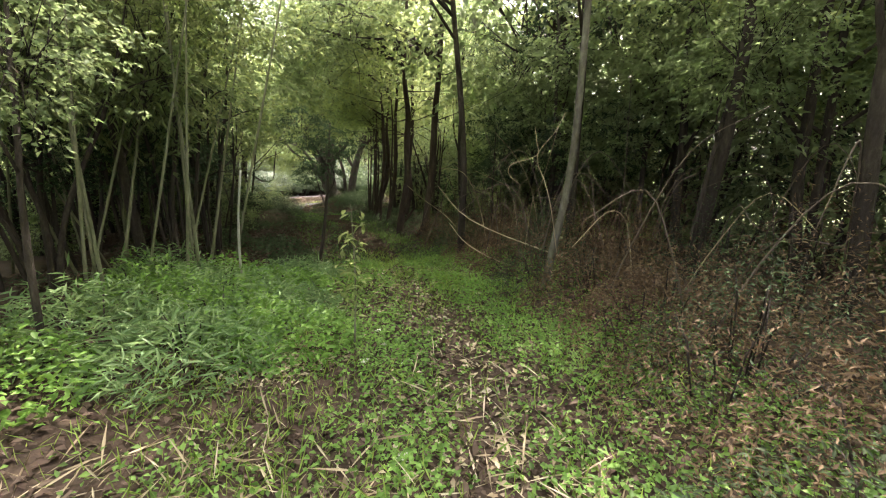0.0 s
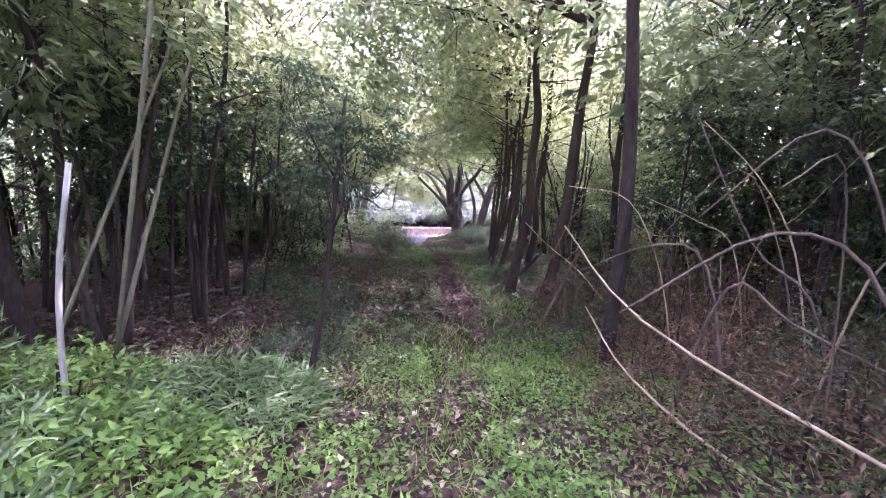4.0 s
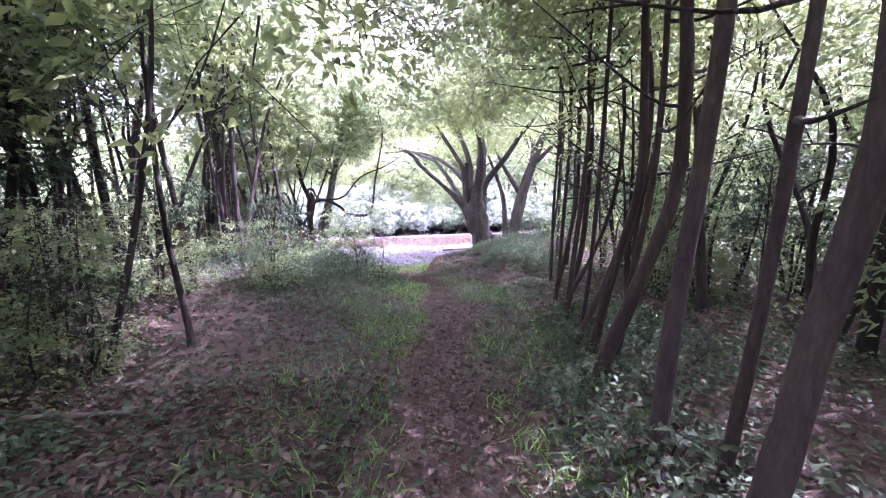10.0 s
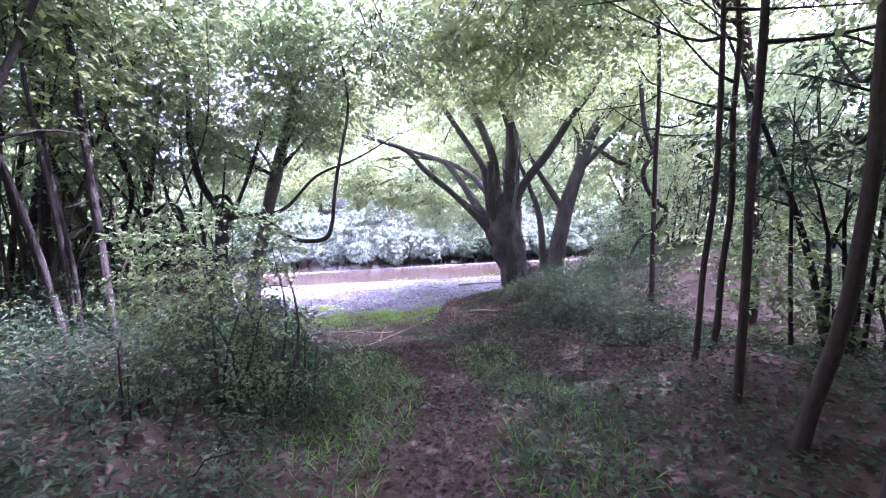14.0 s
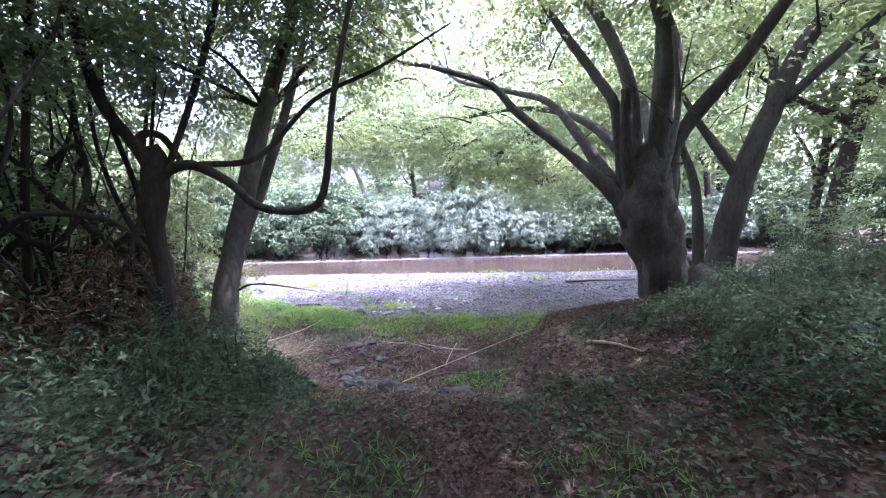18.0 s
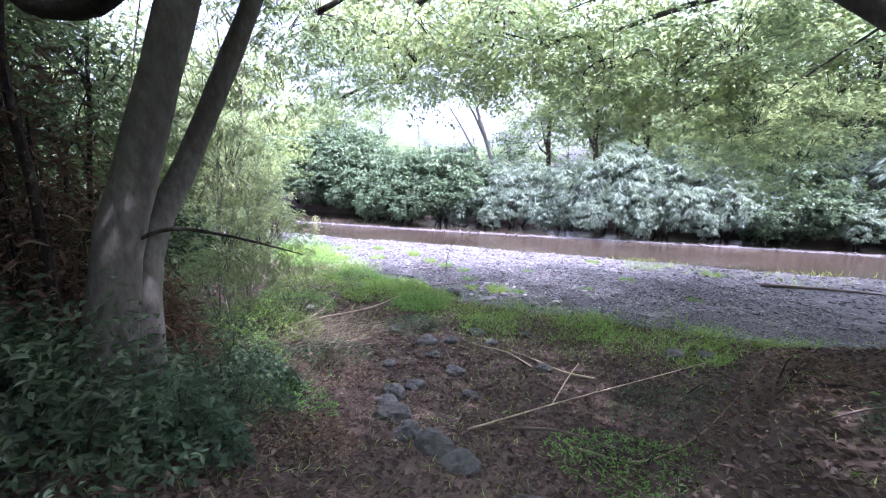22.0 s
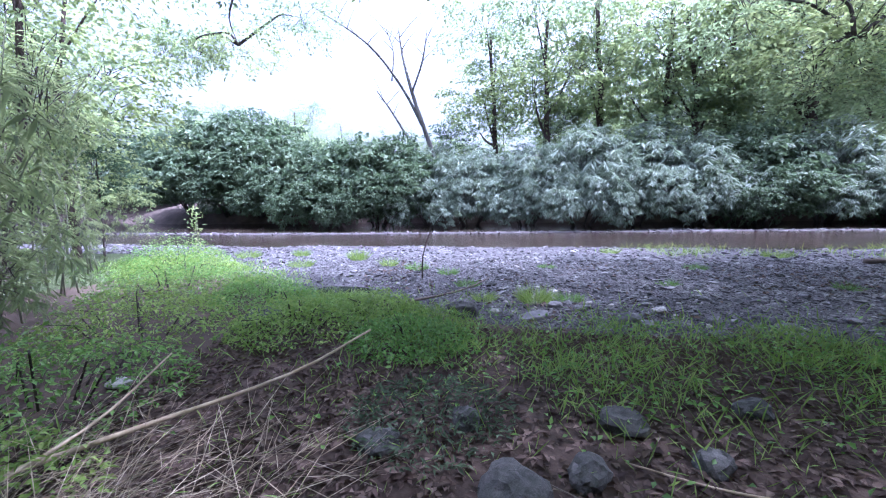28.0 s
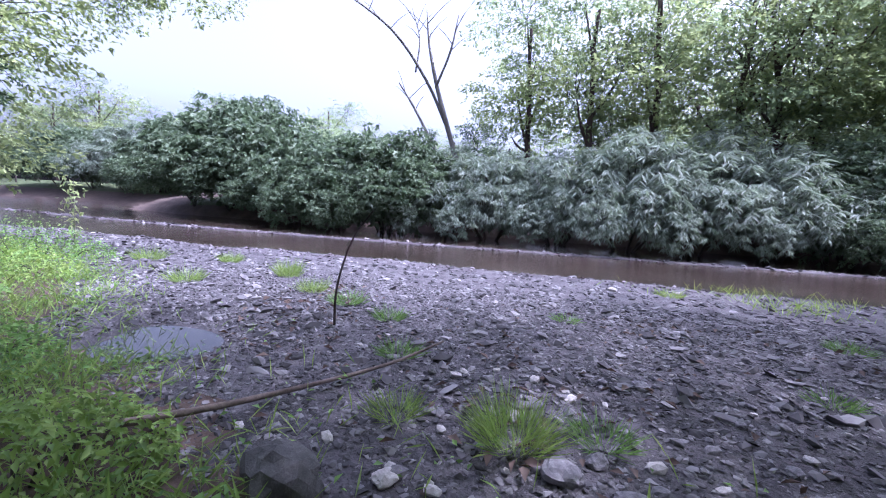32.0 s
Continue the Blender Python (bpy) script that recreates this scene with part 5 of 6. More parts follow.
# bamboo and saplings hanging over the near bank
for x, y, kd, s in [(-4.0, 21.9, 5, 0.85), (-4.6, 22.7, 5, 0.85), (-5.3, 22.2, 5, 0.9), (-4.9, 21.2, 5, 1.0), (-5.7, 23.5, 5, 0.85), (-6.5, 24.6, 5, 0.9), (-7.4, 25.8, 5, 0.9), (-8.6, 27.2, 5, 0.85), (-3.55, 20.9, 5, 0.8), (-3.7, 20.3, 1, 0.9), (-9.5, 28.2, 1, 0.9), (-5.0, 20.4, 0, 1.0), (-6.4, 22.4, 5, 1.0), (-4.6, 20.2, 6, 0.9), (-4.9, 18.3, 6, 1.0), (-4.0, 17.6, 6, 0.8), (-5.8, 19.4, 4, 1.0), (-4.3, 19.6, 4, 0.7), (-5.2, 20.6, 4, 0.85), (-3.9, 20.5, 4, 0.6)]:
    plant(kd, x, y, s, "thicket on the near bank")

# ---------------------------------------------------------------- the far bank
def bank_bush(x, y, s, k, kind):
    z = hz(x, y)
    s = s * (0.82 + 0.3 * math.sin(x * 3.7) ** 2)
    root = thing("bush", "broad overhanging bush with pale drooping leaves on the far bank" if kind else "rounded dark-green broadleaf bush on the far bank", "bush", (x, y, z), "bushes of the far bank")
    rng = random.Random(k)
    for i in range(6):
        a = rng.uniform(0, 6.28)
        d = Vector((math.cos(a) * 0.9 * s, math.sin(a) * 0.9 * s - 0.5, rng.uniform(0.7, 1.6) * s))
        part("stem", limb_mesh("stem", [(0, 0, -0.2), d * 0.5 + Vector((0, 0, 0.25)), d], [0.05, 0.035, 0.012], BARK_DARK, 6, 3), root)
    me = (CROWN_WILLOW if kind else CROWN_BUSH)
    for i, (dx, dy, dz, r) in enumerate([(0, -0.1, 1.45, 0.95), (-0.8, -0.5, 1.1, 0.66), (0.85, -0.6, 1.05, 0.66), (0.1, -1.0, 0.95, 0.55), (0.3, 0.4, 1.95, 0.66), (-0.6, -1.3, 0.72, 0.4), (0.7, 0.2, 1.5, 0.6), (-0.5, 0.1, 1.75, 0.5)]):
        part("foliage", me[(i + k) % len(me)], root, "", (dx * s + rng.uniform(-0.2, 0.2), dy * s, dz * s + rng.uniform(-0.15, 0.15)), rng.uniform(0, 6.28), r * s)


for i, (x, y, s, kd) in enumerate([(-21.0, 43.4, 2.2, 0), (-18.4, 43.2, 2.4, 0), (-16.0, 43.0, 2.5, 0), (-13.6, 42.4, 2.3, 0), (-10.8, 41.4, 2.0, 0), (-8.2, 41.0, 1.9, 0), (-5.6, 41.6, 1.6, 1), (-3.6, 40.9, 1.8, 1), (-1.0, 41.0, 1.9, 1), (1.4, 40.4, 1.9, 1), (3.8, 40.8, 1.8, 1), (6.2, 41.0, 1.8, 1), (8.8, 41.4, 1.8, 0), (11.6, 41.6, 1.9, 1), (14.6, 42.0, 1.8, 0), (17.8, 42.2, 1.9, 1), (21.5, 42.5, 2.0, 0), (25.5, 43, 1.9, 1), (-25.5, 53.6, 2.2, 0), (-29.0, 53.8, 2.4, 0), (-32.6, 54.4, 2.6, 1), (-36.4, 54.0, 2.5, 0), (-40.5, 54.2, 2.7, 1), (-45.0, 54.4, 2.8, 0), (-50.0, 54.6, 3.0, 0)]):
    bank_bush(x, y, s, i, kd)
dead = thing("dead_tree", "bare leaning tree with thin forking grey limbs", "tree", (-5.2, 44.6, hz(-5.2, 44.6)))
for l in [[(0, 0, -0.3, 0.16), (-0.7, -0.2, 2.4, 0.13), (-1.4, -0.5, 4.6, 0.11), (-1.9, -0.7, 6.3, 0.09), (-2.3, -0.8, 8.0, 0.05), (-2.5, -0.8, 9.6, 0.02)], [(-1.2, -0.4, 4.0, 0.08), (-2.4, -0.8, 6.4, 0.065), (-3.9, -1.8, 8.4, 0.05), (-6.0, -3.4, 9.7, 0.02)], [(-1.9, -0.7, 6.0, 0.06), (-1.2, -0.9, 7.6, 0.045), (-0.9, -0.9, 9.2, 0.02)], [(-3.0, -0.6, 6.8, 0.04), (-2.9, -0.5, 8.4, 0.03), (-3.4, -0.4, 9.9, 0.012)], [(0.3, 0.1, -0.2, 0.1), (-1.6, 0.0, 2.6, 0.08), (-3.2, 0.2, 5.2, 0.06), (-4.2, 0.3, 6.6, 0.03)]]:
    part("limb", limb_mesh("limb", [q[:3] for q in l], [q[3] * 1.1 for q in l], BARK_PALE, 8, 4, 0.08), dead)
    for k in range(4):
        q = Vector(l[-2][:3]).lerp(Vector(l[-1][:3]), 0.2 * k)
        d = Vector((math.sin(k * 2.4 + l[0][0] * 9), 0.3, 0.9)) * (0.9 + 0.25 * k)
        part("twig", limb_mesh("twig", [q, q + d * 0.5 + Vector((0, 0, 0.1)), q + d], [0.022, 0.014, 0.005], BARK_DARK, 5, 3), dead)
for i, (x, y) in enumerate([(-2.5, 46.0), (0.6, 45.2), (3.2, 45.8), (6.0, 44.9), (9.2, 45.4), (12.5, 45.0), (16, 45.6)]):
    plant(3, x, y, 0.85 + 0.05 * (i % 3), "trees of the far bank")
for x, y, k in [(-18.6, 45.6, 0.7), (-15.6, 45.4, 0.75), (-12.4, 45.6, 0.6)]:
    plant(4, x, y, k * 1.6, "trees of the far bank")
for i, (x, y) in enumerate([(7.6, 44.5), (12.6, 44.4), (18.6, 44.6)]):
    plant(3, x, y, 1.0 + 0.06 * (i % 3), "trees of the far bank")

# ---------------------------------------------------------------- things beside the first stretch
PX, PY = -5.84, 2.55
pole = thing("pole", "thin weathered white pole standing in the undergrowth", "pole", (PX, PY, hz(PX, PY)), data=limb_mesh("pole", [(0, 0, -0.2), (0.01, 0, 0.8), (0.1, 0.03, 2.98 - hz(PX, PY))], [0.016, 0.015, 0.014], POLE, 10, 3, 0.02))
pale = thing("leaning_trunk", "smooth pale ringed trunk leaning over dry bramble", "tree", (-2.72, -0.1, hz(-2.72, -0.1)))
part("trunk", limb_mesh("trunk", [(-0.1, 0, -0.2), (0.0, -0.03, 0.5), (0.1, -0.08, 1.3), (0.12, -0.1, 2.2), (0.05, -0.1, 4.2), (-0.1, 0, 6.0)], [0.055, 0.048, 0.044, 0.042, 0.036, 0.02], BARK_PALE, 12, 5, 0.03), pale)
for k, z in enumerate((0.62, 1.08, 1.5, 1.96, 2.4)):
    part("ring", limb_mesh("ring", [(0.012 + 0.08 * min(z, 1.4), -0.03 - 0.03 * z, z - 0.012), (0.012 + 0.08 * min(z, 1.4), -0.03 - 0.03 * z, z + 0.012)], [0.049 - 0.002 * k, 0.049 - 0.002 * k], BARK_GREEN, 12, 2, 0.02), pale, "dark leaf-scar ring")
for k, (x, y, z) in enumerate([(0.7, 0.4, 5.4), (-0.8, 0.2, 5.8), (0.0, -0.6, 6.2)]):
    part("branch", limb_mesh("branch", [(0.0, -0.05, 4.6), (x * 0.5, y * 0.5, 0.5 * z + 2.5), (x, y, z)], [0.016, 0.011, 0.004], BARK_DARK, 6, 3), pale)
    part("crown", CROWN_THIN[k], pale, "", (x, y, z), k, 0.9)
for pts in ([(-3.33, -0.17, 3.6), (-3.31, -0.19, 3.45), (-3.3, -0.2, 3.29), (-3.48, 0.0, 3.18), (-3.49, 0.01, 3.06), (-3.4, -0.08, 2.96)], [(-3.12, -0.4, 3.75), (-3.21, -0.35, 3.54), (-3.3, -0.21, 3.28), (-3.24, -0.3, 3.0), (-3.19, -0.38, 2.71), (-3.1, -0.45, 2.2)]):
    thing("vine", "pale leafless curling vine hanging beside the trail", "vine", data=limb_mesh("vine", pts, [0.0042] * len(pts), CANE, 6, 5, 0.0))


def stick(label, pts, r, mat=DEADWOOD, name="stick", cat="stick"):
    n = len(pts)
    return thing(name, label, cat, data=limb_mesh(name, pts, [r * (1 - 0.6 * i / (n - 1)) for i in range(n)], mat, 7, 4, 0.06))


stick("long tan cane slanting down across the undergrowth", [(-0.55, 3.4, 1.12), (-0.57, 4.1, 1.42), (-0.57, 4.81, 1.77), (-0.81, 5.4, 2.1), (-0.95, 5.9, 2.4)], 0.014, CANE, "cane", "cane")
stick("dry grey stick propped against a trunk", [(-1.33, 4.62, 0.98), (-1.09, 4.45, 1.75), (-0.95, 4.35, 2.3), (-0.91, 4.3, 2.6)], 0.02, DEADWOOD)
stick("tan cane arching out of dry bramble", [(-1.9, -1.2, 1.75), (-2.3, 0.2, 1.95), (-2.6, 1.6, 2.25), (-2.5, 2.6, 2.7)], 0.012, CANE, "cane", "cane")
stick("tan cane lying on the edge of the trail", [(-1.9, -0.6, 1.75), (-2.3, 0.8, 1.6), (-2.4, 1.8, 1.75), (-2.2, 2.6, 2.0)], 0.012, CANE, "cane", "cane")
for i, (a, b) in enumerate([((-6.4, 6.0), (-5.2, 7.2)), ((-6.6, 6.7), (-5.4, 6.5)), ((-5.0, 8.2), (-3.9, 7.5)), ((-4.4, 10.3), (-3.2, 10.6)), ((-5.0, 9.0), (-4.0, 9.8))]):
    za, zb = hz(*a), hz(*b)
    stick("rotting fallen branch on the leaf litter", [(*a, za + 0.05), ((a[0] + b[0]) / 2, (a[1] + b[1]) / 2, (za + zb) / 2 + 0.08), (*b, zb + 0.04)], 0.035)
rng = random.Random(15)
for i in range(26):   # dead twigs and canes lying in the litter
    if i < 16:
        y = rng.uniform(3.6, 10.5)
        x = float(trail_x(y)) + rng.choice((-1, -1, 1)) * rng.uniform(0.9, 2.8)
    else:
        x, y = rng.uniform(-1.6, 3.0), rng.uniform(18.8, 23.5)
    a, l = rng.uniform(0, 3.14), rng.uniform(0.25, 0.75)
    q = [(x + math.cos(a) * l * k, y + math.sin(a) * l * k + 0.05 * math.sin(3 * k + i), hz(x + math.cos(a) * l * k, y + math.sin(a) * l * k) + 0.025 + 0.05 * (1 - k * k) * (i % 3)) for k in (-1, -0.3, 0.4, 1)]
    stick("pale dry cane lying in the leaf litter" if i % 3 == 0 else "dead brown twig lying in the leaf litter", q, rng.uniform(0.006, 0.014), CANE if i % 3 == 0 else DEADWOOD)
stick("fallen log leaning into the slope", [(0.02, 7.75, hz(0.02, 7.75) - 0.05), (0.2, 7.5, 1.32), (0.28, 7.36, 1.55)], 0.06, BARK_BROWN, "log", "log")
rng = random.Random(5)
for i in range(64):   # bramble canes and dead stems at the right of the first stretch
    x, y = rng.uniform(-3.4, -0.4), rng.uniform(-3.4, 4.6)
    x += 0.37 * (y - 0)
    if float(trail_gap(x, y)) < 1.5:
        continue
    z = hz(x, y)
    a = rng.uniform(2.0, 5.0)
    d = Vector((math.cos(a), math.sin(a), 0))
    stick("brown dry bramble cane arching over the slope", [Vector((x, y, z - 0.05)), Vector((x, y, z + rng.uniform(0.6, 1.2))) + d * 0.25, Vector((x, y, z + rng.uniform(0.8, 1.7))) + d * 0.6, Vector((x, y, z + rng.uniform(0.2, 2.2))) + d * 1.1], rng.uniform(0.005, 0.012), CANE if i % 5 == 0 else DEADWOOD, "bramble_cane", "cane")


# ---------------------------------------------------------------- withered bramble, fern and undergrowth heaps
def heap(name, label, cat, x, y, r, hgt, n, mat, L, slim, seed, group, droop=0.3):
    """A low leafy mass on the ground: stems and leaves."""
    rg = np.random.default_rng(seed)
    z = hz(x, y)
    root = thing(name, label, cat, (x, y, z), group)
    a, q = rg.random(n) * 6.283, np.sqrt(rg.random(n)) * r
    px, py = q * np.cos(a), q * np.sin(a)
    top = hgt * (1 - 0.75 * (q / r) ** 2) * (0.55 + 0.6 * rg.random(n) ** 0.6)
    gz = height(x + px, y + py) - z
    pos = np.stack([px, py, gz + np.maximum(0.03, top * (0.25 + 0.75 * rg.random(n)))], 1)
    al = rg.normal(size=(n, 3)) * [1, 1, 0.45] + np.stack([px, py, 0 * px], 1) * 0.6 / max(r, 0.1)
    al[:, 2] -= droop
    up = np.array([0, 0, 1.0]) + rg.normal(size=(n, 3)) * 0.5
    ln = L * (0.6 + 0.8 * rg.random(n))
    part("foliage", leaf_mesh("foliage", pos, al, up, ln, ln * slim, mat), root)
    pieces = []
    for i in range(9):
        b = rg.integers(n)
        pieces.append(tube_data([Vector((px[b] * 0.4, py[b] * 0.4, float(gz[b]) - 0.05)), Vector((px[b] * 0.7, py[b] * 0.7, float(gz[b]) + top[b] * 0.7)), Vector(pos[b])], [0.008, 0.006, 0.003], 5))
    tagged(part("stem", joined("stem", pieces, BARK_DARK), root), kind="stuff")
    return root


k = 0
for y in np.arange(-4.2, 5.6, 0.85):     # dark dry bramble on one side of the first stretch
    for off in (1.75, 2.6, 3.6):
        k += 1
        x = float(trail_x(y)) + off + 0.25 * math.sin(k * 2.1)
        if float(trail_gap(x, y)) < 1.35:
            continue
        heap("bramble", "heap of dry brown bramble with withered leaves", "bramble", x, y, 0.75, 0.55 + 0.35 * (off - 1.5) + 0.1 * math.sin(k), 2300, LEAF_RUST if (k % 4) else LEAF_SHADE, 0.042, 0.28, 500 + k, "bramble bank")
for y in np.arange(-3.6, 3.6, 0.8):      # lush bamboo grass on the other side
    for off in (-1.7, -2.5, -3.4):
        k += 1
        x = float(trail_x(y)) + off + 0.2 * math.sin(k * 1.7)
        if float(trail_gap(x, y)) < 1.3 or y < 0.3:
            continue
        heap("bamboo_grass", "lush low bamboo grass with long pale-green leaves", "plant", x, y, 0.7, 0.32 + 0.16 * (-off - 1.6), 1700, LEAF_GRASSY if k % 2 else LEAF_HERB, 0.12 if k % 2 else 0.06, 0.15 if k % 2 else 0.5, 600 + k, "undergrowth by the trail", -0.3)
for y in np.arange(4.0, 12.5, 1.0):      # shade plants either side of the trail in the wood
    for off in (-2.0, -3.1, 1.5, 2.3):
        k += 1
        x = float(trail_x(y)) + off + 0.3 * math.sin(k * 1.3)
        if float(trail_gap(x, y)) < 1.1 or math.sin(k * 7.7) < (0.3 if off < 0 else -0.35):
            continue
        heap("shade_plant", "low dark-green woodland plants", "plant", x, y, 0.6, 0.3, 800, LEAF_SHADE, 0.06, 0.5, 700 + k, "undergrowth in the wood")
# darker leaves on the mound make up for canopy shade that is missing
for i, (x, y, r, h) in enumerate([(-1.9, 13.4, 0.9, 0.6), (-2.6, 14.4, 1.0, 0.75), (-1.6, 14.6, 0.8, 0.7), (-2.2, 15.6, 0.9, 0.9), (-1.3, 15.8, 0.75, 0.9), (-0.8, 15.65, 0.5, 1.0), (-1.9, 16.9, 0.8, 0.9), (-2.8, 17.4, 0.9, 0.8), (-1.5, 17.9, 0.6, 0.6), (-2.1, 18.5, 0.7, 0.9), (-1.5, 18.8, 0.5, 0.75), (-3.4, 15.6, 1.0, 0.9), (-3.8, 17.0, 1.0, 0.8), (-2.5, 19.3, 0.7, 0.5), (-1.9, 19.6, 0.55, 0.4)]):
    heap("undergrowth", "dense leafy undergrowth on a mound, leaves darkened for shade", "plant", x, y, r, h, 1900, LEAF_DARK if i % 2 else LEAF_SHADE, 0.05, 0.36, 800 + i, "undergrowth on the mound")
# round the pollard, too, shade is put into the leaf colour
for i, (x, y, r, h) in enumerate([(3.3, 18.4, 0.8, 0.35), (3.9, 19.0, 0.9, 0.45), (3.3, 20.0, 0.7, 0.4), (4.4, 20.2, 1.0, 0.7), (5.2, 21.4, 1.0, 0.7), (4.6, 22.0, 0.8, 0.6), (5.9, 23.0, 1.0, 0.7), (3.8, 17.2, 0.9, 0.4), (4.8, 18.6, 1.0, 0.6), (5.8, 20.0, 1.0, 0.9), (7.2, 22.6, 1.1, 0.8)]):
    heap("undergrowth", "green shrubby undergrowth round the pollard, leaves darkened for shade", "plant", x, y, r, h, 2200, LEAF_SHADE if i % 3 else LEAF_DARK, 0.065, 0.3, 830 + i, "undergrowth by the pollard")
for i, (x, y, r, h) in enumerate([(-3.7, 22.4, 0.7, 0.5), (-4.3, 23.4, 0.8, 0.5), (-4.9, 24.6, 0.8, 0.5), (-5.9, 26.0, 0.9, 0.5), (-3.5, 24.9, 0.6, 0.35), (-4.4, 25.8, 0.6, 0.35), (-6.8, 27.2, 0.9, 0.5), (-8.0, 28.4, 0.9, 0.6), (-2.9, 25.4, 0.5, 0.28), (-2.4, 24.7, 0.5, 0.22)]):
    heap("bank_plant", "bright green leafy weeds on the river bank", "plant", x, y, r, h, 2300, LEAF_HERB if i % 2 else GRASS, 0.04, 0.45, 860 + i, "weeds on the bank")


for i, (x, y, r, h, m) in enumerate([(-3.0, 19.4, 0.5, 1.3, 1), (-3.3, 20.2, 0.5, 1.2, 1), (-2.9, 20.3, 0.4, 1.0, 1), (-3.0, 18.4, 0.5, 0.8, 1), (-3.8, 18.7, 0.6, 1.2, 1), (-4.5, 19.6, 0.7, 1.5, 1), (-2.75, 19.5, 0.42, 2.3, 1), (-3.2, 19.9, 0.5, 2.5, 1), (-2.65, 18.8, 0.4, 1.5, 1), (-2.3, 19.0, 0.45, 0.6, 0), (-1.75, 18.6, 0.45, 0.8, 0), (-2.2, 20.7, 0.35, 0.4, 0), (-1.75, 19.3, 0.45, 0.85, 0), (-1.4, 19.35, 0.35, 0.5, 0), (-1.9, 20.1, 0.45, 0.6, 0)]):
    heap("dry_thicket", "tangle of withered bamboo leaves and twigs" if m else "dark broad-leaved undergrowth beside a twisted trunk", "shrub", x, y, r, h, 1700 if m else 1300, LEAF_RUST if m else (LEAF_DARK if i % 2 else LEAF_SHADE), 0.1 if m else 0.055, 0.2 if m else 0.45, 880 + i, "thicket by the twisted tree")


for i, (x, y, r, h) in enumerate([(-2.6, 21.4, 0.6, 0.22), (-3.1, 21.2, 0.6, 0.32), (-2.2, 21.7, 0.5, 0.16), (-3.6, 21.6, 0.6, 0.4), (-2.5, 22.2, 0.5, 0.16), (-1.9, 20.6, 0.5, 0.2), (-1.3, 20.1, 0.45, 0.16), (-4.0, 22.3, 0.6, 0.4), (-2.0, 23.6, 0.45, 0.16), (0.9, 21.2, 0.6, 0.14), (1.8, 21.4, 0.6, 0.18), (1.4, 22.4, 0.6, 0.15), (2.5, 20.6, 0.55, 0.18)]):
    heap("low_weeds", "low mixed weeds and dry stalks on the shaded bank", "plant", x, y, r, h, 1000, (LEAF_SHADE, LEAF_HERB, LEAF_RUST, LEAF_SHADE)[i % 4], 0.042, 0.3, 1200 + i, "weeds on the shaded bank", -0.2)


# ---------------------------------------------------------------- ground cover
def cover(name, label, n, box, density, mat, L, slim, upright, seed, lift=0.0, lay=0.4):
    """Leaves or blades strewn over the ground where density(x, y) allows."""
    rg = np.random.default_rng(seed)
    x, y = rg.uniform(box[0], box[1], n), rg.uniform(box[2], box[3], n)
    x = x + (trail_x(y) if box[4] else 0)
    keep = rg.random(n) < density(x, y)
    x, y = x[keep], y[keep]
    m = len(x)
    ln = L * (0.5 + rg.random(m))
    pos = np.stack([x, y, height(x, y) + lift * rg.random(m) + 0.004], 1)
    al = rg.normal(size=(m, 3)) * [1, 1, 0.15]
    al[:, 2] += upright
    up = np.array([0, 0, 1.0]) + rg.normal(size=(m, 3)) * lay
    return thing(name, label, "ground cover", kind="stuff", data=leaf_mesh(name, pos, al, up, ln, ln * slim, mat))


def patch(x, y, f=1.0, s=0.0):
    return np.clip(0.5 + 0.9 * wavy(x * f + s, y * f - s), 0, 1)


def woodland(x, y):
    return (y < np.interp(x, BANK_X, BANK_Y) - 0.4).astype(float)


cover("trail_herbs", "low fresh green herbs over the first stretch of trail", 190000, (-3.2, 3.0, -7, 4, True), lambda x, y: (0.2 + 0.8 * patch(x, y, 1.7) ** 1.2) * (0.35 + 0.65 * step(-1.4, -0.4, x - trail_x(y))) * (1 - step(1.5, 2.4, trail_gap(x, y))) * (0.2 + 0.8 * step(0.1, 0.42, trail_gap(x, y))), LEAF_HERB, 0.036, 0.62, 0.3, 31, 0.08)
cover("trail_grass", "tufty grass on the first stretch of trail", 34000, (-3, 2, -7, 5, True), lambda x, y: patch(x, y, 1.1, 3) ** 1.3, GRASS, 0.11, 0.06, 1.3, 32, 0.02)
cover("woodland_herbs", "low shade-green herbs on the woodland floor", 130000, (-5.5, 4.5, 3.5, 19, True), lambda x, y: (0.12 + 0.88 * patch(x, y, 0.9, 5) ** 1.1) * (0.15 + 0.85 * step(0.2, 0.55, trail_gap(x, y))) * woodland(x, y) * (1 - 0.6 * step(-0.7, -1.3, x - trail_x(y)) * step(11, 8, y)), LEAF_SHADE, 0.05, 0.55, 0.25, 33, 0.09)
cover("woodland_grass", "thin grass along the woodland trail", 26000, (-1.6, 1.4, 3, 18, True), lambda x, y: patch(x, y, 1.2, 2) * step(0.22, 0.5, trail_gap(x, y)) * woodland(x, y), LEAF_HERB, 0.1, 0.09, 1.1, 34, 0.02)
cover("leaf_litter", "brown fallen leaves over the woodland floor", 150000, (-6, 5.5, -7, 24, True), lambda x, y: (0.35 + 0.65 * patch(x, y, 0.8, 9)) * woodland(x, y) * (1 - 0.85 * step(16.5, 18.5, y)), LITTER, 0.056, 0.5, 0.0, 35, 0.02, 0.35)
cover("trail_litter", "trodden red-brown leaf litter on the trail", 34000, (-0.75, 0.75, 3, 19, True), lambda x, y: np.exp(-(trail_gap(x, y) / 0.3) ** 2), LITTER, 0.036, 0.5, 0.0, 36, 0.012, 0.35)
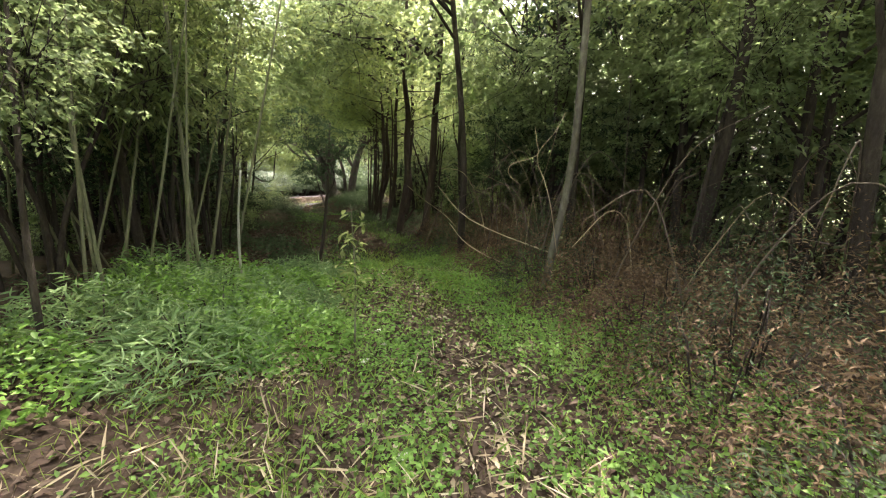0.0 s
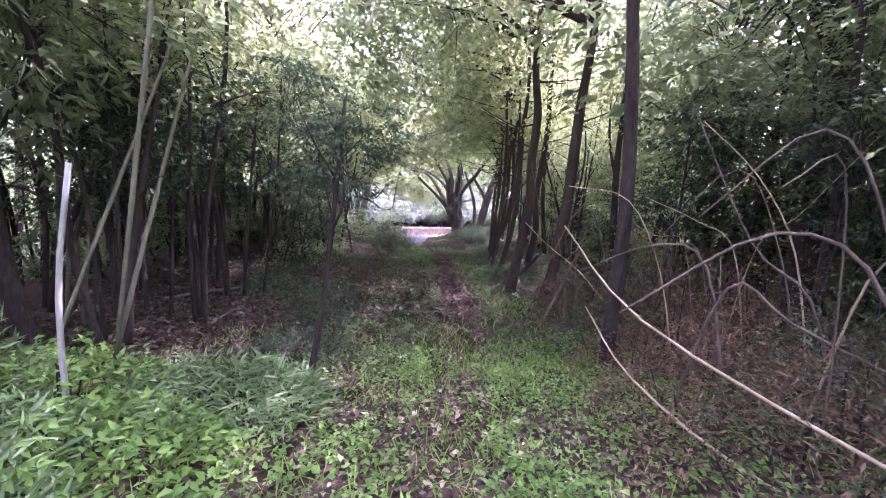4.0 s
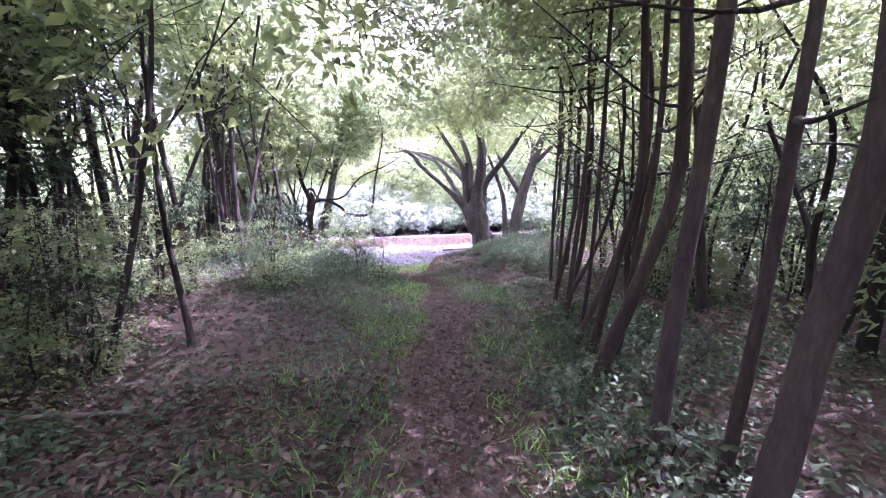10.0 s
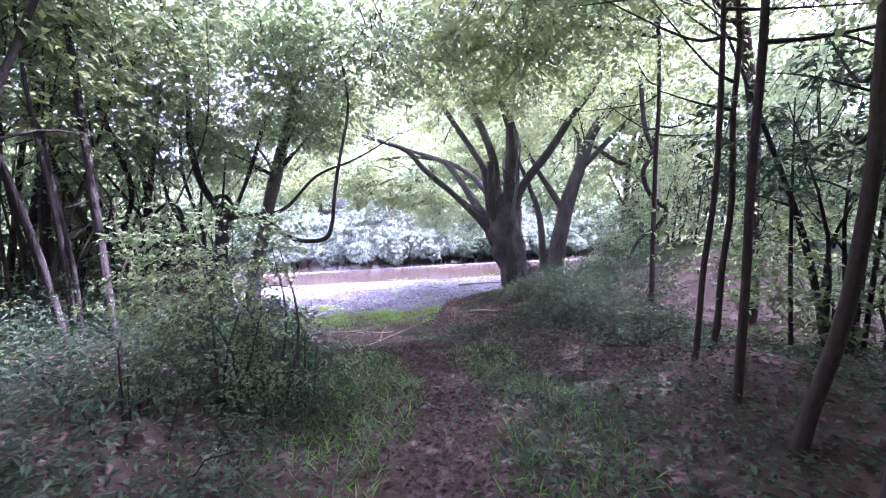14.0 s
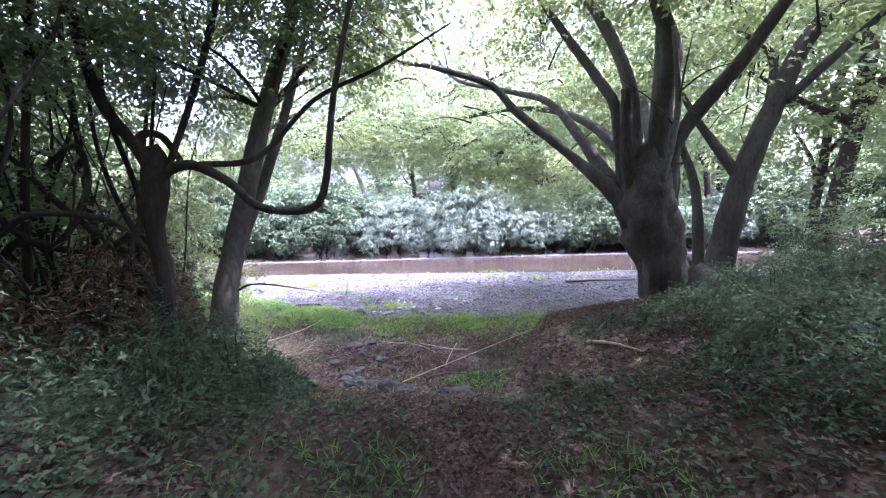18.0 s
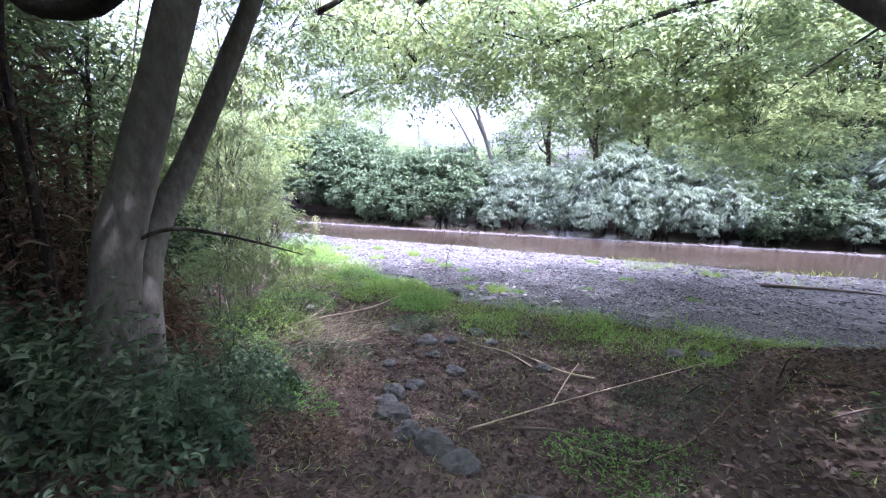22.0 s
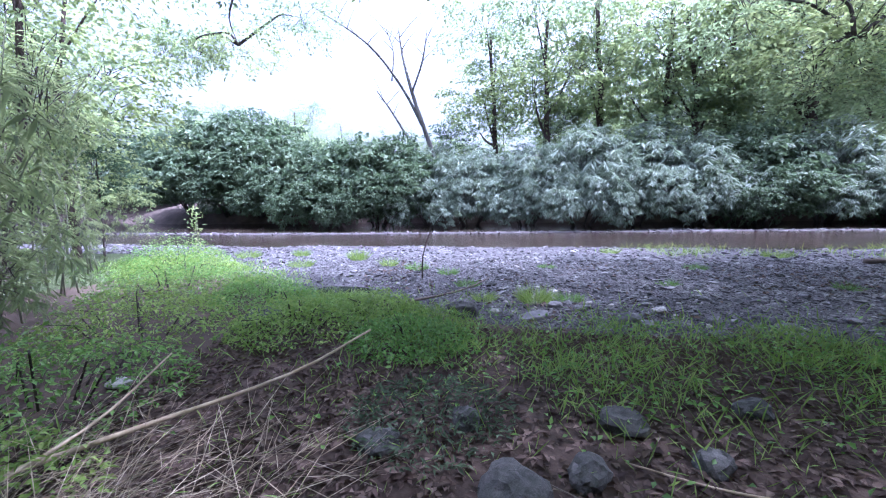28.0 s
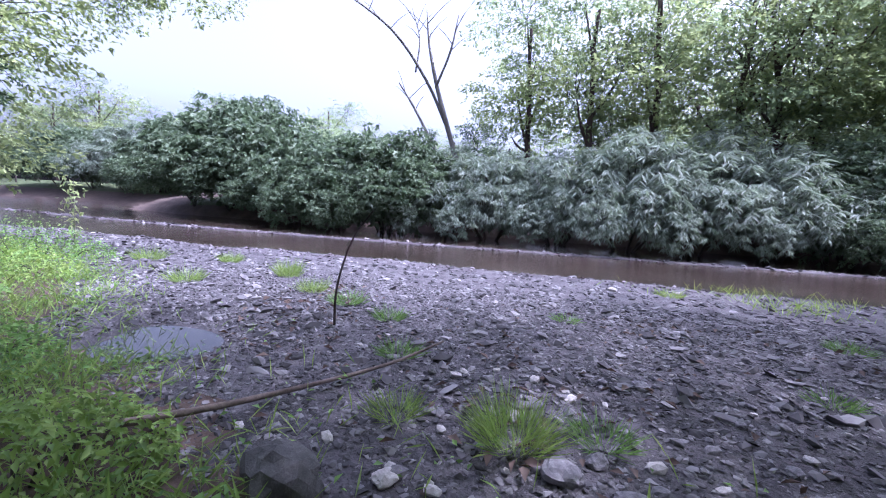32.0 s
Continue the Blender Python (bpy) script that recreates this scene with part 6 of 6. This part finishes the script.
cover("bank_litter", "leaf litter and bark scraps on the bank", 170000, (-4, 4.5, 15.5, 25.2, False), lambda x, y: 0.4 + 0.6 * patch(x, y, 1.5, 7), LITTER, 0.045, 0.5, 0.0, 37, 0.012, 0.35)

cover("dry_straw", "pale dry straw and bamboo sheaths strewn on the ground", 9000, (-4.6, 0.8, -7, -0.6, True), lambda x, y: patch(x, y, 1.5, 6) ** 2, STRAW, 0.24, 0.045, 0.05, 43, 0.03)
cover("start_litter", "tan fallen leaves between the herbs", 32000, (-4.5, 2.2, -7, 3, True), lambda x, y: np.clip(1 - patch(x, y, 1.7) ** 1.5 + np.exp(-(trail_gap(x, y) / 0.3) ** 2), 0, 1), LITTER, 0.07, 0.5, 0.0, 44, 0.03, 0.35)

cover("bark_chips", "pale wood chips and dry scraps spilled beside the trail", 2600, (-6.7, -5.6, -0.5, 0.4, False), lambda x, y: np.exp(-((x + 6.15) / 0.32) ** 2 - ((y + 0.08) / 0.22) ** 2), STRAW, 0.055, 0.3, 0.1, 46, 0.05, 0.6)
cover("wood_litter", "red-brown leaf litter left of the trail", 60000, (-5.0, -0.5, 3.4, 11, True), lambda x, y: 0.3 + 0.7 * patch(x, y, 1.3, 4), LITTER, 0.07, 0.5, 0.05, 47, 0.05, 0.45)

cover("tan_leaves", "tan dry leaves trodden into the trail", 5200, (-1.6, 1.8, -5, 3, True), lambda x, y: np.exp(-(trail_gap(x, y) / 0.35) ** 2) + 0.18 * patch(x, y, 1.2, 2) ** 2, STRAW, 0.065, 0.48, 0.0, 48, 0.03, 0.4)


def green_edge(x, y):
    d = np.interp(x, BANK_X, BANK_Y) - y
    return np.exp(-((d - 0.7) / 0.85) ** 2) * (0.12 + 0.88 * patch(x, y, 1.9, 4) ** 1.6)


cover("bank_grass", "bright green grass along the edge of the gravel", 190000, (-9, 7, 21.5, 30, False), green_edge, GRASS, 0.12, 0.06, 1.0, 38, 0.02)
cover("bank_herbs", "fresh green weeds along the edge of the gravel", 150000, (-9, 7, 21, 30, False), lambda x, y: np.clip(green_edge(x, y) * 0.9 + 0.03 * patch(x, y, 1.4, 8) ** 2 * woodland(x, y), 0, 1), LEAF_HERB, 0.036, 0.55, 0.4, 39, 0.08)
cover("bank_moss_grass", "short grass on the trodden bank", 13000, (-4, 4, 18.5, 25, False), lambda x, y: patch(x, y, 1.3, 6) ** 1.4 * woodland(x, y), GRASS, 0.06, 0.08, 0.8, 40, 0.02)
cover("waterline_grass", "green grass tufts along the water's edge", 5000, (-1, 14, 30.2, 32.6, False), lambda x, y: step(-1, 3, x) * patch(x, y, 0.8, 1) ** 2.5, GRASS, 0.16, 0.06, 1.2, 41, 0.03)

cover("gravel_leaves", "brown fallen leaves scattered on the gravel", 3000, (-4, 5, 25.0, 29, False), lambda x, y: (1 - woodland(x, y)) * patch(x, y, 0.9, 3) ** 2, LITTER, 0.06, 0.5, 0.0, 45, 0.05, 0.4)
# dry straw heap catching the sun on the bank
for i, (x, y, n) in enumerate([(-3.1, 22.2, 320), (-2.7, 22.7, 220), (-3.5, 22.8, 220)]):
    rg = np.random.default_rng(900 + i)
    a = rg.random(n) * 6.283
    q = np.sqrt(rg.random(n)) * 0.5
    pos = np.stack([q * np.cos(a), q * np.sin(a), 0.02 + 0.12 * rg.random(n)], 1)
    al = rg.normal(size=(n, 3)) * [1, 1, 0.35] + [0.5, 0.2, 0.25]
    thing("straw_heap", "heap of pale dry straw on the bank", "straw", (x, y, hz(x, y)), kind="stuff", data=leaf_mesh("straw_heap", pos, al, np.array([0, 0, 1.0]) + rg.normal(size=(n, 3)) * 0.5, 0.25 + 0.4 * rg.random(n), 0.0035, STRAW))
z0 = hz(-3.0, 23.2)
stick("pale bare branch lying over dry straw", [(-3.75, 22.6, hz(-3.75, 22.6) + 0.05), (-3.3, 23.05, z0 + 0.14), (-2.8, 23.6, z0 + 0.2), (-2.5, 24.1, z0 + 0.3)], 0.016, CANE)
stick("pale forked twig lying on the bank", [(-3.5, 22.4, z0 + 0.12), (-3.3, 22.9, z0 + 0.25), (-3.25, 23.3, z0 + 0.42)], 0.01, CANE)
stick("long thin pale stalk lying across the bank", [(-0.35, 21.15, hz(-0.35, 21.15) + 0.03), (0.5, 22.2, hz(0.5, 22.2) + 0.08), (1.5, 23.2, hz(1.5, 23.2) + 0.1), (2.4, 24.2, hz(2.4, 24.2) + 0.04)], 0.009, CANE)
stick("thin pale stalk crossing another on the bank", [(0.28, 22.05, hz(0.28, 22.05) + 0.03), (0.4, 22.6, hz(0.4, 22.6) + 0.1), (0.5, 23.02, hz(0.5, 23.02) + 0.12)], 0.009, CANE)
stick("pale dry stick lying below the pollard", [(2.1, 20.15, hz(2.1, 20.15) + 0.03), (2.25, 19.75, hz(2.25, 19.75) + 0.05), (2.4, 19.35, hz(2.4, 19.35) + 0.03)], 0.022, CANE)
stick("dark driftwood pole on the gravel", [(4.4, 29.6, hz(4.4, 29.6) + 0.05), (5.6, 29.75, hz(5.6, 29.75) + 0.07), (6.9, 29.8, hz(6.9, 29.8) + 0.05)], 0.05)
stick("fallen branch lying from the bank onto the gravel", [(-3.0, 25.6, hz(-3, 25.6) + 0.05), (-2.7, 25.9, hz(-2.7, 25.9) + 0.08), (-2.45, 26.4, hz(-2.45, 26.4) + 0.05), (-2.15, 26.9, hz(-2.15, 26.9) + 0.05), (-1.9, 27.3, hz(-1.9, 27.3) + 0.1)], 0.02)
stick("dead dark stalk standing on the gravel", [(-2.95, 27.6, hz(-2.95, 27.6) - 0.03), (-2.93, 27.6, hz(-2.95, 27.6) + 0.35), (-2.8, 27.6, hz(-2.95, 27.6) + 0.75), (-2.6, 27.55, hz(-2.95, 27.6) + 1.0)], 0.012, BARK_DARK, "stalk", "stalk")

# pale things lying on the trail
PALE_LEAF = foliage("pale_leaf", [(0.1, (0.5, 0.5, 0.46)), (0.9, (0.66, 0.66, 0.62))], (0.5, 0.5, 0.4), 0.1, 0.7, 0.2)
for i, (x, y, s) in enumerate([(-3.51, 5.98, 0.16), (-2.63, 7.13, 0.15), (-5.9, -1.6, 0.13), (-5.2, -0.6, 0.12), (-5.52, -0.36, 0.14), (-5.16, 0.15, 0.11), (-5.3, -0.2, 0.1), (-5.22, 0.9, 0.13), (-5.03, 1.15, 0.1)]):
    thing("fallen_leaf", "large pale dry leaf lying on the trail", "leaf", (x, y, hz(x, y) + 0.02), data=leaf_mesh("fallen_leaf", np.array([(0.0, 0, 0)]), np.array([(math.cos(i), math.sin(i), 0.1)]), np.array([(0, 0.1, 1.0)]), s, s * 0.62, PALE_LEAF))

# ---------------------------------------------------------------- rocks
SHAPES = [stone_mesh("rock", 300 + i, m, sz, 3, 0.17) for i, (m, sz) in enumerate([(STONE_DARK, (1, 0.8, 0.6)), (STONE_DARK, (0.9, 1, 0.55)), (STONE, (1, 0.8, 0.5)), (STONE, (0.85, 1, 0.6)), (STONE_PALE, (1, 0.75, 0.5))])]
_o = [(-0.5, -0.2), (-0.34, -0.31), (0.1, -0.3), (0.42, -0.18), (0.52, 0.1), (0.3, 0.27), (-0.1, 0.3), (-0.42, 0.14)]
_t = [(x * 0.93, y * 0.92, 0.14 + 0.05 * x) for x, y in _o]
SLAB = mesh_of("slab", [(x, y, -0.08) for x, y in _o] + [(x, y, 0.1 + 0.05 * x) for x, y in _o] + _t, [tuple(range(16, 24))] + [(a + k, a + (k + 1) % 8, a + 8 + (k + 1) % 8, a + 8 + k) for a in (0, 8) for k in range(8)], STONE)


def rock(x, y, size, k, label, group="", me=None, sink=0.15):
    ob = thing("rock", label, "rock", (0, 0, 0), group, data=me or SHAPES[k])
    ob.matrix_basis = Matrix.LocRotScale((x, y, hz(x, y) + size * (0.28 - sink)), Euler((0.1 * math.sin(x * 9), 0.1 * math.sin(y * 7), x * 5 + y)), (size,) * 3)
    return ob


for i, (x, y, s) in enumerate([(-1.3, 21.6, 0.3), (-1.2, 21.9, 0.24), (-1.05, 21.1, 0.34), (-1.25, 21.35, 0.22), (-0.45, 20.6, 0.36), (-0.2, 20.45, 0.3), (-0.75, 20.75, 0.26), (0.54, 19.9, 0.28), (0.35, 20.1, 0.2), (-0.9, 22.4, 0.24), (-1.32, 22.7, 0.2), (-1.56, 23.1, 0.3), (-1.25, 23.25, 0.22), (-1.0, 23.7, 0.26), (-0.7, 23.4, 0.2), (-2.2, 23.35, 0.22), (-1.8, 23.6, 0.2), (0.1, 22.9, 0.2), (1.7, 24.0, 0.32), (2.1, 24.1, 0.26), (-0.3, 23.9, 0.2), (-1.75, 22.3, 0.18), (-0.55, 21.9, 0.18)]):
    rock(x, y, s, i % 2, "dark lichened stone half buried in the bank", "stones on the bank", None, 0.2)
for i, (x, y, s, k) in enumerate([(-1.1, 26.15, 0.24, 2), (-0.85, 26.05, 0.18, 2), (-0.95, 26.3, 0.14, 3), (-0.05, 26.06, 0.2, 4), (-0.1, 26.3, 0.16, 2), (-0.44, 25.7, 0.3, 3), (-0.3, 25.55, 0.24, 2), (0.37, 25.78, 0.2, 3), (0.9, 25.6, 0.22, 2), (-1.76, 25.92, 0.15, 4), (-1.6, 25.75, 0.13, 3), (-4.1, 23.72, 0.2, 4), (0.2, 25.3, 0.18, 3), (1.6, 25.9, 0.18, 2), (0.6, 26.6, 0.14, 3), (-0.6, 27.2, 0.15, 2), (0.9, 27.4, 0.16, 3), (1.8, 26.9, 0.15, 2), (-0.2, 31.3, 0.2, 4), (0.8, 31.5, 0.18, 4), (-2.4, 31.4, 0.16, 3), (2.3, 28.2, 0.16, 0)]):
    rock(x, y, s * 0.75, k, "grey river cobble lying on the gravel" if k != 4 else "pale grey cobble lying on the gravel", "cobbles on the gravel bar")
rock(-2.09, 25.75, 0.34, 0, "dark weathered boulder at the edge of the grass")
rock(-3.99, 25.1, 0.36, 1, "dark stone among green weeds")
rock(-1.36, 25.7, 0.34, 4, "flat grey slab of stone on the gravel edge", "", SLAB, 0.3).rotation_euler.z = 0.3


# ---------------------------------------------------------------- tufts on the gravel
def tuft(x, y, n, h, r, mat, label, seed):
    rg = np.random.default_rng(seed)
    a, q = rg.random(n) * 6.283, np.sqrt(rg.random(n)) * r * 0.35
    pos = np.stack([q * np.cos(a), q * np.sin(a), -0.01 * np.ones(n)], 1)
    al = np.stack([np.cos(a) * rg.random(n) * r / h * 1.3 + 0.25 * rg.normal(size=n), np.sin(a) * rg.random(n) * r / h * 1.3 + 0.25 * rg.normal(size=n), np.ones(n)], 1)
    ln = h * (0.5 + 0.6 * rg.random(n))
    return thing("grass_tuft", label, "grass", (x, y, hz(x, y)), "tufts on the gravel bar", data=leaf_mesh("grass_tuft", pos, al, rg.normal(size=(n, 3)) * [1, 1, 0.2], ln, 0.0045, mat, 0.1))


for i, (x, y, n, h, r, m) in enumerate([(-1.3, 26.35, 260, 0.34, 0.34, GRASS), (-0.9, 26.5, 120, 0.2, 0.3, LEAF_HERB), (-1.9, 26.4, 110, 0.22, 0.25, GRASS), (-4.7, 29.4, 200, 0.4, 0.3, GRASS), (-6.4, 30.2, 160, 0.3, 0.3, GRASS), (-2.6, 28.0, 120, 0.22, 0.3, LEAF_HERB), (-3.2, 28.3, 140, 0.25, 0.35, LEAF_HERB), (-3.8, 28.6, 120, 0.3, 0.3, GRASS), (0.5, 27.4, 90, 0.16, 0.25, LEAF_HERB), (1.4, 28.8, 110, 0.2, 0.3, LEAF_HERB), (-1.0, 28.6, 80, 0.16, 0.25, LEAF_HERB), (-2.2, 27.2, 120, 0.2, 0.3, LEAF_HERB), (2.6, 27.4, 90, 0.18, 0.25, LEAF_HERB), (-5.4, 28.4, 140, 0.3, 0.35, GRASS), (-7.2, 29.4, 160, 0.35, 0.4, GRASS), (3.6, 30.6, 160, 0.3, 0.4, GRASS), (0.6, 31.2, 120, 0.25, 0.35, GRASS)]):
    tuft(x, y, int(n * 1.7), h * 0.8, r * 1.1, m, "green grass tuft growing out of the gravel" if m == GRASS else "small leafy weed growing out of the gravel", 950 + i)
# a sapling and thin plants by the river
for x, y, h in [(-8.0, 28.9, 1.1), (-5.5, -0.1, 1.3)]:
    z = hz(x, y)
    root = thing("seedling", "thin upright seedling with few light leaves", "plant", (x, y, z))
    part("stem", limb_mesh("stem", [(0, 0, -0.05), (0.02, 0, h * 0.5), (0.0, 0.02, h)], [0.01, 0.008, 0.003], BARK_GREEN, 6, 3), root)
    rg = np.random.default_rng(int(h * 100))
    zz = rg.random(70) * h * 0.75 + h * 0.25
    part("foliage", leaf_mesh("foliage", np.stack([rg.normal(size=70) * 0.06, rg.normal(size=70) * 0.06, zz], 1), rg.normal(size=(70, 3)), np.array([0, 0, 1.0]) + rg.normal(size=(70, 3)) * 0.3, 0.1, 0.035, LEAF_SUNLIT), root)


# ---------------------------------------------------------------- gravel: the nearest stones one by one, the rest strewn
def pebbles(n, box, seed, s0, s1, name, label, mat, density=None):
    rg = np.random.default_rng(seed)
    x, y = rg.uniform(box[0], box[1], n), rg.uniform(box[2], box[3], n)
    yb = np.interp(x, BANK_X, BANK_Y)
    keep = (y > yb - 0.15) & (np.hypot((x + 3.98) / 0.45, (y - 26.8) / 0.48) > 1)
    if density is not None:
        keep &= rg.random(n) < density(x, y)
    x, y = x[keep], y[keep]
    m = len(x)
    bm = bmesh.new()
    bmesh.ops.create_icosphere(bm, subdivisions=1, radius=0.5)
    bv = np.array([v.co for v in bm.verts])
    bf = np.array([[v.index for v in f.verts] for f in bm.faces])
    bm.free()
    if len(bv) > 12:
        t = (1 + 5 ** 0.5) / 2
        bv = np.array([(-1, t, 0), (1, t, 0), (-1, -t, 0), (1, -t, 0), (0, -1, t), (0, 1, t), (0, -1, -t), (0, 1, -t), (t, 0, -1), (t, 0, 1), (-t, 0, -1), (-t, 0, 1)]) * 0.263
        bf = np.array([(0, 11, 5), (0, 5, 1), (0, 1, 7), (0, 7, 10), (0, 10, 11), (1, 5, 9), (5, 11, 4), (11, 10, 2), (10, 7, 6), (7, 1, 8), (3, 9, 4), (3, 4, 2), (3, 2, 6), (3, 6, 8), (3, 8, 9), (4, 9, 5), (2, 4, 11), (6, 2, 10), (8, 6, 7), (9, 8, 1)])
    s = s0 + (s1 - s0) * rg.random(m) ** 2.2
    dim = s[:, None] * np.stack([1 + 0 * s, 0.6 + 0.4 * rg.random(m), 0.22 + 0.34 * rg.random(m)], 1)
    v = bv[None] * dim[:, None] * (1 + np.clip(0.42 * rg.normal(size=(m, 12, 1)), -0.7, 0.8))
    a = rg.random(m) * 6.283
    tilt = rg.normal(size=m) * 0.6
    c, sn = np.cos(a)[:, None], np.sin(a)[:, None]
    X, Y, Z = v[..., 0] * c - v[..., 1] * sn, v[..., 0] * sn + v[..., 1] * c, v[..., 2]
    Z = Z + X * np.sin(tilt)[:, None] * 0.5
    p = np.stack([X + x[:, None], Y + y[:, None], Z + (height(x, y) + dim[:, 2] * 0.12)[:, None]], -1).reshape(-1, 3)
    f = (bf[None] + 12 * np.arange(m)[:, None, None]).reshape(-1)
    me = bpy.data.meshes.new(name)
    me.vertices.add(len(p))
    me.vertices.foreach_set("co", p.astype(np.float32).ravel())
    me.loops.add(len(f))
    me.loops.foreach_set("vertex_index", f.astype(np.int32))
    me.polygons.add(len(f) // 3)
    me.polygons.foreach_set("loop_start", np.arange(0, len(f), 3, dtype=np.int32))
    me.polygons.foreach_set("use_smooth", np.zeros(len(f) // 3, dtype=bool))
    me.materials.append(mat)
    me.update(calc_edges=True)
    return thing(name, label, "gravel", kind="stuff", data=me)


def stones_material():
    m = foliage("gravel_stone", [(0.1, (0.02, 0.018, 0.02)), (0.42, (0.06, 0.054, 0.058)), (0.68, (0.14, 0.13, 0.136)), (0.9, (0.27, 0.258, 0.252)), (0.99, (0.48, 0.47, 0.45))], (0.1, 0.1, 0.1), 0.0, 0.75, 0.35)
    return m


PEBBLE = stones_material()
pebbles(74000, (-6.5, 5.0, 24.6, 30.0), 61, 0.012, 0.05, "gravel", "grey river gravel of the bar", PEBBLE)
pebbles(14000, (-16, 16, 26.5, 33.2), 62, 0.04, 0.13, "far_gravel", "grey river gravel by the water", PEBBLE)
pebbles(6000, (-40, 24, 36.3, 38.4), 64, 0.05, 0.16, "shoal_gravel", "grey shoal stones breaking the river", PEBBLE)
pebbles(4500, (-3, 3.0, 19.5, 25.0), 63, 0.02, 0.07, "bank_pebbles", "small stones in the soil of the bank", PEBBLE, lambda x, y: 0.7 + 0 * x)
NEAR = [stone_mesh("stone", 400 + i, m, sz, 1, 0.2) for i, (m, sz) in enumerate([(STONE, (1, 0.8, 0.45)), (STONE, (0.8, 1, 0.5)), (STONE_PALE, (1, 0.75, 0.4)), (STONE, (1, 0.6, 0.4)), (STONE_DARK, (0.9, 0.8, 0.5))])]
rng = random.Random(77)
made = 0
while made < 290:
    x, y = rng.uniform(-2.6, 2.2), rng.uniform(24.9, 27.6)
    if y < float(np.interp(x, BANK_X, BANK_Y)) + 0.1:
        continue
    s = 0.03 + 0.07 * rng.random() ** 2
    ob = new("stone", NEAR[rng.randrange(5)])
    ob.parent = ground
    ob.matrix_basis = Matrix.LocRotScale((x, y, hz(x, y) + s * 0.14), Euler((rng.uniform(-0.2, 0.2), rng.uniform(-0.2, 0.2), rng.uniform(0, 6.28))), (s,) * 3)
    made += 1

for ps in PROTO.values():
    for p in ps:
        if p.name not in USED:
            for o in (*p.children_recursive, p):
                bpy.data.objects.remove(o)
